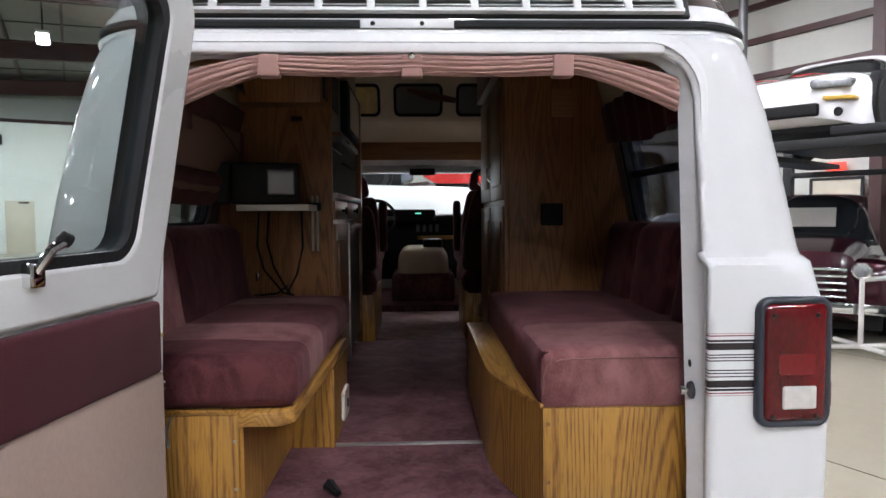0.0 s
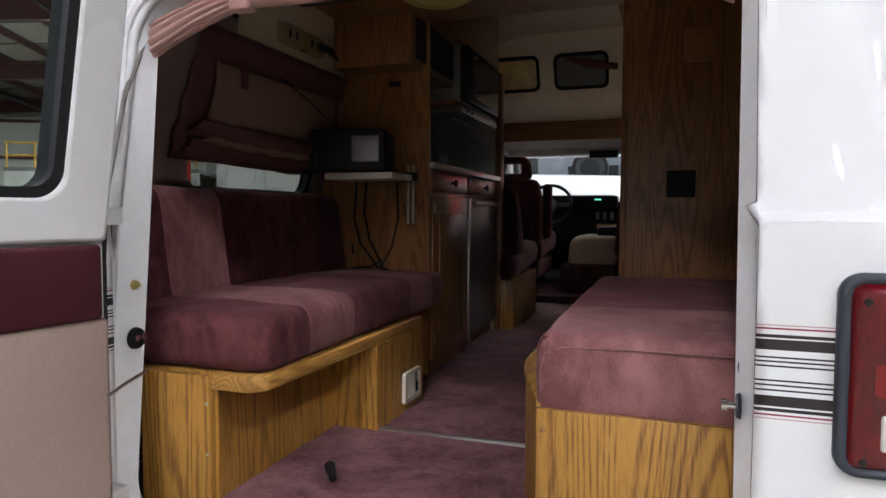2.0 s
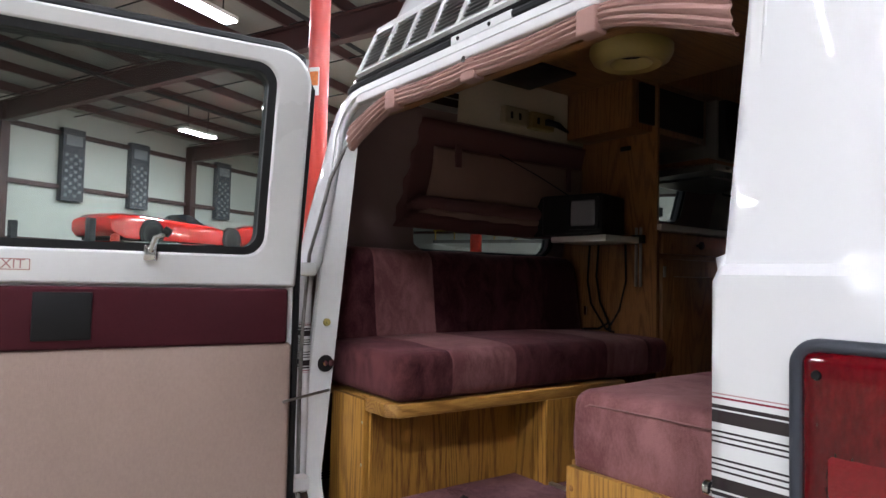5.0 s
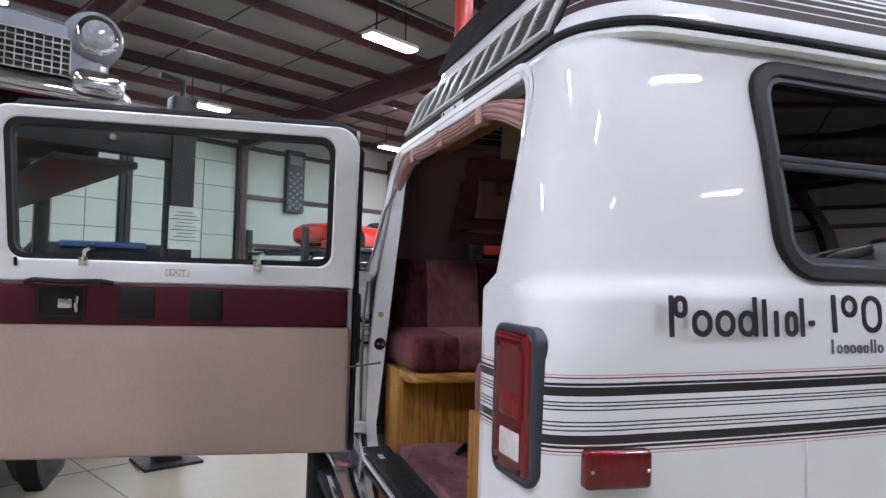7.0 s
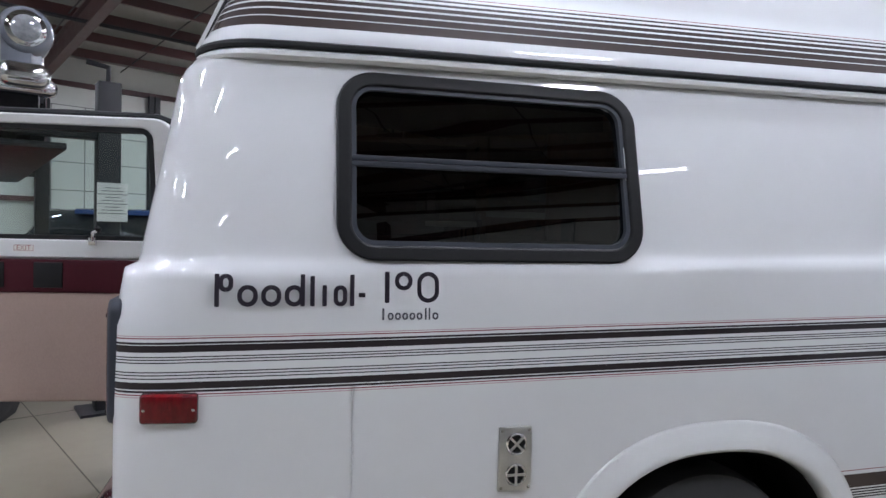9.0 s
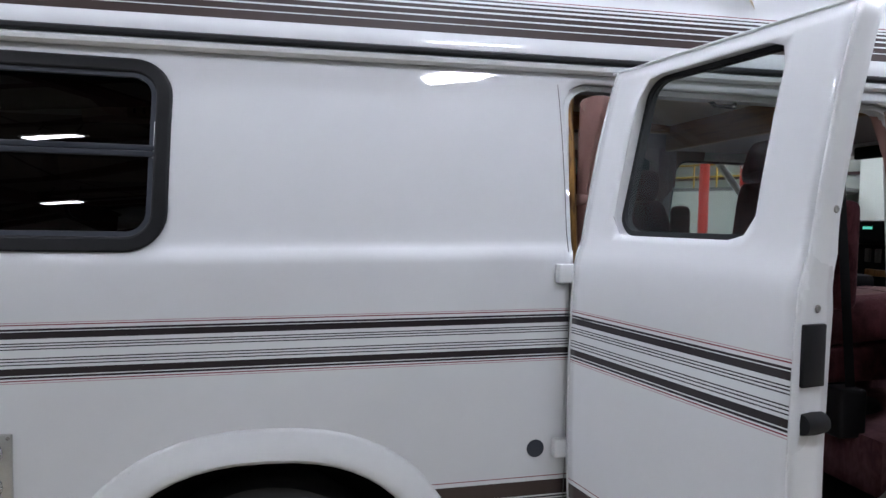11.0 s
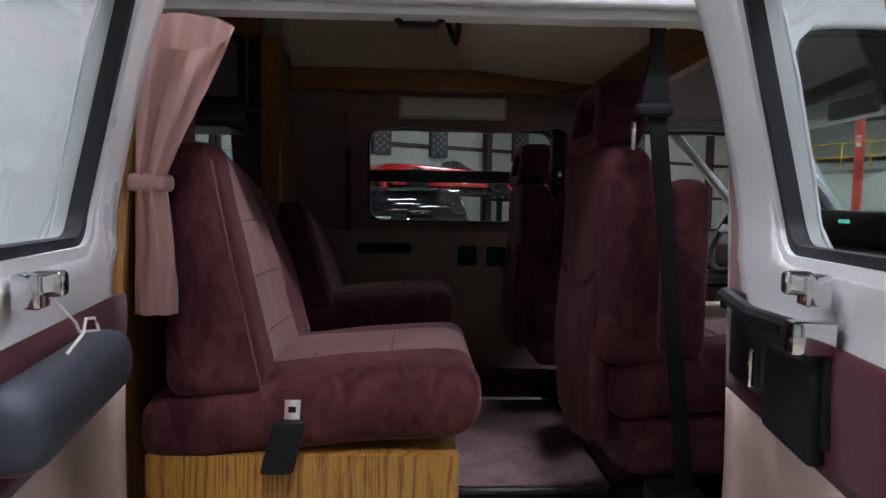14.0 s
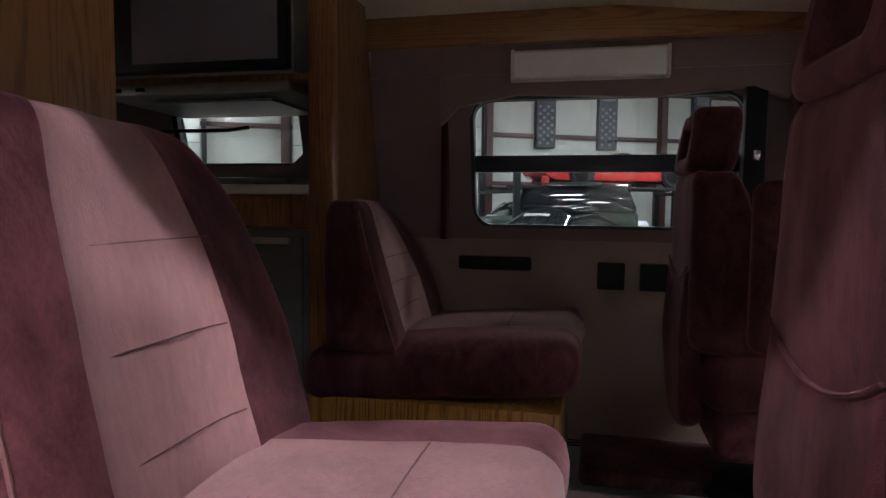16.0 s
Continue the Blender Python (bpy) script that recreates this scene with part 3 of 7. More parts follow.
jm = part("rear_jamb", rim_at(0.06, 0.0, 0.020, 0.0, 1.045), M["jamb"], van, "white rear door jamb", angle=30)
part("header_lip", rbox((-0.60, 0.070, 1.828), (0.585, 0.100, 1.862), 0.006, 0.1), M["jamb"], jm)
part("jamb_flange", rim_at(0.006, -0.007, 0.046, 0.030), M["white"], van)
part("jamb_seal", tube([(-0.640, 0.150, 1.825), (-0.658, 0.118, 1.79), (-0.668, 0.075, 1.70), (-0.670, 0.028, 1.60), (-0.672, -0.005, 1.46), (-0.672, -0.034, 1.36), (-0.672, -0.050, 1.10), (-0.672, -0.052, 0.90), (-0.672, -0.046, 0.64)], 0.006, 6), M["sealgrey"], jm, "worn grey door seal along the jamb")
part("striker_plate", lathe([(0.022, 0), (0.02, 0.006), (0.0, 0.006)], pose(0.639, 0.015, 1.003, 0, -90)), M["greyrub"], jm)
part("striker_pin", lathe([(0.006, 0), (0.006, 0.020), (0.011, 0.021), (0.011, 0.030), (0.0, 0.031)], pose(0.639, 0.015, 1.003, 0, -90)), M["chrome"], jm, "chrome door striker pin")
jl = part("jamb_label", bx(-0.0008, 0.0002, -0.016, 0.016, 0, 0.24, m=pose(0.6455, 0.025, 0.69, 0, 0, 21.8)), M["jamb"], jm, "worn white sticker with small print")
for k in range(11):
    part("print_bar", bx(-0.0012, 0.0, -0.012, 0.004 + 0.008 * (k % 3 == 0), 0, 0.005, m=pose(0.6453, 0.025, 0.70 + 0.02 * k, 0, 0, 21.8)), M["taupe"], jl)
part("jamb_hole", lathe([(0.010, 0), (0.0, 0.002)], pose(0.635, 0.02, 1.068, 0, -90), 14), M["black"], jm)
part("lamp_switch", lathe([(0.026, 0), (0.024, 0.008), (0.0, 0.009)], pose(-0.650, 0.02, 1.03, 0, 90), 18), M["black"], jm, "black round lock plate")
bm = lathe([(0.008, 0), (0.008, 0.012), (0.0, 0.013)], pose(-0.645, 0.012, 1.033, 0, 90), 12)
lathe([(0.010, 0), (0.010, 0.012), (0.0, 0.013)], pose(-0.645, 0.032, 1.033, 0, 90), 12, bm)
part("lock_rollers", bm, M["chrome"], jm)
part("jamb_button", lathe([(0.012, 0), (0.011, 0.006), (0.005, 0.007), (0.005, 0.016), (0, 0.016)], pose(-0.650, 0.02, 1.155, 0, 90), 14), M["yellowed"], jm)
bm = bx(-0.672, -0.625, -0.12, -0.03, 1.295, 1.335, 0.006)
part("hinge", bm, M["jamb"], van, "white upper door hinge")
part("hinge", bx(-0.672, -0.625, -0.12, -0.03, 0.665, 0.705, 0.006), M["jamb"], van)
part("check_rod", tube([(-0.62, 0.02, 0.955), (-0.60, -0.06, 0.948), (-0.56, -0.15, 0.945)], 0.004, 6), M["steel"], van, "thin steel door check rod")
part("sill_plate", bx(-0.60, 0.59, -0.045, 0.075, 0.595, 0.612, 0.004), M["rubber"], van, "black ribbed rear sill")
bm = B()
for i in range(9):
    box(bm, -0.59, 0.58, -0.04 + i * 0.0125, -0.034 + i * 0.0125, 0.612, 0.617)
part("sill_ribs", bm, M["rubber"], van)
part("sill_label", bx(-0.46, -0.40, -0.02, 0.0, 0.6175, 0.6185), M["ivoryw"], van)
bp = extrude([(-0.20, 0.40), (-0.215, 0.44), (-0.215, 0.54), (-0.19, 0.575), (-0.06, 0.585), (-0.06, 0.40)], 0, -0.98, 0.98, 0.012)
part("rear_bumper", bp, M["chrome"], van, "chrome rear bumper with black pads")
part("bumper_pad", bx(-0.97, 0.97, -0.222, -0.205, 0.47, 0.51, 0.005), M["rubber"], van)
for x in (-0.72, 0.72):
    part("bumper_guard", bx(x - 0.05, x + 0.05, -0.255, -0.19, 0.34, 0.60, 0.02, 3), M["rubber"], van, "black rubber bumper guard")
part("rear_skirt", bx(-0.97, 0.97, -0.03, 0.0, 0.36, 0.60, 0.004), M["maroon"], van)

# tail lamps
for s in (1, -1):
    def wrap(p):
        return Vector((p.x, p.y + 0.5 * max(0.0, abs(p.x) - 0.82) ** 2, p.z))
    tl = part("tail_lamp", ring(rrect(s * 0.853 - 0.092, s * 0.853 + 0.090, 0.930, 1.238, 0.034, 8), rrect(s * 0.853 - 0.074, s * 0.853 + 0.074, 0.947, 1.221, 0.022, 8),
              (lambda a, b: wrap(Vector((a, -0.030, b))), lambda a, b: wrap(Vector((a, -0.062, b))))), M["greyrub"], van, "red tail lamp in a dark grey bezel")
    bmd = tl.modifiers.new("round", "BEVEL")
    bmd.width, bmd.segments, bmd.limit_method = 0.010, 3, "ANGLE"
    part("red_lens", rbox((s * 0.853 - 0.078, -0.066, 0.943), (s * 0.853 + 0.078, -0.005, 1.225), 0.016, 0.02, shape=wrap), M["redlens"], tl, "glossy red lens")
    # brighter red paints the glow of the reflector behind the lens
    part("reflector", rbox((s * 0.853 - 0.060, -0.0668, 1.040), (s * 0.853 + 0.060, -0.026, 1.122), 0.0203, 0.02, shape=wrap), M["brightred"], tl, "red reflector field with its glow put into the colour")
    part("reverse_lens", rbox((s * 0.860 - 0.042, -0.0695, 0.975), (s * 0.860 + 0.042, -0.03, 1.031), 0.006, 0.02, shape=wrap), M["clrlens"], tl, "clear reversing lens")
    for dx in (-0.056, 0.048):
        for z in (0.957, 1.196):
            part("lens_screw", lathe([(0.006, 0), (0.005, 0.003), (0, 0.003)], Matrix.Translation(wrap(Vector((s * 0.853 + s * dx, -0.0665, z)))) @ pose(0, 0, 0, 90), 10), M["black"], tl)
mk = part("side_marker", rbox((0.950, 0.029, 0.945), (1.008, 0.163, 1.018), 0.010, 0.03, shape=lambda p: Vector((p.x + 0.10 * (p.y - 0.10), p.y, p.z))), M["redlens"], van, "red side marker lamp")
for y in (0.040, 0.153):
    part("marker_screw", lathe([(0.004, 0), (0, 0.002)], pose(1.008 + 0.10 * (y - 0.10), y, 0.98, 0, 90), 8), M["chrome"], mk)


# framed side windows
def framed(name, s, y0, y1, z0, z1, r, out, inn, bar, label, gl):
    """A black-framed window on the side, with a level mid bar."""
    def at(d):
        return lambda a, b: Vector((s * (side_x(b) + d), a, b))
    f = part(name, ring(rrect(y0 - out, y1 + out, z0 - out, z1 + out, r + out, 8), rrect(y0 + inn, y1 - inn, z0 + inn, z1 - inn, max(r - inn, 0.02), 8), (at(-0.03), at(0.014))), M["black"], van, label)
    bmesh_mod = f.modifiers.new("round", "BEVEL")
    bmesh_mod.width, bmesh_mod.segments, bmesh_mod.limit_method = 0.007, 3, "ANGLE"
    part("inner_frame", ring(rrect(y0 + inn, y1 - inn, z0 + inn, z1 - inn, max(r - inn, 0.02), 8), rrect(y0 + inn + 0.012, y1 - inn - 0.012, z0 + inn + 0.012, z1 - inn - 0.012, max(r - inn - 0.012, 0.012), 8), (at(-0.035), at(0.006))), M["greyrub"], f)
    if bar:
        hb = 0.013 if s < 0 else 0.0
        bm = B()
        for k, (dz, dx) in enumerate(((0.0, 0.008), (0.016, 0.004))):
            x0 = side_x(bar) + dx
            box(bm, s * (x0 - 0.03), s * x0, y0 + inn, y1 - inn, bar + dz - 0.008 - hb, bar + dz + 0.006 + hb, 0.002)
        bmesh.ops.recalc_face_normals(bm, faces=bm.faces)
        part("mid_bar", bm, M["greyrub"], f)
    bm = sheet(lambda u, v: Vector((s * (side_x(v) - 0.012), u, v)), frange(y0, y1, 10), frange(z0 + 0.005, z1 - 0.005, 12))
    part("pane", bm, gl, f, "tinted window pane")
    return f


framed("rear_side_window", *R_WIN, 0.042, -0.002, 1.598, "black-framed sliding window with dark glass", M["darkglass"])
framed("left_rear_window", *L_WIN, 0.03, -0.002, 1.60, "black-framed left rear window", M["privacy"])
framed("kitchen_window", *L_KIT, 0.025, -0.002, 0, "black-framed kitchen window", M["pane"])
framed("left_middle_window", *L_MID, 0.03, -0.002, 1.612, "black-framed left middle window", M["pane"])
framed("cab_window", *R_CAB, 0.02, -0.002, 0, "white-framed cab door window", M["cabglass"]).data.materials[0] = M["jamb"]
framed("cab_window", *L_CAB, 0.02, -0.002, 0, "white-framed cab door window", M["cabglass"]).data.materials[0] = M["jamb"]

# filler plate, fuel cap, body seam, wheel arches and wheels
fp = part("filler_plate", bx(1.008, 1.022, 0.928, 1.022, 0.725, 0.900, 0.004), M["alu"], van, "aluminium plate with two round vents")
for z in (0.855, 0.772):
    part("round_vent", lathe([(0.026, 0), (0.026, 0.004), (0.0, 0.005)], pose(1.022, 0.975, z, 0, 90), 20), M["black"], fp)
    bm = tube([(1.028, 0.975 + 0.027 * math.cos(t), z + 0.027 * math.sin(t)) for t in frange(0, 2 * math.pi, 20)[:-1]], 0.004, 6, True)
    part("vent_rim", bm, M["chrome"], fp)
    bm = B()
    for a in ((0.78, -0.78) if z > 0.8 else (0, 1.57)):
        box(bm, -0.002, 0.002, -0.026, 0.026, -0.003, 0.003, m=pose(1.030, 0.975, z, math.degrees(a)))
    part("vent_cross", bm, M["alu"], fp)
for y in (0.936, 1.014):
    for z in (0.735, 0.890):
        part("rivet", lathe([(0.005, 0), (0, 0.003)], pose(1.022, y, z, 0, 90), 8), M["steel"], fp)
part("side_cap", lathe([(0.026, 0), (0.026, 0.006), (0.02, 0.009), (0.0, 0.010)], pose(1.008, 2.37, 0.788, 0, 90), 22), M["greyrub"], van, "round blue-grey plug in the body side")
for s in (1, -1):
    for yc in (1.62, 4.85):
        bm = B()
        prof = [(0.975, -0.030), (0.978, 0.004), (0.986, 0.016), (1.00, 0.021), (1.03, 0.0195), (1.07, 0.013), (1.10, 0.006), (1.125, 0.001), (1.15, -0.004)]
        rows = []
        for i in range(33):
            t = radians(-6 + 192 * i / 32)
            c, sn = math.cos(t), math.sin(t)
            row = []
            for rr, dx in prof:
                z = max(0.27 + rr * 0.535 * math.copysign(abs(sn) ** 0.833, sn), 0.33)
                row.append(bm.verts.new((s * (side_x(z) + dx), yc + rr * 0.49 * math.copysign(abs(c) ** 0.833, c), z)))
            rows.append(row)
        for a, b in zip(rows, rows[1:]):
            for k in range(len(prof) - 1):
                bm.faces.new((a[k], a[k + 1], b[k + 1], b[k]))
        bmesh.ops.recalc_face_normals(bm, faces=bm.faces)
        thick(part("arch_lip", bm, M["white"], van, "flared white wheel arch"), 0.006, 0)
        bm = B()
        well = [[bm.verts.new((s * x, yc + 0.53 * math.cos(radians(a)), 0.27 + 0.53 * math.sin(radians(a)))) for x in (0.60, 0.995)] for a in range(-10, 191, 10)]
        for a, b in zip(well, well[1:]):
            bm.faces.new((a[0], a[1], b[1], b[0]))
        bm.faces.new([w[0] for w in well])
        part("wheel_well", bm, M["black"], van)
        wh = part("wheel", lathe([(0.17, -0.08), (0.20, -0.09), (0.30, -0.10), (0.345, -0.085), (0.355, -0.05), (0.357, 0), (0.355, 0.05), (0.345, 0.085), (0.30, 0.10), (0.215, 0.09), (0.20, 0.06)], pose(s * 0.87, yc, 0.355, 0, 90), 40), M["tyre"], van, "black tyre on a steel wheel")
        part("rim", lathe([(0.205, 0.07), (0.19, 0.05), (0.15, 0.03), (0.10, 0.05), (0.06, 0.075), (0.05, 0.10), (0.0, 0.105)], pose(s * 0.87, yc, 0.355, 0, 90 * s), 30), M["alu"], wh)
part("underbody", bx(-0.93, 0.93, 0.05, 5.0, 0.28, 0.47), M["black"], van)

# joints between the body panels
for y, za, zb, jm_ in ((0.535, 0.50, 1.02, "jamb"), (2.462, 0.52, 1.86, "grey")):
    bm = sheet(lambda u, z: Vector((side_x(z - RAKE * (y - 0.7)) + 0.0006, y + u, z)), (-0.0012, 0.0012), frange(za, zb, 24))
    bmesh.ops.recalc_face_normals(bm, faces=bm.faces)
    thick(part("panel_joint", bm, M[jm_], van), 0.001, 0)

# plain bars and rings where the maker's mark stands
def mark_shapes(name, z0, h, shapes, col, weight):
    """shapes: ('bar', from, to, foot, head) or ('ring', from, to, foot, head), heights as shares of h."""
    def at(d):
        return lambda a, b: Vector((side_x(b) + d, a, b))
    top = None
    t = h * weight
    for kind, ya, yb, lo, hi in shapes:
        bm = B()
        za, zb = z0 + h * lo, z0 + h * hi
        if kind == "ring":
            r = min((yb - ya) * 0.48, (zb - za) * 0.48)
            ring(rrect(ya, yb, za, zb, r), rrect(ya + t, yb - t, za + t, zb - t, max(r - t * 0.85, 0.001)), (at(0.0005), at(0.0022)), bm=bm)
        else:
            plate(rrect(ya, yb, za, zb, min(yb - ya, zb - za) * 0.2, 2), at(0.0005), at(0.0022), bm)
        bmesh.ops.recalc_face_normals(bm, faces=bm.faces)
        ob = part(name if top is None else "mark_shape", bm, col, van if top is None else top, "plain dark bars and rings of the maker's mark" if top is None else "")
        top = top or ob


mark_shapes("model_mark", 1.228, 0.080, [("bar", 0.197, 0.208, 0, 1), ("ring", 0.206, 0.240, 0.45, 1), ("ring", 0.250, 0.298, 0, 0.66), ("ring", 0.306, 0.354, 0, 0.66),
                                         ("ring", 0.362, 0.408, 0, 0.66), ("bar", 0.400, 0.411, 0, 1), ("bar", 0.424, 0.435, 0, 0.95), ("bar", 0.454, 0.465, 0, 0.66),
                                         ("ring", 0.482, 0.516, 0, 0.66), ("bar", 0.523, 0.534, 0, 1), ("bar", 0.545, 0.562, 0.28, 0.42)], M["mark"], 0.135)
mark_shapes("model_mark", 1.236, 0.080, [("bar", 0.612, 0.624, 0, 1), ("ring", 0.638, 0.684, 0.40, 1), ("ring", 0.697, 0.755, 0, 1)], M["mark"], 0.135)
mark_shapes("model_submark", 1.192, 0.030, [("bar", 0.606, 0.611, 0, 1)] + [("ring", 0.620 + 0.019 * i, 0.635 + 0.019 * i, 0, 0.62) for i in range(5)]
            + [("bar", 0.718, 0.722, 0, 1), ("bar", 0.728, 0.732, 0, 1), ("ring", 0.738, 0.754, 0, 0.62)], M["submark"], 0.14)

# windscreen and nose
def nose(u, v):
    yb = 5.22 + 0.10 * (1 - u * u)
    return Vector((u * (0.80 + 0.08 * (1 - v)), 4.70 + (yb - 4.70) * (1 - v), 1.36 + (1.90 - 1.36) * v))


pn = part("windscreen", sheet(nose, frange(-1, 1, 16), frange(0, 1, 8)), M["cabglass"], van, "clear windscreen")
pn.visible_shadow = False
part("windscreen_header", bx(-0.86, 0.86, 4.60, 4.76, 1.83, 1.93, 0.02), M["white"], van)
for s in (1, -1):
    part("window_post", tube([(s * 0.885, 4.24, 1.87), (s * 0.915, 4.45, 1.66), (s * 0.945, 4.70, 1.40)], 0.022, 8), M["jamb"], van, "white slanting cab window post")
    part("a_pillar", tube([(s * 0.885, 5.25, 1.24), (s * 0.835, 4.98, 1.56), (s * 0.80, 4.66, 1.88)], 0.035, 8), M["white"], van)
part("hood", extrude([(5.25, 0.50), (5.25, 1.24), (5.45, 1.20), (5.85, 1.08), (5.95, 0.95), (5.95, 0.50)], 0, -0.90, 0.90, 0.03), M["white"], van, "white front hood")
part("front_bumper", bx(-0.98, 0.98, 5.94, 6.08, 0.42, 0.60, 0.03), M["chrome"], van)
part("wiper", tube([(0.55, 5.33, 1.265), (0.15, 5.36, 1.285), (-0.15, 5.37, 1.30)], 0.008, 6), M["black"], van)


# ---- doors ----
def place(m, f):
    return lambda a, b: m @ f(a, b)


DW = 1.36
DM = pose(-0.593, -0.096, 0, 0, 0, -97.1)


def dlean(z):
    return 0.20 * max(0.0, z - 1.34)


rd = thing("rear_door", "white single rear door standing open, plum and taupe trim", "van door", at=DM)


def dpart(name, bm, m, parent=rd, label="", **k):
    ob = part(name, bm, m, parent, label, **k)
    return ob


def dface(d):
    return lambda a, b: Vector((a, dlean(b) + d, b))


dpart("outer_panel", sheet(lambda u, v: Vector((u, dlean(v) - 0.045, v)), frange(0.015, DW, 30), frange(0.595, 1.905, 26), [lambda p: sdf_rect(p.x, p.z, 0.100, 1.312, 1.342, 1.868, 0.06)]), M["paint"], label="white outer door skin")
dpart("lower_shell", bx(0.018, DW - 0.005, -0.044, 0.0, 0.597, 1.30, 0.008), M["white"])
wf = dpart("window_frame", ring(rrect(0.015, DW, 1.262, 1.905, [0.01, 0.01, 0.09, 0.09], 8), rrect(0.115, DW - 0.065, 1.352, 1.858, 0.055, 8), (dface(-0.03), dface(0.012))), M["white"], label="white window frame of the rear door", angle=25)
mod = wf.modifiers.new("round", "BEVEL")
mod.width, mod.segments, mod.limit_method = 0.012, 3, "ANGLE"
dpart("weather_strip", tube([dface(-0.032)(a, b) for a, b in [(0.006, z) for z in frange(0.60, 1.6, 12)] + [(0.008, 1.82), (0.04, 1.897), (0.10, 1.918)] + [(DW * t, 1.920) for t in (0.3, 0.6, 0.92)] + [(DW + 0.004, 1.80)] + [(DW + 0.006, z) for z in frange(1.6, 0.60, 12)]], 0.0145, 8), M["rubber"], label="black rubber weather strip")
dpart("glass_seal", ring(rrect(0.110, DW - 0.060, 1.347, 1.863, 0.058, 8), rrect(0.133, DW - 0.083, 1.370, 1.840, 0.042, 8), (dface(-0.046), dface(0.008))), M["rubber"])
gp = dpart("pane", plate(rrect(0.12, DW - 0.07, 1.357, 1.853, 0.05), dface(-0.012), dface(-0.008)), M["clear"], label="tinted rear door glass")
gp.visible_shadow = False
dpart("plum_trim", rbox((0.04, 0.0, 1.105), (DW - 0.02, 0.028, 1.258), 0.010, 0.08), M["plum"], label="plum velvet trim band")
dpart("taupe_trim", rbox((0.024, 0.0, 0.601), (DW - 0.004, 0.024, 1.107), 0.014, 0.08, lump=0.0008), M["taupe"], label="taupe cloth trim, slightly stained")
for u0 in (0.525, 0.775):
    dpart("speaker_pad", bx(u0, u0 + 0.125, 0.024, 0.0325, 1.128, 1.245, 0.004), M["black"], label="black square speaker cloth")
cup = dpart("handle_cup", ring(rrect(1.02, 1.19, 1.125, 1.245, 0.015), rrect(1.035, 1.175, 1.138, 1.232, 0.01), (lambda a, b: Vector((a, 0.02, b)), lambda a, b: Vector((a, 0.036, b)))), M["black"], label="black handle cup")
dpart("cup_back", bx(1.03, 1.18, 0.026, 0.030, 1.13, 1.24), M["black"], cup)
dpart("door_handle", bx(1.06, 1.11, 0.03, 0.045, 1.165, 1.205, 0.006), M["chrome"], cup, "chrome inside handle")
dpart("door_lever", tube([(1.045, 0.04, 1.21), (1.045, 0.055, 1.185), (1.045, 0.04, 1.155)], 0.007, 8), M["chrome"], cup)
dpart("pull_strap", tube([(0.93, 0.02, 1.262), (0.97, 0.05, 1.270), (1.08, 0.06, 1.266), (1.19, 0.05, 1.270), (1.23, 0.02, 1.262)], 0.010, 8), M["black"], label="dark pull strap")
for u in (0.40, 1.035):
    la = dpart("window_latch", bx(u - 0.017, u + 0.017, 0.010, 0.03, 1.325, 1.365, 0.005), M["chrome"], label="chrome window latch")
    dpart("latch_arm", tube([(u, 0.025, 1.35), (u - 0.01, 0.045, 1.385), (u - 0.03, 0.05, 1.395)], 0.008, 8), M["chrome"], la)
    dpart("latch_knob", lathe([(0.0, -0.012), (0.012, -0.008), (0.012, 0.008), (0.0, 0.012)], pose(u - 0.035, 0.05, 1.40, 20, 60), 10), M["black"], la)
dpart("lock_pin", tube([(1.27, 0.012, 1.32), (1.27, 0.018, 1.352)], 0.006, 8), M["black"])
part("label_border", ring(rrect(0.658, 0.742, 1.2955, 1.3225, 0.002, 2), rrect(0.660, 0.740, 1.2975, 1.3205, 0.002, 2), (lambda a, b: Vector((a, 0.013, b)), lambda a, b: Vector((a, 0.0141, b)))), M["faded"], rd)
ex = dpart("exit_label", bx(0.655, 0.745, 0.0115, 0.0135, 1.293, 1.325), M["ivoryw"], label="small white label with red letters")
text_mesh("EXIT", 0.031, M["faded"], "exit_letters", ex, Matrix(((-1, 0, 0, 0.70), (0, 0, 1, 0.0142), (0, 1, 0, 1.309), (0, 0, 0, 1))))


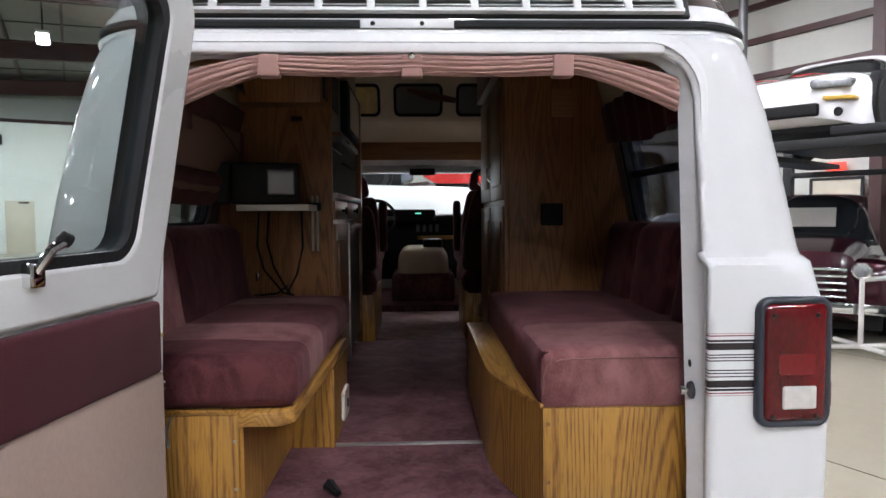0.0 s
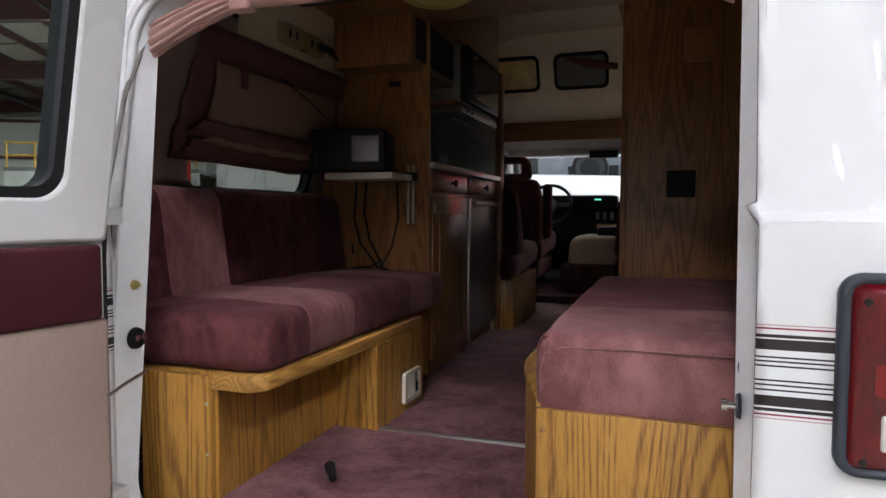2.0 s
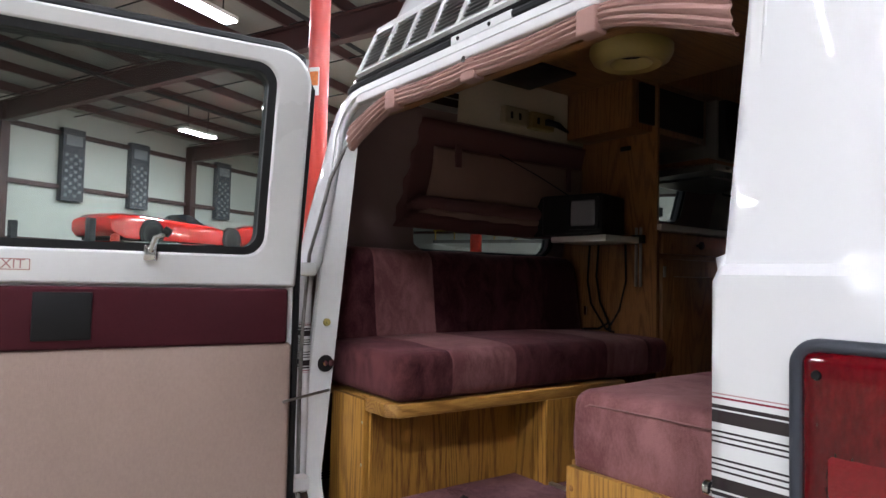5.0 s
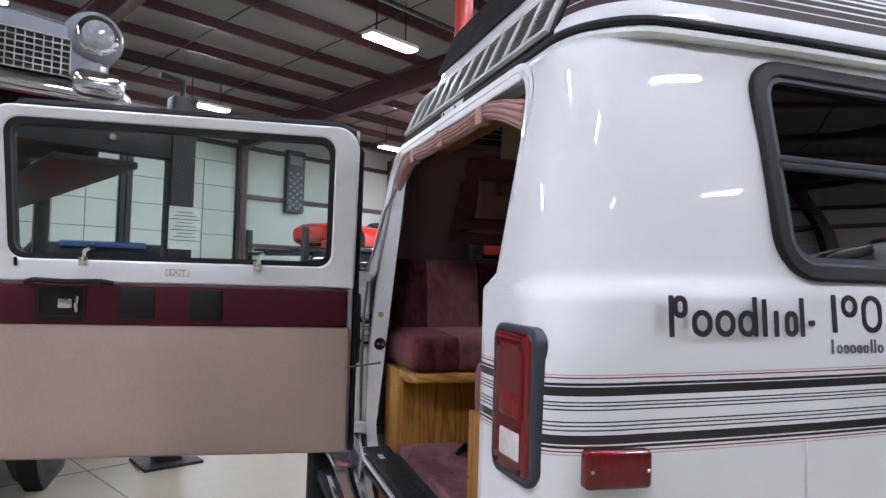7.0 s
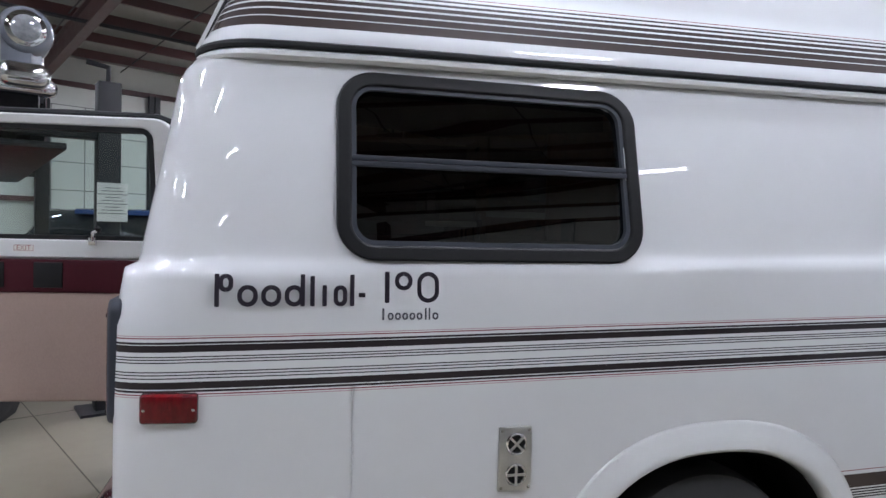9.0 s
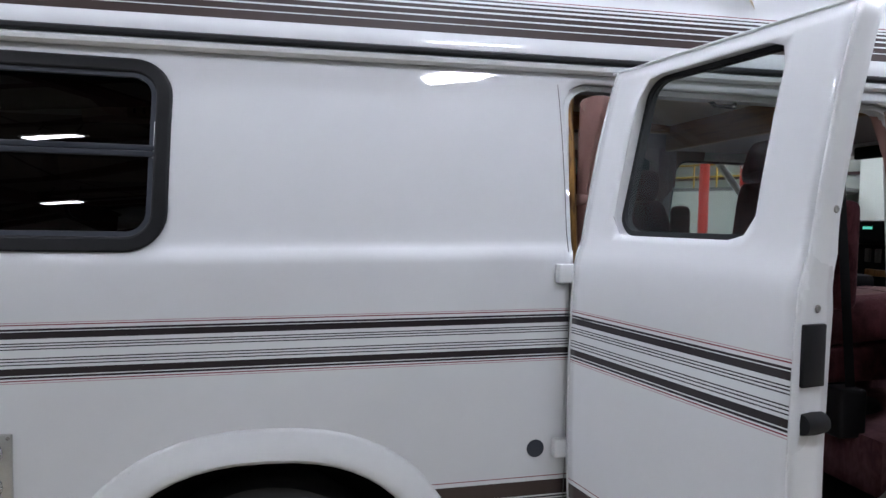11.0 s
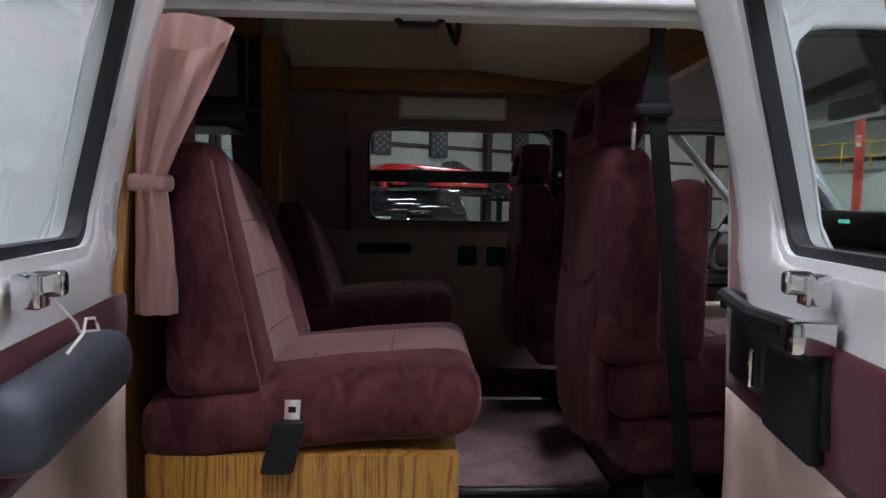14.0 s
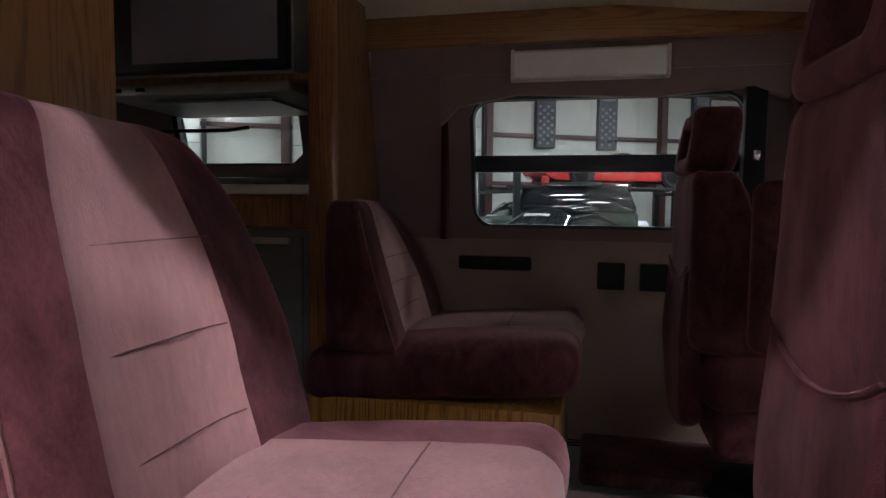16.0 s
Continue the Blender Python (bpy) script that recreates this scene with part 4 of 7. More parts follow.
def side_door(name, label, hinge, sgn, turn, w, win):
    """A side cargo door: u runs from the hinge; sgn: which way along the van it closes."""
    T = thing(name, label, "van door", at=pose(hinge[0], hinge[1], 0, 0, 0, turn))

    z0, z1 = 0.50, 1.875

    def outx(v):
        return side_x(v - 0.028) - 1.005

    def deep(v):
        """The door's thickness, less above its waist."""
        return float(np.interp(v, (1.28, 1.45, 1.90), (0.092, 0.062, 0.066)))

    def pt(d):
        return lambda u, v: Vector((outx(v) + d, sgn * u, v))

    def inner(d):
        return lambda u, v: Vector((outx(v) - deep(v) + d, sgn * u, v))
    h = [lambda p: sdf_rect(abs(p.y), p.z, win[0], win[1], win[2], win[3], 0.055)]
    def skin(f, hh):
        bm = sheet(f, frange(0.022, w, 22), frange(z0, z1, 40), hh)
        bmesh.ops.recalc_face_normals(bm, faces=bm.faces)
        return bm
    bm = skin(pt(0.0), h)
    if sum((f.normal.x for f in bm.faces)) < 0:
        bmesh.ops.reverse_faces(bm, faces=bm.faces)
    thick(part("outer_skin", bm, M["paint"], T, "white outer skin with coach stripes", angle=50), 0.006)
    bm = skin(inner(0.006), [lambda p: sdf_rect(abs(p.y), p.z, win[0] - 0.018, win[1] + 0.018, win[2] - 0.018, win[3] + 0.016, 0.070)])
    if sum((f.normal.x for f in bm.faces)) < 0:
        bmesh.ops.reverse_faces(bm, faces=bm.faces)
    thick(part("inner_skin", bm, M["white"], T, "white inner door metal"), 0.006)
    for nm, a, b, c in (("edge_strip", w - 0.004, w + 0.002, "white"), ("hinge_edge", 0.020, 0.025, "white")):
        bm = sheet(lambda u, v: Vector((outx(v) + 0.003 - u * deep(v), sgn * (a + b) / 2, v)), frange(0, 1, 4), frange(z0, z1, 40))
        thick(part(nm, bm, M[c], T), 0.006, 0)
    bm = sheet(lambda u, v: Vector((outx(z1) - v, sgn * u, z1)), frange(0, w, 4), frange(-0.003, 0.066, 2))
    thick(part("top_edge", bm, M["white"], T), 0.006, 0)
    bev = ring(rrect(win[0] - 0.020, win[1] + 0.020, win[2] - 0.020, win[3] + 0.018, 0.072), rrect(win[0] - 0.002, win[1] + 0.002, win[2] - 0.002, win[3] + 0.002, 0.055), (inner(0.002), inner(0.010)))
    bmesh.ops.recalc_face_normals(bev, faces=bev.faces)
    part("window_reveal", bev, M["white"], T)
    sl = ring(rrect(win[0] - 0.006, win[1] + 0.006, win[2] - 0.006, win[3] + 0.006, 0.058), rrect(win[0] + 0.012, win[1] - 0.012, win[2] + 0.012, win[3] - 0.012, 0.044), (inner(0.010), inner(0.034)))
    bmesh.ops.recalc_face_normals(sl, faces=sl.faces)
    part("glass_seal", sl, M["rubber"], T, "black rubber glass seal")
    orv = ring(rrect(win[0] - 0.005, win[1] + 0.005, win[2] - 0.005, win[3] + 0.005, 0.058), rrect(win[0] - 0.001, win[1] + 0.001, win[2] - 0.001, win[3] + 0.001, 0.055), (pt(-0.032), pt(-0.002)))
    bmesh.ops.recalc_face_normals(orv, faces=orv.faces)
    part("outer_reveal", orv, M["white"], T)
    g = part("pane", sheet(inner(0.030), frange(win[0], win[1], 6), frange(win[2], win[3], 10)), M["clear"], T, "clear door glass")
    g.visible_shadow = False

    def trim(nm, za, zb, m, lab):
        bm = sheet(inner(-0.004), frange(0.0, w - 0.105, 8), frange(za, zb, 8))
        thick(part(nm, bm, m, T, lab), 0.022, 0)
    trim("plum_trim", 1.155, 1.312, M["plum"], "plum velvet trim band")
    trim("taupe_trim", 0.56, 1.153, M["taupe"], "taupe cloth door trim")
    for z in (1.29, 1.475):
        part("bolt", lathe([(0.008, 0), (0.006, 0.002), (0.0, 0.0005)], pose(outx(z) - 0.045, sgn * (w + 0.003), z, -90 * sgn), 12), M["steel"], T)
    part("latch_box", bx(-0.062, -0.004, min(sgn * (w - 0.002), sgn * (w + 0.010)), max(sgn * (w - 0.002), sgn * (w + 0.010)), 1.145, 1.262, 0.003), M["black"], T, "black latch box in the door's edge")
    part("edge_handle", lathe([(0.0, -0.03), (0.02, -0.028), (0.022, 0.0), (0.02, 0.028), (0.0, 0.03)], pose(-0.04, sgn * (w + 0.002), 1.075, 0, 90), 14), M["black"], T)
    ctr = (win[0] + win[1]) / 2 + (0.07 if sgn > 0 else 0)
    la = part("window_latch", bx(-0.128, -0.098, sgn * ctr - 0.016, sgn * ctr + 0.016, win[2] - 0.055, win[2] - 0.015, 0.004), M["chrome"], T, "chrome and clear window latch")
    part("latch_arm", rbox((-0.150, sgn * ctr - 0.010, win[2] - 0.042), (-0.115, sgn * ctr + 0.010, win[2] - 0.012), 0.007, 0.03), M["chrome"], la)
    return T


door_r = side_door("side_door", "white hinged side door standing open, window tinted", (1.015, 2.462), 1, -79.2, 0.735, (0.145, 0.60, 1.41, 1.835))
part("armrest", rbox((-0.165, 0.20, 1.200), (-0.09, 0.56, 1.292), 0.034, 0.05), M["greyrub"], door_r, "dark grey moulded armrest")
part("cord", tube([(-0.13, 0.44, 1.37), (-0.15, 0.42, 1.335), (-0.145, 0.39, 1.318), (-0.155, 0.35, 1.312), (-0.147, 0.33, 1.318), (-0.150, 0.35, 1.328), (-0.152, 0.39, 1.334), (-0.158, 0.42, 1.322), (-0.15, 0.45, 1.305)], 0.0019, 6), M["ivoryw"], door_r, "tied white cord")
door_f = side_door("side_door", "white hinged side door standing open with strap handle", (1.02, 3.745), -1, 80.0, 0.70, (0.205, 0.565, 1.415, 1.845))
part("handle_recess", bx(-0.108, -0.095, -0.42, -0.04, 1.19, 1.308, 0.004), M["black"], door_f, "black plastic latch recess")
part("map_pocket", rbox((-0.122, -0.41, 1.165), (-0.10, -0.25, 1.285), 0.008, 0.05), M["black"], door_f)
part("strap_handle", tube([(-0.10, -0.06, 1.325), (-0.135, -0.10, 1.335), (-0.14, -0.25, 1.325), (-0.135, -0.38, 1.33), (-0.10, -0.41, 1.32)], 0.013, 8), M["black"], door_f, "dark strap handle with chrome ends")
part("handle_end", bx(-0.15, -0.10, -0.425, -0.395, 1.305, 1.345, 0.004), M["chrome"], door_f)
part("door_handle", bx(-0.125, -0.105, -0.20, -0.185, 1.205, 1.265, 0.004), M["chrome"], door_f)
part("edge_clip", bx(-0.10, -0.09, -0.59, -0.53, 0.93, 0.945, 0.003), M["black"], door_f)
for z in (1.30, 0.795):
    part("door_hinge", bx(1.0, 1.035, 2.42, 2.50, z - 0.032, z + 0.022, 0.006), M["white"], van, "white side door hinge")


# ---- inside the van: floor, walls, ceilings ----
FZ = 0.645
tagged(part("floor", bx(-0.58, 0.30, 0.66, 4.75, FZ - 0.06, FZ), M["carpet"], None), "plum carpet floor of the van", "floor", kind="structure")
tagged(part("floor_rear", rbox((-0.60, 0.065, 0.60), (0.59, 0.655, FZ + 0.004), 0.012, 0.05, lump=0.0015), M["carpet"], None), "plum carpet mat at the rear of the aisle", "floor", kind="structure")
# thin paler sheet stands in for light falling through the side door
tagged(part("floor_entry", bx(-0.56, 0.292, 2.52, 3.66, FZ + 0.001, FZ + 0.006, 0.002), M["entry"], None), "carpet by the entrance, toned paler for the door's light", "floor", kind="structure")
tagged(part("floor_side", bx(0.30, 0.58, 0.66, 3.20, FZ - 0.06, FZ), M["carpet"], None), "plum carpet floor under the furniture", "floor", kind="structure")
tagged(part("floor_cab", bx(-0.90, 0.92, 3.68, 4.9, 0.50, 0.70), M["carpet"], None), "plum carpet of the cab floor", "floor", kind="structure")
st = tagged(part("step", bx(0.30, 0.60, 3.20, 3.66, 0.50, 0.585, 0.004), M["rubber"], None), "black ribbed entrance step with a metal edge", "step", kind="structure")
bm = B()
for i in range(14):
    box(bm, 0.31 + i * 0.02, 0.32 + i * 0.02, 3.205, 3.655, 0.585, 0.589)
part("step_ribs", bm, M["rubber"], st)
part("step_edge", bx(0.595, 0.612, 3.20, 3.66, 0.565, 0.590, 0.003), M["alu"], st)
part("floor_edge", bx(0.292, 0.312, 3.20, 3.66, 0.630, 0.650, 0.003), M["alu"], st)
for y in (3.235, 3.60):
    part("step_clip", bx(0.44, 0.47, y, y + 0.05, 0.589, 0.594), M["alu"], st)
tagged(part("step_well", bx(0.60, 0.99, 3.19, 3.67, 0.38, 0.42), M["rubber"], None), "black floor of the entrance well", "step", kind="structure")
tagged(part("riser", bx(0.295, 0.305, 3.20, 3.66, 0.58, 0.632), M["rubber"], None), "black riser", "step", kind="structure")
tagged(part("carpet_strip", bx(-0.325, 0.195, 0.648, 0.668, FZ, FZ + 0.010, 0.003), M["alu"], None), "thin aluminium carpet strip across the aisle", "trim", kind="structure")
tagged(part("wheel_box", bx(-0.93, -0.60, 3.22, 3.72, FZ, 0.70, 0.02), M["carpet"], None), "carpeted ledge along the wall", "ledge", kind="structure")
tagged(part("mat_scrap", tube([(-0.30, 0.30, FZ + 0.012), (-0.285, 0.28, FZ + 0.03), (-0.255, 0.24, FZ + 0.018)], 0.013, 6, taper=[0.008, 0.016, 0.010]), M["black"], None), "small black rubber plug lying on the carpet", "plug")


def lining(u, z):
    return shell(u, z, 0.055)


LIN = [u for u in ULIST if abs(u) >= 1.5 and abs(u) < 6.1]
zl = [z for z in frange(0.62, 1.93, 40)]
for nm, us in (("wall_left", [u for u in LIN if u < 0]), ("wall_right", [u for u in LIN if u > 0])):
    bm = sheet(lambda u, z: lining(u, min(z, 1.9)) + Vector((0, 0, max(0, z - 1.9))), us, zl, WINDOWS + [arch_hole(1, 1.62), arch_hole(-1, 1.62)])
    tagged(part(nm, bm, M["trim"], None), "mauve cloth-lined van wall", "wall", kind="structure")
tagged(part("wall_left_panel", sheet(lambda u, z: Vector((-(side_x(z) - 0.061), u, z)), frange(2.52, 3.9, 12), frange(0.66, 1.36, 10)), M["taupe"], None), "taupe lower wall panel", "wall", kind="structure")
# upper lining between the walls and the roof
for s, nm in ((-1, "cornice_left"), (1, "cornice_right")):
    bm = B()
    pr = [(0.80, 1.90), (0.79, 2.02), (0.76, 2.15), (0.72, 2.28), (0.64, 2.40), (0.52, 2.455), (0.35, 2.475), (0.0, 2.48)]
    rows = [[bm.verts.new((s * x, y, z)) for x, z in pr] for y in frange(0.62, 3.90, 14)]
    for a, b in zip(rows, rows[1:]):
        for k in range(len(pr) - 1):
            bm.faces.new((a[k], a[k + 1], b[k + 1], b[k]))
    tagged(part(nm, bm, M["roofcloth"], None), "beige cloth high-roof lining", "ceiling", kind="structure")
tagged(part("ceiling_rear", bx(-0.76, 0.76, 0.24, 1.36, 2.10, 2.13), M["oakdy"], None), "dark oak ceiling over the rear benches", "ceiling", kind="structure")
bm = B()
box(bm, -0.72, 0.72, 0.215, 0.245, 1.835, 2.10)
tagged(part("header_rear", bm, M["oakdx"], None), "oak header over the rear opening", "trim", kind="structure")


# front overhead face with three small windows
def face(u, v):
    pr = [(3.02, 2.475), (3.10, 2.44), (3.24, 2.12), (3.30, 2.085), (3.60, 2.05), (3.86, 2.03)]
    ts = frange(0, 1, len(pr) - 1)
    return Vector((u, float(np.interp(v, ts, [p[0] for p in pr])), float(np.interp(v, ts, [p[1] for p in pr]))))


def fhole(x0, x1):
    return lambda p: sdf_rect(p.x, p.z, x0, x1, 2.16, 2.355, 0.035) if p.y < 3.28 else 1.0


FW = [(-0.62, -0.315), (-0.195, 0.135), (0.255, 0.56)]
tagged(part("ceiling_front", sheet(face, frange(-0.78, 0.78, 52), frange(0, 0.2, 2) + frange(0.2, 0.4, 14)[1:] + frange(0.4, 1, 12)[1:], [fhole(*w) for w in FW]), M["cream"], None), "cream overhead lining above the cab", "ceiling", kind="structure")
for k, (x0, x1) in enumerate(FW):
    def on(d):
        def f(a, b):
            y = 3.10 + (2.44 - b) * 0.4375
            return Vector((a, y - d, b))
        return f
    w = tagged(part("window_%d" % (k + 1), ring(rrect(x0 - 0.012, x1 + 0.012, 2.148, 2.367, 0.045), rrect(x0 + 0.008, x1 - 0.008, 2.168, 2.347, 0.03), (on(-0.01), on(0.012))), M["black"], None), "small black-framed overhead window", "window", kind="structure")
    if k == 0:
        bm = sheet(lambda u, v: Vector((u, 3.10 + (2.44 - v) * 0.4375 + 0.012 + 0.010 * noise.noise(Vector((u * 18, v * 18, 2))), v)), frange(x0 - 0.02, x1 + 0.02, 16), frange(2.14, 2.37, 12))
        part("foil", bm, mat("crumpled_gold_foil", (0.75, 0.58, 0.27), 0.35, 0.2, var=0.35, scale=14, bump=0.6, bscale=22), w, "crumpled gold reflective foil")
    else:
        part("pane", plate(rrect(x0, x1, 2.155, 2.36, 0.035), on(-0.012), on(-0.016)), M["grey"], w, "dark grey tinted pane")
tagged(part("header_front", bx(-0.80, 0.80, 3.84, 3.88, 1.885, 2.04, 0.004), M["oakdx"], None), "dark oak header board above the cab", "trim", kind="structure")
tagged(part("header_left", bx(-0.785, -0.75, 2.46, 3.84, 1.985, 2.085, 0.004), M["oakdy"], None), "dark oak rail along the wall top", "trim", kind="structure")
tagged(part("header_right", bx(0.76, 0.80, 2.46, 3.84, 1.90, 2.03, 0.004), M["oakdy"], None), "dark oak rail above the side door", "trim", kind="structure")
tagged(part("shelf_left", bx(-0.84, -0.792, 2.50, 3.84, 1.90, 1.990), M["trim"], None), "mauve cloth rail", "trim", kind="structure")
tagged(part("ceiling_cab", bx(-0.84, 0.84, 3.88, 4.68, 1.895, 1.93), M["trim"], None), "mauve cab ceiling cloth", "ceiling", kind="structure")
bm = tube([(0.915, 2.507, 0.70), (0.925, 2.508, 1.10), (0.918, 2.51, 1.34), (0.875, 2.513, 1.60), (0.825, 2.518, 1.84)], 0.016, 8)
tagged(part("door_edge_trim", bm, M["oak"], None), "curved oak edging along the door opening", "trim", kind="structure")
bm = tube([(0.955, 3.700, 0.72), (0.955, 3.702, 1.34), (0.915, 3.702, 1.60), (0.86, 3.695, 1.85)], 0.014, 8)
tagged(part("door_edge_cloth", bm, M["taupe"], None), "taupe cloth edging along the door opening", "trim", kind="structure")
# jamb round the side door
o = rrect(2.475, 3.735, 0.48, 1.875, 0.09, 8)
i_ = rrect(2.50, 3.71, 0.50, 1.852, 0.075, 8)
bm = ring(o, i_, (lambda a, b: Vector((side_x(b) - 0.07, a, b)), lambda a, b: Vector((side_x(b) - 0.018, a, b))))
tagged(part("side_jamb", bm, M["jamb"], None), "white side door jamb", "trim", kind="structure")


# ---- benches at the rear ----
def banded(bm, axis, bands):
    """Give faces inside the bands the second material."""
    for f in bm.faces:
        c = f.calc_center_median()[axis]
        if any(a < c < b for a, b in bands):
            f.material_index = 1
    return bm


def seam_line(pts, parent):
    part("seam", tube(pts, 0.0022, 5), M["welt"], parent)


BL = [(0.265, 0.515), (0.95, 1.18)]
lb = thing("bench_seat", "oak bench with plum velvet cushions and rose inserts", "bench")
cuts = [(1, v) for b in BL for v in b]
part("seat_cushion", banded(rbox((-0.88, 0.078, 0.952), (-0.332, 1.32, 1.085), 0.036, 0.04, cuts, lump=0.004, seed=2, crown=0.016), 1, BL), [M["velvet"], M["rosed"]], lb, "plum velvet seat cushion with rose inserts")
lean = lambda p: Vector((p.x - 0.14 * max(0, p.z - 1.06), p.y, p.z))
part("back_cushion", banded(rbox((-0.90, 0.11, 1.03), (-0.755, 1.32, 1.40), 0.05, 0.05, cuts, lump=0.005, seed=5, shape=lean), 1, BL[:1]), [M["velvet"], M["rosed"]], lb, "plum velvet back cushion with rose inserts")
part("end_panel", bx(-0.675, -0.474, 0.058, 0.078, FZ - 0.06, 0.945, 0.002), M["oak"], lb, "oak end board with screw heads")
part("side_panel", bx(-0.482, -0.466, 0.078, 0.640, FZ, 0.915), M["oak"], lb)
part("side_panel", bx(-0.47, -0.318, 0.640, 0.655, FZ, 0.915), M["oak"], lb)
part("side_panel", bx(-0.330, -0.318, 0.655, 1.03, FZ, 0.915), M["oak"], lb)
part("end_post", bx(-0.332, -0.316, 0.636, 0.650, FZ, 0.915), M["oak"], lb)
part("front_board", bx(-0.90, -0.335, 1.02, 1.035, FZ, 0.93), M["oakd"], lb)
bm = extrude([(-0.484, 0.062), (-0.372, 0.062), (-0.340, 0.094), (-0.322, 0.60), (-0.318, 1.035), (-0.88, 1.035), (-0.88, 0.10), (-0.484, 0.10)], 2, 0.912, 0.950, 0.008)
part("ledge", bm, M["oakh"], lb, "rounded oak ledge under the cushion")
for z in (0.88, 0.76):
    part("screw_head", lathe([(0.005, 0), (0, 0.002)], pose(-0.482, 0.058, z, 90), 8), M["steel"], lb)
vt = tagged(part("floor_vent", ring(rrect(0.838, 0.984, 0.672, 0.778, 0.012), rrect(0.853, 0.969, 0.687, 0.763, 0.006), (lambda a, b: Vector((-0.318, a, b)), lambda a, b: Vector((-0.306, a, b)))), M["ivory"], None), "ivory plastic heater vent grille on the bench", "vent")
bm = B()
for i in range(9):
    box(bm, -0.316, -0.308, 0.858 + i * 0.0085, 0.862 + i * 0.0085, 0.69, 0.76)
part("grille_bars", bm, M["ivory"], vt)
part("vent_back", bx(-0.3165, -0.314, 0.85, 0.972, 0.685, 0.765), M["grey"], vt)
part("vent_lever", bx(-0.312, -0.304, 0.943, 0.953, 0.695, 0.73, 0.002), M["black"], vt)

BR = [(0.09, 0.34), (0.86, 1.10)]
rb = thing("bench_seat", "oak bench with plum velvet cushions, rounded side panel", "bench")
cuts = [(1, v) for b in BR for v in b if v > 0.12]
bm = rbox((0.278, 0.082, 0.920), (0.90, 1.335, 1.092), 0.034, 0.04, [(1, 0.43)], lump=0.0035, seed=9, crown=0.012)
for f in bm.faces:
    if (f.normal.z > 0.75 or f.normal.y < -0.6) and f.calc_center_median().y < 0.43:
        f.material_index = 1
part("seat_cushion", bm, [M["velvet"], M["rosed"]], rb, "plum velvet seat cushion with a rose front end")
seam_line([(0.330, 0.084, 1.066), (0.298, 0.086, 1.052), (0.288, 0.090, 1.02), (0.288, 0.090, 0.975)], rb)
seam_line([(0.330, 0.084, 1.066), (0.45, 0.082, 1.070), (0.70, 0.082, 1.070), (0.86, 0.084, 1.068)], rb)
lean2 = lambda p: Vector((p.x + 0.14 * max(0, p.z - 1.06), p.y, p.z))
for y0, y1 in ((0.12, 0.52), (0.545, 0.93), (0.955, 1.335)):
    part("back_cushion", rbox((0.765, y0, 1.04), (0.90, y1, 1.40), 0.05, 0.05, None, lump=0.005, seed=y0 * 9, shape=lean2), M["velvet"], rb, "plum velvet back cushion")
part("end_panel", bx(0.284, 0.662, 0.072, 0.090, FZ - 0.06, 0.945, 0.002), M["oak"], rb, "oak end board with screw heads")
curve = [(0.284 - 0.098 * math.sin(t) ** 1.3, 0.092 + 0.42 * (t / (math.pi / 2)) ** 1.05) for t in frange(0, math.pi / 2, 12)]
curve = curve + [(0.186, 1.335)]
bm = extrude(curve + [(0.31, 1.335), (0.31, 0.09)], 2, FZ, 0.940)
part("curved_panel", bm, M["oak"], rb, "curved oak side panel")
part("panel_top", extrude([(x - 0.004, y) for x, y in curve] + [(0.31, 1.335), (0.31, 0.09)], 2, 0.940, 0.952, 0.002), M["oakh"], rb)
for z in (0.905, 0.755):
    part("screw_head", lathe([(0.006, 0), (0, 0.002)], pose(0.297, 0.072, z, 90), 10), M["oakd"], rb)

# ---- oak wardrobe ----
wd = thing("wardrobe", "tall oak wardrobe between bench and side door", "wardrobe")
part("carcass", bx(0.37, 0.76, 1.343, 2.46, 0.83, 2.10, 0.004), M["oakd"], wd)
part("plinth", bx(0.37, 0.585, 1.343, 2.46, FZ, 0.83), M["oakd"], wd)
part("upper_box", bx(0.33, 0.60, 1.36, 2.44, 2.10, 2.40, 0.004), M["oakd"], wd)
part("end_board", extrude([(0.365, 1.04), (0.92, 1.04), (0.92, 1.36), (0.80, 1.88), (0.74, 2.10), (0.365, 2.10)], 1, 1.330, 1.343), M["oakd"], wd, "oak end board")
part("corner_post", bx(0.352, 0.376, 1.325, 1.350, FZ, 2.30, 0.005), M["oakd"], wd)
for y0, y1, z0, z1 in ((1.38, 1.90, 1.50, 2.08), (1.92, 2.43, 1.50, 2.08), (1.38, 1.90, 0.70, 1.47), (1.92, 2.43, 0.70, 1.47)):
    d = part("door", bx(0.352, 0.370, y0, y1, z0, z1, 0.004), M["oakd"], wd, "panelled oak door")
    part("door_panel", bx(0.347, 0.354, y0 + 0.07, y1 - 0.07, z0 + 0.07, z1 - 0.07, 0.006), M["oakd"], d)
    part("handle", tube([(0.352, y1 - 0.04, z0 + 0.10), (0.330, y1 - 0.04, z0 + 0.12), (0.330, y1 - 0.04, z0 + 0.17), (0.352, y1 - 0.04, z0 + 0.19)], 0.006, 6), M["chrome"], d)
part("side_lining", extrude([(0.376, 0.66), (0.93, 0.66), (0.93, 1.34), (0.80, 1.88), (0.76, 2.05), (0.376, 2.05)], 1, 2.46, 2.472), M["oakd"], wd)
sp = tagged(part("wall_speaker", bx(0.514, 0.612, 1.318, 1.330, 1.383, 1.481, 0.006), M["black"], None), "square black speaker grille on the wardrobe", "speaker")
bm = B()
for i in range(10):
    box(bm, 0.522, 0.604, 1.3155, 1.3185, 1.391 + i * 0.0085, 1.395 + i * 0.0085)
part("grille_bars", bm, M["rubber"], sp)
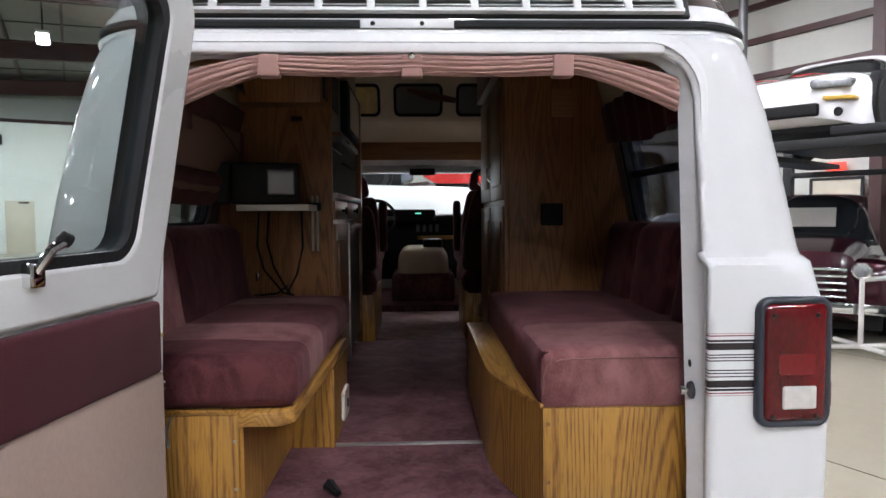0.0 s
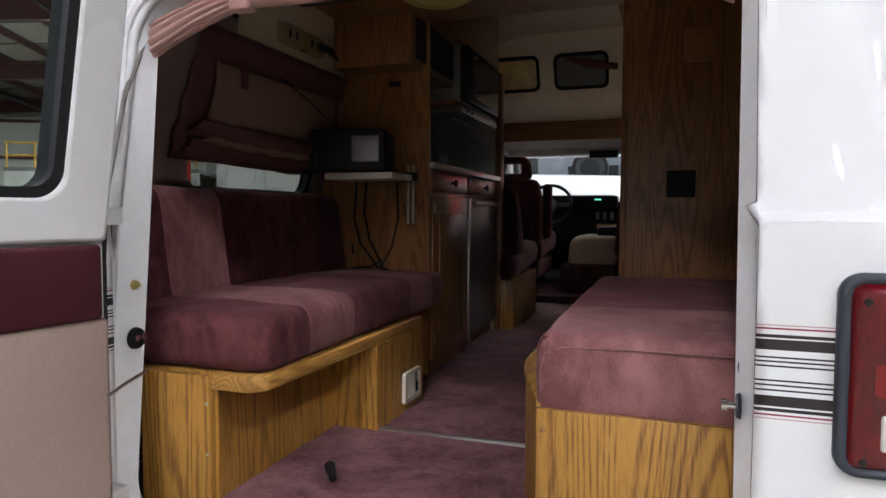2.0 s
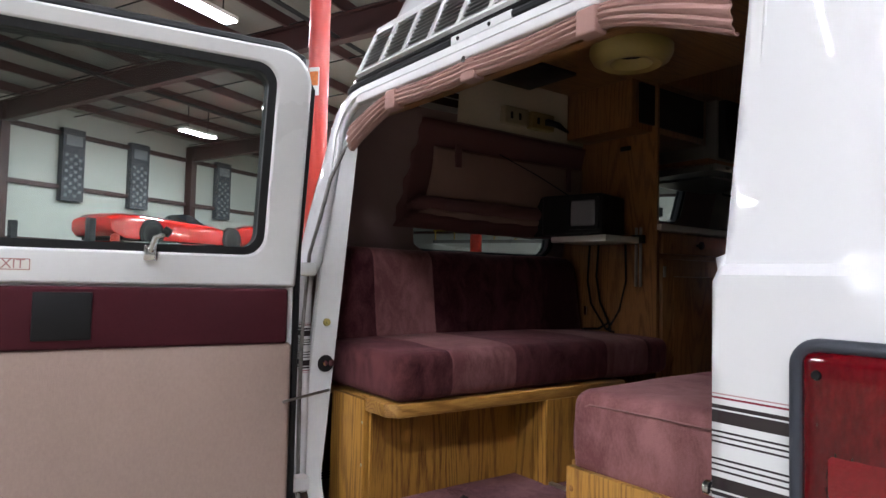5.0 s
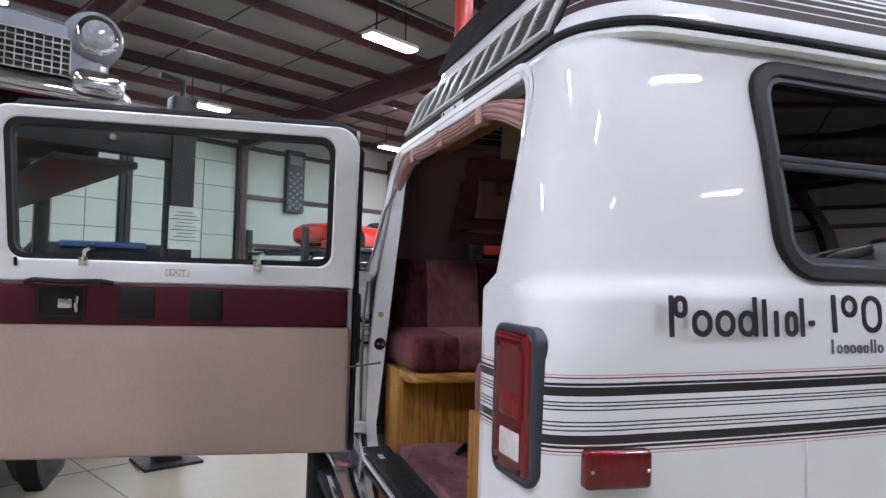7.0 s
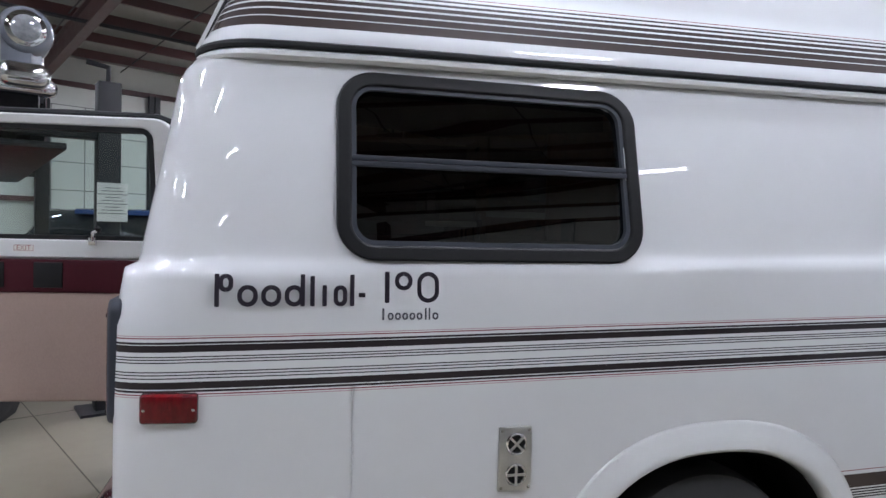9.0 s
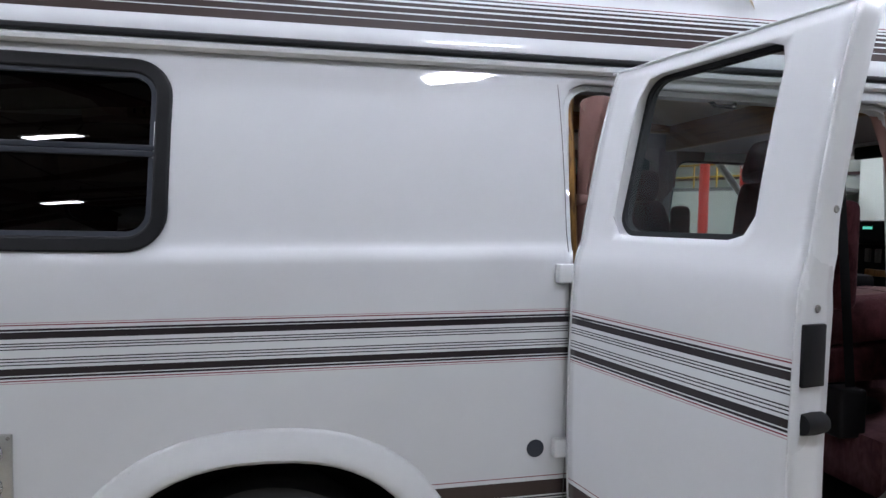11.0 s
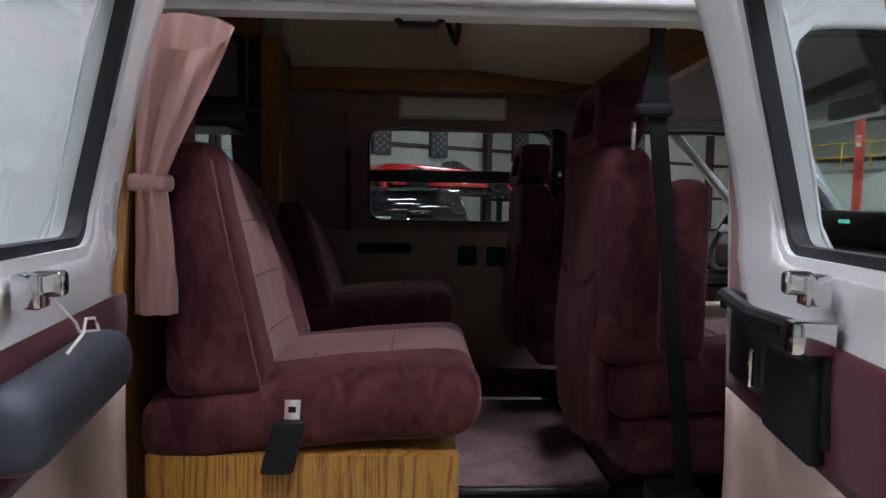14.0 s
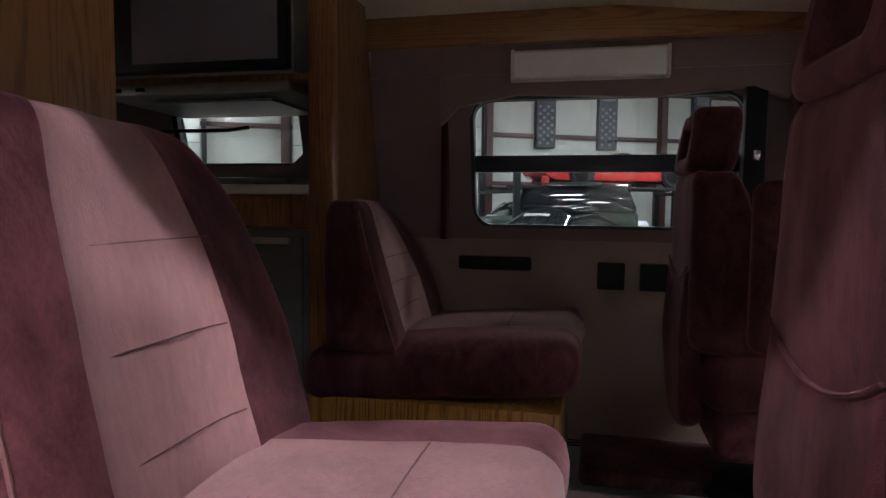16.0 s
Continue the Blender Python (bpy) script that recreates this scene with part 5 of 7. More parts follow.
tagged(part("upper_speaker", bx(0.56, 0.66, 1.318, 1.330, 1.86, 1.98, 0.006), M["oakdx"], None), "brown cloth panel high on the wardrobe", "panel")

# ---- kitchen ----
kt = thing("kitchen_cabinet", "dark oak kitchen unit with two drawers and a door", "cabinet")
part("carcass", bx(-0.90, -0.415, 1.345, 1.86, FZ, 1.505, 0.003), M["oakd"], kt)
part("end_board", extrude([(-0.405, 0.93), (-0.405, 2.10), (-0.74, 2.10), (-0.80, 1.88), (-0.92, 1.36), (-0.92, 0.93)], 1, 1.332, 1.345), M["oakd"], kt, "oak end board behind the bench")
for y0, y1 in ((1.36, 1.845), (1.875, 2.40)):
    d = part("drawer", bx(-0.415, -0.398, y0, y1, 1.415, 1.50, 0.006), M["oakd"], kt, "oak drawer with a dark pull")
    part("drawer_pull", lathe([(0.006, 0), (0.006, 0.014), (0.017, 0.018), (0.016, 0.026), (0.0, 0.028)], pose(-0.398, (y0 + y1) / 2, 1.457, 0, 90), 14), M["black"], d, "round black knob")
d = part("door", bx(-0.415, -0.396, 1.36, 1.845, 0.70, 1.395, 0.006), M["oakd"], kt, "panelled oak door")
part("door_panel", bx(-0.399, -0.391, 1.43, 1.775, 0.77, 1.325, 0.008), M["oakd"], d)
for z in (0.78, 1.32):
    part("hinge", bx(-0.397, -0.390, 1.362, 1.376, z, z + 0.045, 0.002), M["steel"], d)
part("plinth", bx(-0.90, -0.44, 1.345, 2.46, FZ, 0.70), M["oakd"], kt)
part("drawer_box", bx(-0.90, -0.416, 1.862, 2.45, 1.405, 1.505), M["oakd"], kt)
fr = thing("fridge", "grey built-in refrigerator with an aluminium edge", "fridge")
part("body", bx(-0.90, -0.425, 1.865, 2.44, 0.70, 1.40), M["grey"], fr)
part("door", bx(-0.425, -0.398, 1.90, 2.43, 0.72, 1.385, 0.005), M["grey"], fr, "grey enamel door")
part("edge_strip", bx(-0.430, -0.392, 1.865, 1.898, 0.66, 1.395, 0.003), M["alu"], fr)
part("handle", bx(-0.398, -0.380, 1.95, 2.40, 1.362, 1.382, 0.004), M["alu"], fr)
tagged(part("worktop", bx(-0.90, -0.385, 1.333, 2.46, 1.507, 1.533, 0.004), M["laminate"], None), "pale laminate worktop with a dark edge", "worktop")
tagged(part("kitchen_partition", extrude([(-0.41, FZ), (-0.41, 2.42), (-0.60, 2.42), (-0.75, 2.10), (-0.80, 1.88), (-0.92, 1.36), (-0.92, FZ)], 1, 2.462, 2.475), M["greylam"], None), "grey partition at the kitchen's end", "partition", kind="structure")
tagged(part("kitchen_post", bx(-0.42, -0.385, 2.46, 2.535, FZ, 2.12, 0.004), M["oakd"], None), "oak post at the kitchen's end", "post", kind="structure")
tagged(part("kitchen_end_board", extrude([(-0.42, FZ), (-0.42, 2.12), (-0.74, 2.12), (-0.80, 1.88), (-0.92, 1.36), (-0.92, FZ)], 1, 2.475, 2.50), M["oakd"], None), "oak board behind the seat", "board", kind="structure")
sk = thing("sink_tap", "small chrome sink tap on the worktop", "tap")
part("tap_base", lathe([(0.02, 0), (0.02, 0.02), (0.012, 0.03), (0, 0.03)], pose(-0.62, 1.50, 1.533)), M["chrome"], sk)
part("spout", tube([(-0.62, 1.50, 1.56), (-0.62, 1.50, 1.60), (-0.56, 1.50, 1.61), (-0.53, 1.50, 1.59)], 0.008, 8), M["chrome"], sk)
tagged(part("hob", bx(-0.82, -0.46, 1.95, 2.36, 1.534, 1.556, 0.006), M["grey"], None), "grey two-ring hob cover", "hob")
uc = thing("upper_cabinet", "dark oak overhead cabinet above the kitchen", "cabinet")
part("carcass", bx(-0.77, -0.43, 1.20, 1.72, 1.905, 2.12, 0.004), M["oakd"], uc)
# flat black plate stands in for the shade inside an open bay
part("cavity", bx(-0.428, -0.418, 1.24, 1.68, 1.93, 2.09), M["black"], uc, "black plate in place of a shelf bay's dark inside")
part("top_box", bx(-0.60, -0.41, 1.36, 2.46, 2.13, 2.42, 0.004), M["oakd"], uc)
part("shelf", bx(-0.80, -0.42, 1.72, 2.46, 1.83, 1.85, 0.003), M["oakd"], uc)
mw = thing("microwave", "grey microwave oven with a black glass door", "microwave")
part("case", bx(-0.82, -0.425, 1.80, 2.40, 1.855, 2.125, 0.006), M["greylam"], mw, "grey metal case")
part("door", bx(-0.425, -0.385, 1.805, 2.395, 1.86, 2.12, 0.008), M["black"], mw, "glossy black door")
part("door_glass", bx(-0.386, -0.383, 1.90, 2.37, 1.885, 2.095), M["screen"], mw)
rh = thing("range_hood", "grey cooker hood under the shelf", "hood")
part("canopy", extrude([(-0.86, 1.79), (-0.42, 1.80), (-0.40, 1.825), (-0.86, 1.828)], 1, 1.74, 2.40, 0.003), M["grey"], rh)
part("front_lip", bx(-0.412, -0.396, 1.742, 2.398, 1.797, 1.827, 0.003), M["steel"], rh)
part("filter", bx(-0.80, -0.48, 1.85, 2.30, 1.784, 1.792), M["steel"], rh)
for y in (1.82, 1.90):
    part("switch", bx(-0.398, -0.392, y, y + 0.03, 1.806, 1.818, 0.002), M["black"], rh)
tagged(part("towel_rail", tube([(-0.42, 1.84, 1.70), (-0.40, 1.90, 1.69), (-0.40, 2.20, 1.69), (-0.42, 2.26, 1.70)], 0.006, 6), M["black"], None), "thin dark towel rail", "rail")

# television on its shelf, cables, sockets
ts = thing("tv_shelf", "narrow pale shelf with an upright metal bracket", "shelf")
part("shelf_board", bx(-0.76, -0.47, 1.10, 1.330, 1.455, 1.480, 0.003), M["ivoryw"], ts)
for x in (-0.492, -0.470):
    part("bracket_rod", tube([(x, 1.318, 1.28), (x, 1.318, 1.52)], 0.006, 8), M["steel"], ts)
part("bracket_clamp", bx(-0.51, -0.455, 1.305, 1.33, 1.455, 1.49, 0.003), M["black"], ts)
tv = thing("television", "small black portable television with a grey screen", "television", at=pose(-0.66, 1.16, 1.483, 0, 0, 14))
part("cabinet", rbox((-0.13, -0.08, 0.0), (0.14, 0.14, 0.165), 0.012, 0.05), M["black"], tv, "black plastic cabinet")
part("bezel", ring(rrect(-0.010, 0.132, 0.02, 0.150, 0.01), rrect(0.005, 0.117, 0.034, 0.138, 0.008), (lambda a, b: Vector((a, -0.078, b)), lambda a, b: Vector((a, -0.092, b)))), M["black"], tv)
part("screen", rbox((0.003, -0.088, 0.032), (0.119, -0.06, 0.140), 0.012, 0.02), M["screen"], tv, "dull grey tube screen")
part("side_box", rbox((-0.32, -0.03, 0.0), (-0.13, 0.13, 0.17), 0.012, 0.05), M["black"], tv)
for k, pts in enumerate(([(-0.72, 1.30, 1.455), (-0.73, 1.30, 1.30), (-0.70, 1.29, 1.20), (-0.62, 1.29, 1.10), (-0.57, 1.28, 1.09)],
                         [(-0.68, 1.31, 1.455), (-0.69, 1.31, 1.32), (-0.66, 1.30, 1.21), (-0.61, 1.30, 1.12), (-0.58, 1.27, 1.092)],
                         [(-0.54, 1.31, 1.455), (-0.535, 1.31, 1.30), (-0.56, 1.30, 1.18), (-0.60, 1.28, 1.10)],
                         [(-0.74, 1.28, 1.09), (-0.70, 1.25, 1.096), (-0.64, 1.27, 1.10), (-0.60, 1.29, 1.13)])):
    tagged(part("cable", tube(pts, 0.005, 6), M["black"], None), "thin black cable hanging under the television shelf", "cable", "television cables")
tagged(part("plug", bx(-0.737, -0.722, 1.285, 1.30, 1.15, 1.19, 0.003), M["chrome"], None), "small chrome plug hanging on a cable", "plug")
tagged(part("coat_hook", bx(-0.58, -0.53, 1.318, 1.330, 1.845, 1.865, 0.004, m=pose(0, 0, 0)), M["black"], None), "small black hook on the oak board", "hook")
for y, m, lab in ((0.835, "dullivory", "ivory double socket box under the ceiling"), (0.985, "dullyellow", "yellowed switch box under the ceiling")):
    so = tagged(part("socket", rbox((-0.82, y, 1.928), (-0.765, y + 0.135, 2.0), 0.008, 0.04), M[m], None), lab, "socket")
    for dy in (0.03, 0.075):
        part("socket_slot", bx(-0.7655, -0.762, y + dy, y + dy + 0.012, 1.948, 1.975), M["black"], so)
tagged(part("plug_lead", tube([(-0.765, 1.07, 1.965), (-0.73, 1.10, 1.95), (-0.735, 1.17, 1.93)], 0.014, 6, taper=[0.016, 0.014, 0.005]), M["black"], None), "black plug with a lead", "plug")
tagged(part("ceiling_grille", bx(-0.80, -0.52, 0.70, 0.98, 2.085, 2.099, 0.004), M["black"], None), "black grille in the ceiling", "grille")
fn = thing("roof_vent", "round yellowed roof vent ring with a dark centre", "vent", at=pose(-0.23, 0.93, 2.10))
part("vent_ring", lathe([(0.050, 0.0), (0.056, -0.035), (0.072, -0.055), (0.10, -0.060), (0.128, -0.045), (0.140, -0.02), (0.140, 0.0)], None, 36), M["yellowed"], fn, "yellowed plastic ring")
part("vent_core", lathe([(0.054, -0.020), (0.02, -0.018), (0.0, -0.018)], None, 24), M["black"], fn)

# left rear window blind, right rear window cloth
bl = thing("window_blind", "mauve cloth window blind half drawn with sagging pleats", "blind")
def cloth(nm, y0, y1, z0, z1, d, m, bulge=0.0, wave=0.0, n=40, sag=0.0, lab=""):
    """A hanging cloth on the left wall: bulge swells it, wave ripples it, sag lowers its middle."""
    def f(u, v):
        z = z0 + v * (z1 - z0) - sag * math.sin(math.pi * u) * (1 - v)
        y = y0 + u * (y1 - y0) + (0.06 * (v - 0.5) + 0.008 * math.sin(v * 26) if u < 0.02 and wave else 0)
        return Vector((-(side_x(z) - d - bulge * math.sin(math.pi * v) ** 0.8 * (0.6 + 0.4 * math.sin(math.pi * u)) - wave * math.sin(u * 34 + 2 * math.sin(v * 4))), y, z))
    thick(part(nm, sheet(f, frange(0, 1, n), frange(0, 1, 16)), m, bl, lab), 0.004)


cloth("blind_border", 0.42, 1.36, 1.485, 1.885, 0.085, M["curtaind"], 0.0, 0.003, lab="plum gathered border cloth")
cloth("blind_cloth", 0.51, 1.33, 1.60, 1.79, 0.10, M["tanblind"], 0.025, 0.0, sag=0.01, lab="tan blind cloth")
cloth("lower_fold", 0.44, 1.34, 1.555, 1.605, 0.115, M["curtaind"], 0.022, 0.002, sag=0.02)
cloth("lower_fold", 0.50, 1.34, 1.54, 1.562, 0.120, M["tanblind"], 0.012, 0.001, sag=0.025)
cloth("lower_fold", 0.42, 1.34, 1.488, 1.55, 0.105, M["curtaind"], 0.028, 0.003, sag=0.012)
part("strap", bx(-0.762, -0.755, 0.585, 0.612, 1.715, 1.80), M["curtaind"], bl)
part("strap", bx(-0.762, -0.755, 1.19, 1.215, 1.68, 1.78), M["curtaind"], bl)
part("pull_cord", tube([(-0.755, 0.80, 1.79), (-0.75, 1.0, 1.73), (-0.755, 1.30, 1.63)], 0.0025, 5), M["black"], bl)
rc = thing("window_valance", "plum cloth valance gathered over the side window", "curtain")
bm = sheet(lambda u, v: Vector((side_x(1.72 + v * 0.2) - 0.075 - 0.03 * (1 - v) - 0.008 * math.sin(u * 50), 0.30 + u * 1.02, 1.70 + 0.09 * abs(u - 0.5) + v * (0.2 - 0.09 * abs(u - 0.5)))), frange(0, 1, 60), frange(0, 1, 8))
thick(part("valance_cloth", bm, M["plum"], rc), 0.004)
# gathered curtain along the top of the rear opening
cu = thing("rear_curtain", "pink pleated curtain rolled up under the rear header", "curtain")
def roll(u, v):
    x = -0.632 + 1.25 * u
    e = abs(2 * u - 1)
    droop = 0.005 * math.sin(math.pi * min(max((u - 0.2) / 0.275, 0), 1)) + 0.005 * math.sin(math.pi * min(max((u - 0.475) / 0.295, 0), 1)) + 0.055 * max(0, (e - 0.6) / 0.4) ** 1.4
    h = 0.043 + 0.035 * max(0, (e - 0.6) / 0.4)
    t = v * math.pi * 1.15
    z = 1.835 - droop - h * (1 - math.cos(t)) / 2
    y = 0.080 - 0.016 * math.sin(t) - 0.0035 * math.sin(v * 40 + 2 * math.sin(u * 9))
    return Vector((x, y, z))
thick(part("curtain_cloth", sheet(roll, frange(0, 1, 90), frange(0, 1, 40)), M["curtain"], cu, "pink pleated cloth"), 0.003)
for u in (0.20, 0.475, 0.77):
    c = roll(u, 0.5)
    t = part("tie", rbox((c.x - 0.026, c.y - 0.006, c.z - 0.028), (c.x + 0.026, c.y + 0.03, c.z + 0.026), 0.006, 0.02), M["curtain"], cu)
    if u == 0.475:
        part("snap_button", lathe([(0.008, 0), (0.008, 0.003), (0.004, 0.004), (0, 0.004)], pose(c.x, c.y - 0.013, c.z + 0.02, 90), 12), M["chrome"], t)

cu.location.z = -0.012
# tied curtain beside the side door
tc_ = thing("side_curtain", "pink curtain tied back beside the side door", "curtain")
def drape(u, v):
    """u round the bundle, v from the top (0) to the hem (1)."""
    z = 1.80 - 0.54 * v
    if v < 0.52:
        k = v / 0.52
        w = 0.13 * (1 - k) ** 1.1 + 0.055
    else:
        k = (v - 0.52) / 0.48
        w = 0.055 + 0.022 * math.sin(k * 1.8)
    a = 2 * math.pi * u
    f = 1 + 0.34 * math.sin(a * 6 + v * 5 + 1.5 * math.sin(v * 7)) + 0.12 * math.sin(a * 13)
    return Vector((0.885 - 0.03 * v + 0.024 * math.sin(a) * f + 0.05 * max(0, v - 0.2), 2.535 + w * 0.5 * (1 - math.cos(a)) * (0.93 + 0.07 * f), z - 0.04 * math.sin(a) * (1 - v)))
part("drape", sheet(drape, frange(0, 1, 64), frange(0, 1, 44)), M["curtain"], tc_, "gathered pink cloth")
part("tie_band", rbox((0.850, 2.527, 1.495), (0.915, 2.598, 1.530), 0.012, 0.02), M["curtain"], tc_, "cloth tie band")


# ---- seats ----
def captain_seat(name, label, at, base=True, back_top=1.60, head=False):
    """A forward-facing seat; its own origin is on the floor under the middle of its rear edge."""
    S = thing(name, label, "seat", at=at)
    def tilt(p):
        return Vector((p.x, p.y, p.z + 0.10 * (p.y - 0.0)))
    seat = banded(rbox((-0.30, 0.09 if head else 0.0, 0.275), (0.30, 0.715, 0.428), 0.06, 0.045, [(0, -0.13), (0, 0.13)], lump=0.007, seed=at.translation.y + at.translation.x, crown=0.022, shape=tilt), 0, [])
    for f in seat.faces:
        c = f.calc_center_median()
        if abs(c.x) < 0.13 and f.normal.z > 0.1 and c.z > 0.33 and 0.2 < c.y:
            f.material_index = 1
    sc = part("seat_cushion", seat, [M["velvet"], M["rose"]], S, "plum velvet cushion with a rose insert")
    H = back_top - FZ
    def wedge(p):
        k = min(max((p.z - 0.43) / (H - 0.43), 0), 1)
        y = p.y * (1 - 0.58 * k) + 0.06
        if -0.10 < p.x < 0.19 and p.y > 0.12:
            y -= 0.018 * (1 - (abs(p.x - 0.045) / 0.145) ** 4)
        w = 1 - (0.12 * k ** 3 if p.x > 0 else 0.30 * k ** 2.2)
        if not head:
            y -= 0.085 * k ** 4 * min(max((0.08 - p.x) / 0.26, 0), 1)
        return Vector((p.x * w, y, p.z))
    bk = rbox((-0.30, 0.0, 0.43), (0.30, 0.215, H), 0.042, 0.04, [(0, -0.10), (0, 0.19)], lump=0.006, seed=3 + at.translation.x)
    for f in bk.faces:
        c = f.calc_center_median()
        if -0.10 < c.x < 0.19 and f.normal.y > -0.2 and 0.45 < c.z and (f.normal.y > 0.3 or c.z > H - 0.05):
            f.material_index = 1
    for v in bk.verts:
        v.co = wedge(v.co)
    b = part("backrest", bk, [M["velvet"], M["rose"]], S, "plum velvet backrest with a rose stitched insert")
    for z in frange(0.535, H - 0.165, 2):
        k = (z - 0.43) / (H - 0.43)
        y = 0.215 * (1 - 0.58 * k) + 0.06 - 0.0178
        part("seam", tube([(x, y + 0.001 + 0.018 * (abs(x - 0.045) / 0.145) ** 4 * 0.9, z) for x in frange(-0.092, 0.182, 10)], 0.0012, 5), M["seam"], b)
    for y in (0.34, 0.52):
        part("seam", tube([(x, y, 0.4465 + 0.10 * y + 0.003 * (1 - (x / 0.12) ** 2)) for x in frange(-0.12, 0.12, 6)], 0.0012, 5), M["seam"], sc)
    pts = []
    for k in frange(0.02, 0.93, 12):
        pts.append((0.300 * (1 - 0.12 * k ** 3) - 0.009, 0.215 * (1 - 0.58 * k) + 0.06 - 0.010 + 0.004 * k, 0.43 + (H - 0.43) * k))
    part("piping", tube(pts, 0.0030, 5), M["stitch"], b)
    if base:
        part("base", bx(-0.29, 0.29, 0.02, 0.67, 0.0, 0.31, 0.004), M["oak"], S, "oak seat box")
    else:
        part("pedestal", lathe([(0.22, 0.0), (0.20, 0.04), (0.10, 0.06), (0.10, 0.22), (0.20, 0.26)], pose(0, 0.35, 0)), M["black"], S)
        part("skirt", rbox((-0.27, 0.12, 0.16), (0.27, 0.66, 0.30), 0.03, 0.06), M["velvet"], S)
    if head:
        def hat(d):
            return lambda a, b: Vector((a * (1 - 0.22 * max(0, (b - H) / 0.165) ** 2), d + 0.02 * (b - H) / 0.165, b))
        hr = part("headrest", ring(rrect(-0.20, 0.20, H - 0.004, H + 0.168, 0.05, 8), rrect(-0.115, 0.115, H + 0.045, H + 0.118, 0.022, 8), (hat(0.150), hat(0.052))), M["velvet"], S, "plum velvet headrest with an opening")
        rd_ = hr.modifiers.new("round", "BEVEL")
        rd_.width, rd_.segments, rd_.limit_method, rd_.angle_limit = 0.022, 4, "ANGLE", radians(50)
        part("pocket", rbox((-0.245, -0.004, 0.20), (0.245, 0.04, 0.60), 0.02, 0.05, None, lump=0.004, shape=lambda p: Vector((p.x, p.y + 0.058 - 0.008 * math.sin(math.pi * min(max((p.z - 0.20) / 0.40, 0), 1)), p.z + 0.05 * (p.x / 0.25) ** 2))), M["velvet"], S, "map pocket on the seat back")
        part("pocket_edge", tube([(x, 0.056, 0.60 + 0.05 * (x / 0.25) ** 2) for x in frange(-0.24, 0.24, 10)], 0.003, 6), M["velvet"], S)
        for sx in (-0.33, 0.33):
            part("armrest", rbox((sx - 0.045, 0.165, 0.45), (sx + 0.045, 0.25, 0.86), 0.035, 0.04), M["velvet"], S, "padded armrest folded upright")
    return S


captain_seat("seat", "plum velvet seat with rose inserts on an oak box", pose(0.545, 2.50, FZ))
captain_seat("seat", "plum velvet seat in shade on an oak box", pose(-0.60, 2.465, FZ) @ Matrix.Diagonal((1, 1.06, 1, 1)), back_top=1.49)
captain_seat("cab_seat", "plum velvet cab seat with headrest and back pocket", pose(0.505, 3.42, FZ + 0.04, 0, 0, 2) @ Matrix.Diagonal((0.68, 1.2, 1, 1)), base=False, back_top=1.58, head=True)
captain_seat("cab_seat", "plum velvet driver's seat with headrest", pose(-0.57, 3.405, FZ + 0.04, 0, 0, 0) @ Matrix.Diagonal((0.75, 1.2, 1, 1)), base=False, back_top=1.53, head=True)
# belts
sb = thing("seat_belt", "black belt hanging from the roof beside the cab seat", "belt")
part("belt_web", extrude([(3.563, 1.90), (3.597, 1.90), (3.599, 1.72), (3.657, 1.2), (3.702, 0.80), (3.664, 0.80), (3.619, 1.2), (3.561, 1.72)], 0, 0.775, 0.779), M["black"], sb, "black webbing")
part("belt_guide", rbox((0.765, 3.535, 1.672), (0.795, 3.615, 1.70), 0.010, 0.02), M["black"], sb, "black plastic belt guide")
part("belt_clip", bx(0.785, 0.795, 3.525, 3.535, 1.60, 1.66, 0.003), M["chrome"], sb)
part("belt_sleeve", extrude([(3.566, 1.81), (3.594, 1.81), (3.610, 1.70), (3.546, 1.70)], 0, 0.770, 0.785), M["black"], sb)
part("retractor", rbox((0.72, 3.60, 0.68), (0.82, 3.715, 0.86), 0.015, 0.04), M["black"], sb, "black belt reel box")
bk = thing("belt_buckle", "black belt stalk with a steel tongue on the seat", "belt buckle", at=pose(0.862, 2.80, 0.93, 0, 0, 0))
part("stalk", rbox((-0.008, -0.035, 0.0), (0.014, 0.03, 0.11), 0.006, 0.02, shape=lambda p: Vector((p.x, p.y + p.z * 0.25, p.z))), M["black"], bk)
part("tongue", extrude([(0.012, 0.10), (0.044, 0.10), (0.047, 0.152), (0.015, 0.152)], 0, 0.001, 0.004), M["chrome"], bk, "steel tongue")
part("tongue_slot", bx(0.0042, 0.0050, 0.022, 0.037, 0.126, 0.138), M["black"], bk)
bh = thing("wall_belt", "black belt reel and strap on the far wall post", "belt")
part("belt_strap", bx(-0.845, -0.80, 3.68, 3.74, 1.45, 1.93, 0.002), M["black"], bh)
part("belt_clip", bx(-0.800, -0.795, 3.705, 3.725, 1.62, 1.65, 0.002), M["chrome"], bh)
# left wall fittings
for y in (3.262, 3.401):
    w = tagged(part("wall_socket", bx(-0.960, -0.925, y, y + 0.09, 1.195, 1.287, 0.006), M["black"], None), "square black cup holder panel on the wall", "panel")
tagged(part("ashtray", bx(-0.960, -0.925, 2.782, 3.038, 1.250, 1.298, 0.008), M["black"], None), "long black armrest tray on the wall", "tray")
wl = thing("wall_lamp", "unlit white wall lamp diffuser above the window", "lamp")
part("lamp_base", bx(-0.800, -0.788, 2.975, 3.46, 1.870, 1.970, 0.003), M["ivory"], wl)
part("diffuser", rbox((-0.795, 2.985, 1.876), (-0.762, 3.45, 1.964), 0.012, 0.06), M["ivoryw"], wl, "white ribbed diffuser")
for y in (2.977, 3.448):
    part("end_cap", bx(-0.796, -0.764, y, y + 0.012, 1.872, 1.968, 0.003), M["ivory"], wl)
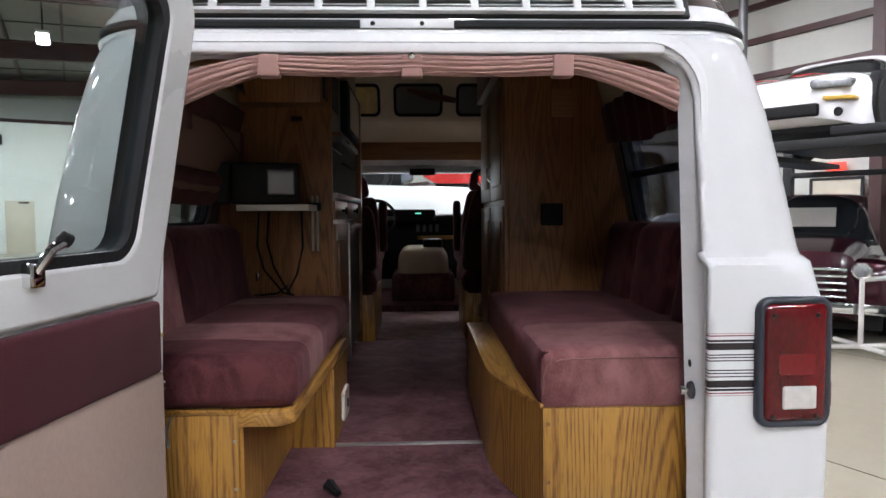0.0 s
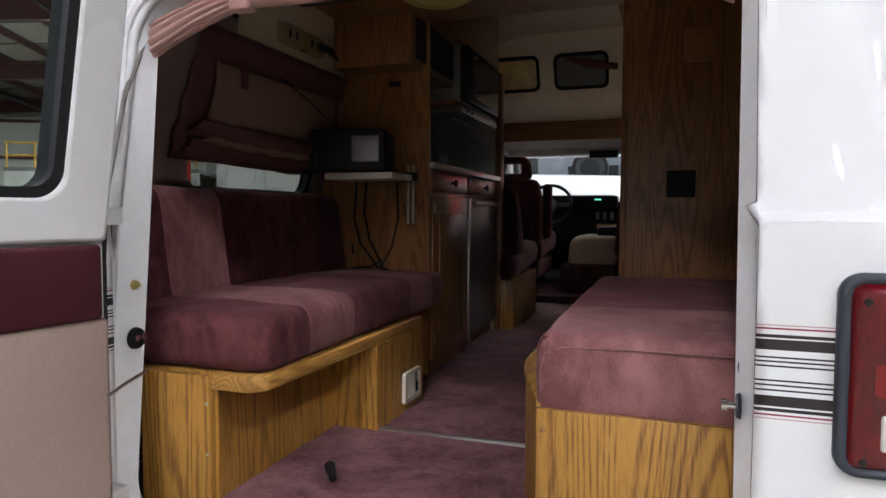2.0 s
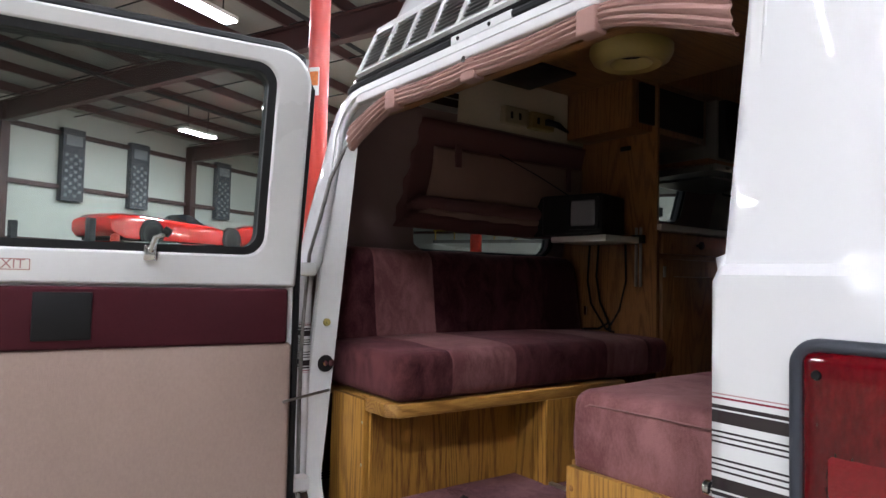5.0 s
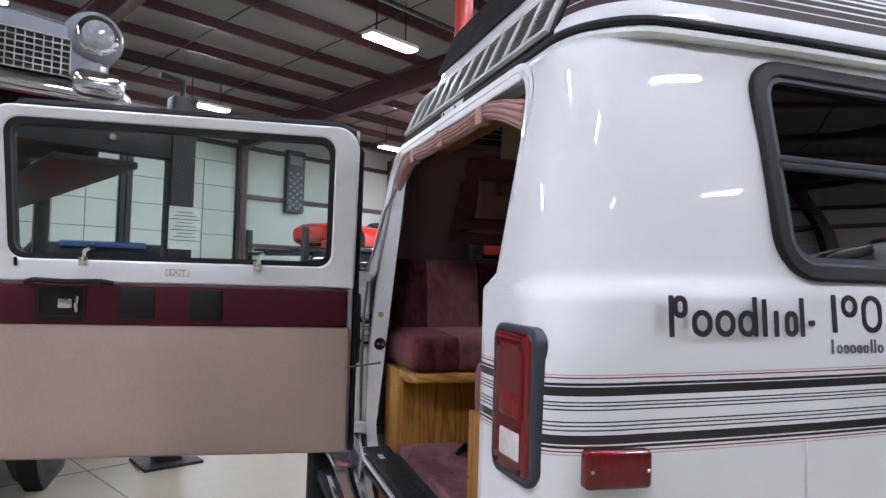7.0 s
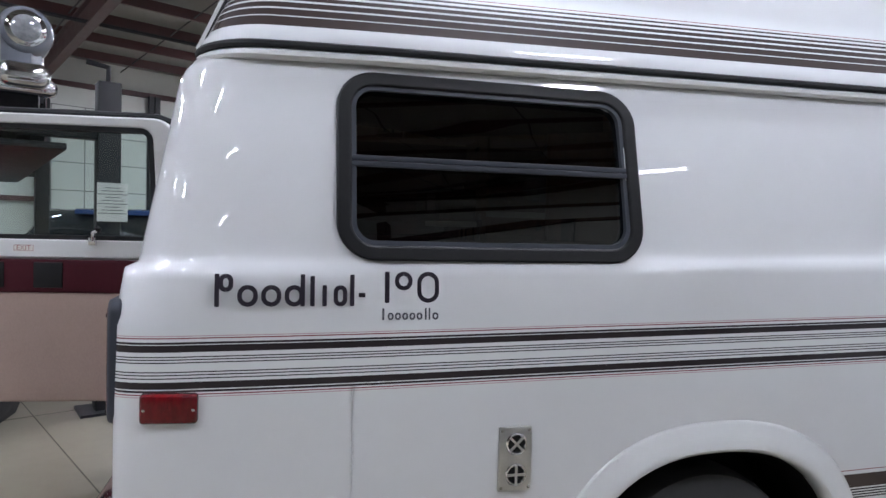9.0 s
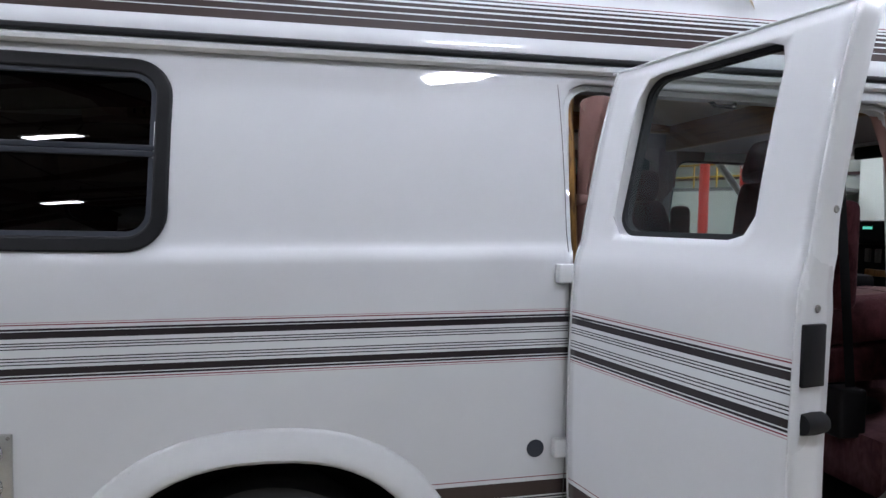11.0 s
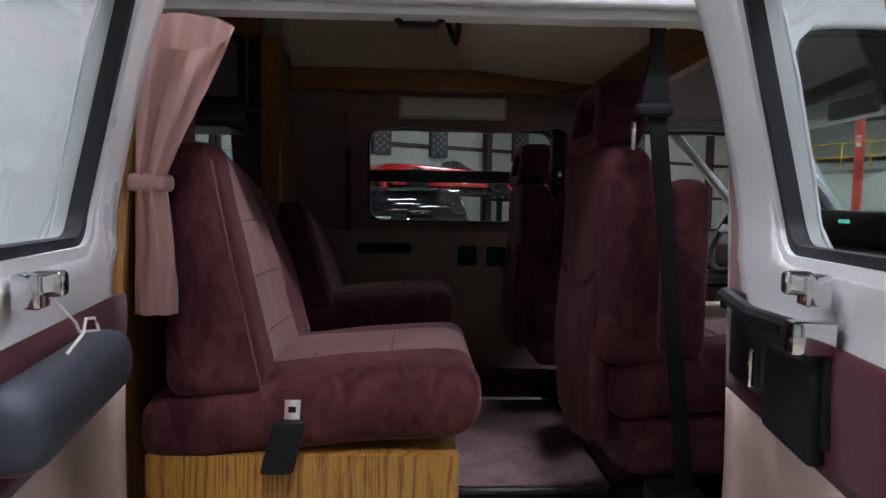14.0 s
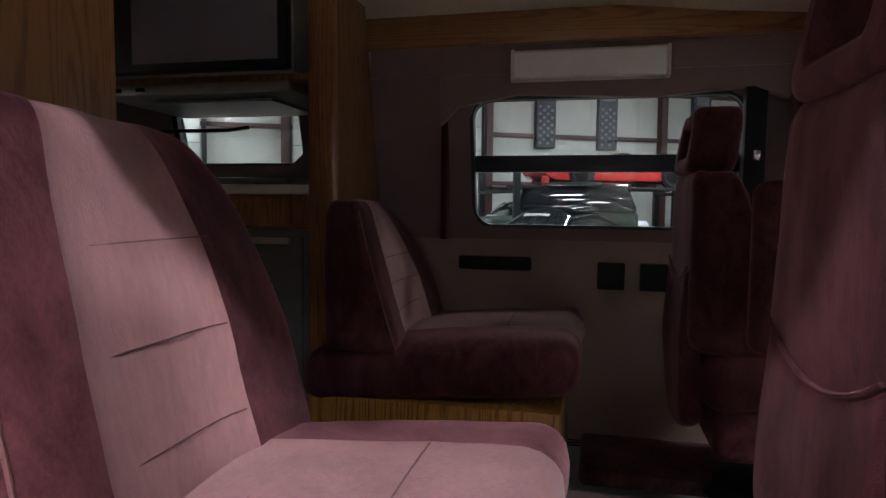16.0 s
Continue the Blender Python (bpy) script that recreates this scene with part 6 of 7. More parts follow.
va = thing("window_cornice", "mauve padded cornice over the middle window", "cornice")
part("cornice", extrude([(2.74, 1.74), (2.80, 1.80), (3.0, 1.835), (3.4, 1.815), (3.70, 1.84), (3.80, 1.80), (3.80, 1.90), (2.74, 1.90)], 0, -0.835, -0.795, 0.004), M["trim"], va)
part("side_drop", bx(-0.895, -0.84, 2.735, 2.755, 1.36, 1.76, 0.003), M["plum"], va)
tagged(part("visor_cloth", sheet(lambda u, v: Vector((-0.80 + 0.02 * math.sin(u * 30), 3.80 + u * 0.12, 1.90 - v * 0.35 * (1 - 0.4 * u))), frange(0, 1, 16), frange(0, 1, 8)), M["curtaind"], None), "gathered mauve cab curtain", "curtain")
tagged(part("door_curtain", sheet(lambda u, v: Vector((0.795 + 0.115 * min(1, v * 1.5) ** 0.8 - 0.012 * math.sin(u * 22 + v * 3), 3.665 + 0.030 * min(1, v * 3) + u * (0.045 - 0.028 * min(1, v * 2)), 1.90 - v * 0.66)), frange(0, 1, 20), frange(0, 1, 20)), M["curtain"], None), "tan curtain strip along the door post", "curtain")
tagged(part("ceiling_strap", tube([(-0.10, 3.0, 2.30), (0.05, 2.9, 2.24), (0.22, 2.85, 2.20)], 0.02, 8, taper=[0.012, 0.03, 0.02]), M["curtaind"], None), "mauve cloth tie hanging under the roof", "strap")

# ---- cab: dash, wheel, engine cover ----
ds = thing("dashboard", "black dashboard with a small green display", "dashboard")
part("dash_body", extrude([(4.62, 0.95), (4.58, 1.30), (4.68, 1.43), (4.95, 1.44), (5.22, 1.40), (5.22, 0.80), (4.80, 0.80)], 0, -0.86, 0.86, 0.02), M["black"], ds)
part("dash_hood", rbox((-0.66, 4.556, 1.36), (0.12, 4.80, 1.485), 0.03, 0.06), M["black"], ds)
part("wood_band", bx(-0.05, 0.45, 4.555, 4.575, 1.20, 1.235, 0.004), M["oakh"], ds)
part("display", bx(-0.070, -0.015, 4.552, 4.562, 1.440, 1.453), M["screenglow"], ds, "small lit green display")
for x in (-0.06, 0.0, 0.06, 0.12):
    part("air_knob", bx(x, x + 0.03, 4.56, 4.575, 1.27, 1.34, 0.004), M["grey"], ds)
ec = thing("engine_cover", "cream moulded engine cover with a dark top tray", "engine cover")
part("cover", rbox((-0.21, 3.95, 0.70), (0.21, 4.60, 1.15), 0.09, 0.06, shape=lambda p: Vector((p.x * (1.15 - 0.35 * (p.z - 0.7)), p.y + 0.12 * (p.z - 0.7), p.z))), M["cream"], ec)
part("carpet_skirt", rbox((-0.27, 3.92, 0.66), (0.27, 4.55, 0.93), 0.04, 0.06), M["carpet"], ec)
part("tray", bx(0.0, 0.17, 4.10, 4.40, 1.14, 1.22, 0.02), M["black"], ec)
sw = thing("steering_wheel", "dark steering wheel with two spokes", "steering wheel", at=pose(-0.44, 4.40, 1.40, 62))
part("wheel_rim", tube([(0.19 * math.cos(t), 0.19 * math.sin(t), 0) for t in frange(0, 2 * math.pi, 32)[:-1]], 0.014, 8, True), M["black"], sw)
part("hub", lathe([(0.0, -0.03), (0.07, -0.02), (0.06, 0.02), (0.0, 0.03)]), M["grey"], sw)
for a in (0, 180):
    part("spoke", bx(0.05, 0.185, -0.02, 0.02, -0.01, 0.01, 0.005, m=pose(0, 0, 0, 0, 0, a)), M["grey"], sw)
part("column", lathe([(0.03, -0.35), (0.03, -0.02)]), M["black"], sw)
tagged(part("rear_mirror", rbox((-0.12, 4.52, 1.80), (0.12, 4.55, 1.865), 0.012, 0.03), M["black"], None), "black inside mirror under the windscreen header", "mirror")
tagged(part("header_clip", tube([(0.80, 3.02, 1.87), (0.83, 3.04, 1.838), (0.83, 3.11, 1.838), (0.80, 3.135, 1.87)], 0.008, 6), M["black"], None), "small dark handle under the door header", "handle")


# ---- the hall ----
# its walls and roof are drawn along their own axes; the van stands 28 degrees askew to them
HX0, HX1, HY0, HY1, HZ, HZE = -18.5, 13.5, -17.0, 31.0, 6.2, 7.1
HM = pose(0, 0, 0, 0, 0, 28)
before = set(bpy.data.objects)
tagged(part("ground", bx(HX0 - 30, HX1 + 30, HY0 - 30, HY1 + 30, -0.2, 0.0), M["concrete"], None), "polished tan concrete hall floor", "floor", kind="structure")
bm = B()
for x in range(-18, 13, 3):
    box(bm, x - 0.003, x + 0.003, HY0, HY1, 0.0, 0.0025)
for y in range(-15, 31, 3):
    box(bm, HX0, HX1, y - 0.003, y + 0.003, 0.0, 0.0025)
tagged(part("floor_joints", bm, M["joint"], None), "thin dark saw cuts in the concrete", "floor joint", kind="structure")
for nm, a in (("wall_west", (HX0 - 0.3, HX0, HY0, HY1)), ("wall_east", (HX1, HX1 + 0.3, HY0, HY1)), ("wall_south", (HX0 - 0.3, HX1 + 0.3, HY0 - 0.3, HY0)), ("wall_north", (HX0 - 0.3, HX1 + 0.3, HY1, HY1 + 0.3))):
    w = tagged(part(nm, bx(*a, 0.0, HZ + 1.4), M["panelw"], None), "white sheet-metal hall wall", "wall", kind="structure")
    bm = B()
    for z in (0.4, 2.05, 3.72, 5.38) if "east" not in nm else (0.4, 1.6, 2.8, 3.7, 4.55, 5.4, 6.2, 7.0):
        if "west" in nm:
            box(bm, HX0, HX0 + 0.12, HY0, HY1, z, z + 0.14)
        elif "east" in nm:
            box(bm, HX1 - 0.12, HX1, HY0, HY1, z, z + 0.14)
        elif "south" in nm:
            box(bm, HX0, HX1, HY0, HY0 + 0.12, z, z + 0.14)
        else:
            box(bm, HX0, HX1, HY1 - 0.12, HY1, z, z + 0.14)
    part("girts", bm, M["maroon"], w)
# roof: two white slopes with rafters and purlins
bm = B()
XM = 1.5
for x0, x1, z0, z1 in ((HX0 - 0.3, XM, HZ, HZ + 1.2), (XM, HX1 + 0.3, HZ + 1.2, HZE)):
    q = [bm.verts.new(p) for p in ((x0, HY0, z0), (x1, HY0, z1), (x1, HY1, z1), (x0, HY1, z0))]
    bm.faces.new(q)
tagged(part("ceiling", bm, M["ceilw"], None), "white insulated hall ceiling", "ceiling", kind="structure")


def ceil_z(x):
    return HZ + 1.2 * (x - HX0) / (XM - HX0) if x < XM else HZE + (HZ + 1.2 - HZE) * (HX1 - x) / (HX1 - XM)


for y in (-10.8, -4.05, 2.7, 9.45, 16.2, 22.95, 29.7):
    bm = B()
    for x0, x1 in ((HX0, XM), (XM, HX1)):
        a, b = ceil_z(x0) - 0.28, ceil_z(x1) - 0.28
        for dz0, dz1, hw in ((-0.55, -0.51, 0.11), (-0.51, -0.02, 0.02), (-0.02, 0.02, 0.11)):
            vs = [bm.verts.new((x, y + s * hw, (a if x == x0 else b) + dz)) for x in (x0, x1) for s in (-1, 1) for dz in (dz0, dz1)]
            for f in ((0, 1, 3, 2), (4, 6, 7, 5), (0, 4, 5, 1), (2, 3, 7, 6), (0, 2, 6, 4), (1, 5, 7, 3)):
                bm.faces.new([vs[i] for i in f])
    tagged(part("rafter", bm, M["maroon"], None, smooth=False), "maroon steel roof rafter", "beam", "roof rafters", "structure")
    for x in (HX0 + 0.18, HX1 - 0.18):
        tagged(part("column", bx(x - 0.16, x + 0.16, y - 0.12, y + 0.12, 0, HZ - 0.3), M["maroon"], None), "maroon steel wall column", "column", "hall columns", "structure")
for x in [HX0 + 1.2 + 1.5 * i for i in range(21)]:
    z = ceil_z(x)
    tagged(part("purlin", bx(x - 0.04, x + 0.04, HY0, HY1, z - 0.27, z - 0.04), M["maroon"], None, smooth=False), "maroon roof purlin", "beam", "roof purlins", "structure")
for y in frange(HY0 + 1.4, HY1 - 1.4, 20):
    pts = [(HX0 + 0.2, y, ceil_z(HX0 + 0.2) - 0.22), (XM, y + 0.25, ceil_z(XM) - 0.22), (HX1 - 0.2, y, ceil_z(HX1 - 0.2) - 0.22)]
    tagged(part("brace_rod", tube(pts, 0.018, 5), M["liftblk"], None), "thin dark bracing rod between the purlins", "rod", "roof rods", "structure")
for x in (-13.0, -7.0, 4.0, 11.0):
    tagged(part("sprinkler_pipe", tube([(x, HY0, ceil_z(x) - 0.75), (x, HY1, ceil_z(x) - 0.75)], 0.045, 8), M["liftblk"], None), "dark ceiling pipe", "pipe", "ceiling pipes", "structure")

# lamps under the roof
lamp0 = thing("hall_lamp", "long white fluorescent hall lamp, lit", "lamp", "hall lamps")
part("housing", bx(-0.16, 0.16, -0.62, 0.62, 0.02, 0.10, 0.01), M["ivoryw"], lamp0)
part("hanger", bx(-0.01, 0.01, -0.4, -0.38, 0.09, 0.955), M["liftblk"], lamp0)
part("hanger", bx(-0.01, 0.01, 0.38, 0.40, 0.09, 0.955), M["liftblk"], lamp0)
part("tube_panel", bx(-0.14, 0.14, -0.60, 0.60, 0.0, 0.018), M["lamp"], lamp0, "bright lamp tubes")
LAMPS = [(-19.0 if c == 0 else -21.1 + 5.4 * c if c < 5 else 4.6, (-9.8 if c == 0 else -12.1 if c % 2 == 0 else -8.5) + 7.2 * r - (2.3 if c == 5 else 0)) for c in range(6) for r in range(6) if (c, r) != (3, 1)]
LAMPS = [p for p in LAMPS if (HM.inverted() @ Vector((*p, 0))).x > HX0 + 0.6 and (HM.inverted() @ Vector((*p, 0))).y < HY1 - 1]
for k, (x, y) in enumerate(LAMPS):
    m = pose(x, y, ceil_z((HM.inverted() @ Vector((x, y, 0))).x) - 0.95, 0, 0, 28)
    if k == 0:
        lamp0.matrix_world = m
    else:
        copy_thing(lamp0, m)
# lamps over the east bay, power turned down to limit their spill
lamp1 = thing("hall_lamp", "long fluorescent hall lamp with dimmed tubes, lit", "lamp", "east hall lamps")
part("housing", bx(-0.14, 0.14, -0.55, 0.55, 0.02, 0.10, 0.01), M["ivoryw"], lamp1)
part("hanger", bx(-0.01, 0.01, -0.4, -0.38, 0.09, 0.955), M["liftblk"], lamp1)
part("hanger", bx(-0.01, 0.01, 0.38, 0.40, 0.09, 0.955), M["liftblk"], lamp1)
part("tube_panel", bx(-0.10, 0.10, -0.50, 0.50, 0.0, 0.018), M["lampdim"], lamp1, "bright lamp tubes")
for k, (x, y) in enumerate(((9.0, 7.2), (8.9, -2.1), (14.2, -3.6))):
    m = pose(x, y, ceil_z((HM.inverted() @ Vector((x, y, 0))).x) - 0.95, 0, 0, 28)
    if k == 0:
        lamp1.matrix_world = m
    else:
        copy_thing(lamp1, m)

# sectional doors and banners on the west wall
for y0, y1 in ((2.95, 5.5), (5.9, 9.2), (-3.6, 0.2)):
    g = tagged(part("sectional_door", bx(HX0 + 0.12, HX0 + 0.2, y0, y1, 0.0, 4.8), M["panelw"], None), "white sectional hall door in a dark frame", "door", "sectional doors", "structure")
    bm = B()
    for z in frange(0.0, 4.8, 6):
        box(bm, HX0 + 0.2, HX0 + 0.215, y0, y1, z - 0.012, z + 0.012)
    for y in frange(y0, y1, 3):
        box(bm, HX0 + 0.2, HX0 + 0.215, y - 0.012, y + 0.012, 0, 4.8)
    part("panel_joints", bm, M["grey"], g)
    part("track", bx(HX0 + 0.12, HX0 + 0.3, y0 - 0.18, y0 - 0.04, 0, 5.4), M["liftblk"], g)
    part("track", bx(HX0 + 0.12, HX0 + 0.3, y1 + 0.04, y1 + 0.18, 0, 5.4), M["liftblk"], g)
M["bannerink"] = mat("pale_banner_print", (0.20, 0.21, 0.22), 0.8, var=0.3, scale=4)
bannerm = mat("grey_banner_print", (0.06, 0.065, 0.075), 0.8, var=0.6, scale=2.2, fine=7)
for y in (11.2, 13.6, 17.5, 20.9, 24.3):
    b = tagged(part("banner", bx(HX0, HX0 + 0.22, y, y + 0.72, 3.38, 5.62), bannerm, None), "grey printed cloth banner hanging on the wall", "banner", "wall banners")
    bm = B()
    for i in range(11):
        for k in range(4):
            if (i + k) % 2 == 0:
                box(bm, HX0 + 0.22, HX0 + 0.226, y + 0.08 + k * 0.15, y + 0.18 + k * 0.15, 3.50 + i * 0.125, 3.59 + i * 0.125)
    box(bm, HX0 + 0.22, HX0 + 0.226, y + 0.10, y + 0.62, 5.10, 5.42)
    part("print_bars", bm, M["bannerink"], b)

# mezzanine with a yellow rail before the north wall
mz = thing("mezzanine", "white mezzanine wall with a yellow guard rail", "mezzanine", kind="structure")
part("deck_wall", bx(-13.0, -5.8, 26.0, 26.2, 0, 2.9), M["panelw"], mz)
part("deck", bx(-13.0, -5.8, 26.0, HY1, 2.9, 3.05), M["grey"], mz)
for z in (3.5, 4.0):
    part("rail", tube([(-13.0, 26.05, z), (-5.8, 26.05, z)], 0.04, 6), M["yellow"], mz)
for x in frange(-12.9, -5.9, 7):
    part("rail_post", tube([(x, 26.05, 3.0), (x, 26.05, 4.05)], 0.04, 6), M["yellow"], mz)
tagged(part("column", bx(HX1 - 0.34, HX1 - 0.02, 5.38, 5.62, 0, HZE - 0.1), M["maroon"], None), "maroon steel wall column", "column", "hall columns", "structure")
xd = tagged(part("east_exit", bx(HX1 - 0.16, HX1 - 0.13, 5.85, 6.85, 0, 2.1), M["ivory"], None), "cream steel exit door in the white wall", "door", kind="structure")
part("door_frame", ring([(5.79, 0.0), (6.91, 0.0), (6.91, 2.16), (5.79, 2.16)], [(5.85, 0.001), (6.85, 0.001), (6.85, 2.1), (5.85, 2.1)], (lambda a, b: Vector((HX1 - 0.14, a, b)), lambda a, b: Vector((HX1 - 0.18, a, b)))), M["liftblk"], xd)
tagged(part("exit_sign", bx(HX1 - 0.20, HX1 - 0.14, 6.15, 6.55, 2.30, 2.48, 0.01), M["signglow"], None), "small lit red exit sign over the door", "sign")
# plain white office front before the north wall, with a cream door and a conduit
tagged(part("wall_office", bx(-5.75, 2.6, 29.5, 29.7, 0, 5.2), M["plaster"], None), "plain white painted office wall", "wall", kind="structure")
se = tagged(part("side_exit", bx(-3.02, -2.02, 29.46, 29.5, 0, 2.1, 0.004), M["ivory"], None), "cream steel door in the white office wall", "door", kind="structure")
part("door_closer", bx(-2.55, -2.2, 29.41, 29.46, 1.98, 2.04, 0.005), M["black"], se)
part("door_handle", tube([(-2.95, 29.46, 1.02), (-2.95, 29.40, 1.02), (-2.83, 29.40, 1.02)], 0.012, 6), M["steel"], se)
tagged(part("conduit", tube([(-3.6, 29.47, 0.1), (-3.6, 29.47, 5.1)], 0.03, 6), M["alu"], None), "thin metal conduit on the office wall", "pipe", kind="structure")
tagged(part("wall_box", bx(-3.35, -3.0, 29.36, 29.5, 4.3, 4.7, 0.01), M["black"], None), "dark wall-mounted heater box", "box")
for ob in [o for o in bpy.data.objects if o not in before and o.parent is None and not o.name.startswith("hall_lamp")]:
    ob.matrix_world = HM @ ob.matrix_world


# ---- parked vehicles ----
def car_paint(name, col, rough=0.2):
    k = 0.9 if max(col) > 0.3 else 0.25
    return mat(name, col, rough, var=0.06, scale=2, fine=20, coat=k, spec=0.5 if k > 0.5 else 0.3)


def vehicle(name, label, at, L, W, prof, roofp, paint, wheel=0.33, ground=0.18, rim="alu", open_top=False, cat="car"):
    """A car: prof = (place along, top of the body, half width); roofp = (place, roof height, half width) for the cabin."""
    V = thing(name, label, cat, at=at)

    def loft(st, zb, p, m, lab, n=14, sq=0.55):
        bm = B()
        rows = []
        for y, zt, hw in st:
            lo = zb(y) if callable(zb) else zb
            row = []
            for i in range(n + 1):
                t = math.pi * i / n
                c, s = math.cos(t), math.sin(t)
                x = hw * math.copysign(abs(c) ** sq, c)
                row.append(bm.verts.new((x, y, lo + (zt - lo) * abs(s) ** sq)))
            rows.append(row)
        for a, b in zip(rows, rows[1:]):
            for k in range(n):
                bm.faces.new((a[k], a[k + 1], b[k + 1], b[k]))
            bm.faces.new((a[0], b[0], b[-1], a[-1]))
        bm.faces.new(rows[0])
        bm.faces.new(rows[-1][::-1])
        bmesh.ops.recalc_face_normals(bm, faces=bm.faces)
        return part(p, bm, m, V, lab, angle=50)

    def dense(st, n):
        ys = frange(st[0][0], st[-1][0], n)
        k = [s[0] for s in st]
        return [(y, float(np.interp(y, k, [s[1] for s in st])), float(np.interp(y, k, [s[2] for s in st]))) for y in ys]
    y0, y1 = prof[0][0], prof[-1][0]
    part("underbody", bx(-W * 0.42, W * 0.42, y0 + 0.22, y1 - 0.3, ground - 0.05, ground + 0.22, 0.02), M["black"], V)
    loft(dense(prof, 44), lambda y: ground + 0.12 * max(0, 1 - (y - y0) / 0.35) ** 2 + 0.2 * max(0, 1 - (y1 - y) / 0.4) ** 2, "body", paint, "", sq=0.38)
    if roofp:
        loft(dense(roofp, 14), float(np.interp(roofp[len(roofp) // 2][0], [s[0] for s in prof], [s[1] for s in prof])) - 0.08, "glasshouse", M["darkcar"], "dark car windows", sq=0.6)
        if not open_top:
            mid = [s for s in dense(roofp, 14)][4:11]
            loft([(y, z + 0.012, w * 0.93) for y, z, w in mid], min(z for _, z, _ in mid) - 0.10, "roof", paint, "", sq=0.5)
    for y in (prof[0][0] + L * 0.18, prof[0][0] + L * 0.80):
        for s in (1, -1):
            part("wheel_arch", lathe([(wheel * 1.16, -0.10), (wheel * 1.16, 0.0), (wheel * 1.12, 0.004), (0, 0.004)], pose(s * (W / 2 + 0.002), y, wheel * 1.02, 0, 90 * s), 26), M["black"], V)
            w = part("wheel", lathe([(wheel * 0.6, -0.09), (wheel * 0.9, -0.10), (wheel, -0.07), (wheel, 0.07), (wheel * 0.9, 0.10), (wheel * 0.62, 0.095)], pose(s * (W / 2 - 0.085), y, wheel, 0, 90), 22), M["tyre"], V)
            part("rim", lathe([(wheel * 0.62, 0.085), (wheel * 0.5, 0.05), (wheel * 0.2, 0.07), (0, 0.09)], pose(s * (W / 2 - 0.085), y, wheel, 0, 90 * s), 16), M[rim], w)
    return V


M["carlens"] = mat("headlight_glass", (0.20, 0.21, 0.22), 0.1, var=0.5, scale=18, coat=1.0)
M["darkcar"] = mat("dark_car_glass", (0.02, 0.024, 0.028), 0.06, var=0.1, coat=1.0)
P_WHITE, P_RED, P_SILV = car_paint("white_car_paint", (0.78, 0.78, 0.78)), car_paint("red_car_paint", (0.55, 0.015, 0.012)), car_paint("silver_car_paint", (0.15, 0.162, 0.185), 0.25)
P_MAR, P_BLU, P_BLK, P_YEL = car_paint("deep_maroon_car_paint", (0.035, 0.006, 0.012)), car_paint("blue_car_paint", (0.03, 0.06, 0.16)), car_paint("black_car_paint", (0.012, 0.013, 0.016)), car_paint("cream_car_paint", (0.62, 0.50, 0.22))
SPORT = [(-2.40, 0.46, 0.25), (-2.36, 0.53, 0.48), (-2.27, 0.60, 0.70), (-2.1, 0.66, 0.86), (-1.9, 0.71, 0.92), (-0.9, 0.86, 0.93), (0.3, 0.92, 0.93), (1.5, 0.98, 0.93), (2.1, 0.95, 0.88), (2.35, 0.80, 0.75)]
SPORTR = [(-0.75, 0.88, 0.78), (-0.1, 1.20, 0.66), (0.5, 1.24, 0.64), (1.2, 1.12, 0.66), (1.8, 0.96, 0.70)]
SEDAN = [(-2.4, 0.66, 0.70), (-2.3, 0.80, 0.84), (-1.2, 0.95, 0.90), (1.2, 0.98, 0.90), (2.2, 0.95, 0.86), (2.4, 0.72, 0.74)]
SEDANR = [(-1.1, 0.97, 0.82), (-0.4, 1.38, 0.66), (0.7, 1.42, 0.66), (1.5, 1.05, 0.76)]
OLD = [(-2.3, 0.70, 0.40), (-2.2, 1.00, 0.55), (-1.2, 1.12, 0.70), (0.4, 1.10, 0.84), (1.6, 1.05, 0.80), (2.3, 0.65, 0.62)]
OLDR = [(-0.7, 1.10, 0.70), (-0.3, 1.55, 0.62), (0.9, 1.58, 0.62), (1.7, 1.10, 0.60)]
SUV = [(-2.3, 0.85, 0.78), (-2.2, 1.02, 0.88), (-1.0, 1.10, 0.92), (2.2, 1.12, 0.92), (2.3, 0.9, 0.86)]
SUVR = [(-0.9, 1.10, 0.84), (-0.5, 1.72, 0.76), (1.9, 1.74, 0.76), (2.2, 1.12, 0.82)]


def lamps_on(V, pts, r, m="clrlens", ring_m="chrome"):
    for x, y, z in pts:
        h = part("headlight", lathe([(r * 1.15, 0.0), (r * 1.15, 0.03), (r, 0.04)], pose(x, y, z, 90), 22), M[ring_m], V, "round headlight")
        part("headlight_lens", lathe([(r, 0.03), (r * 0.7, 0.05), (0, 0.06)], pose(x, y, z, 90), 22), M[m], h)


def lift(at, w, l, h, label, posts=True, m="liftblk"):
    T = thing("car_lift", label, "car lift", at=at)
    for s in (-1, 1):
        part("runway", bx(s * w * 0.32 - 0.25, s * w * 0.32 + 0.25, -l / 2, l / 2, h - 0.08, h, 0.01), M[m], T)
    for y in (-l / 2, l / 2):
        part("cross_beam", bx(-w / 2, w / 2, y - 0.07, y + 0.07, h - 0.21, h - 0.11, 0.01), M[m], T)
    if posts:
        for s in (-1, 1):
            for y in (-l / 2, l / 2):
                p = part("post", bx(s * w / 2 - 0.08, s * w / 2 + 0.08, y - 0.08, y + 0.08, 0, h + 0.55, 0.01), M[m], T)
                part("foot_plate", bx(s * w / 2 - 0.22, s * w / 2 + 0.22, y - 0.18, y + 0.18, 0, 0.02), M[m], p)
    return T


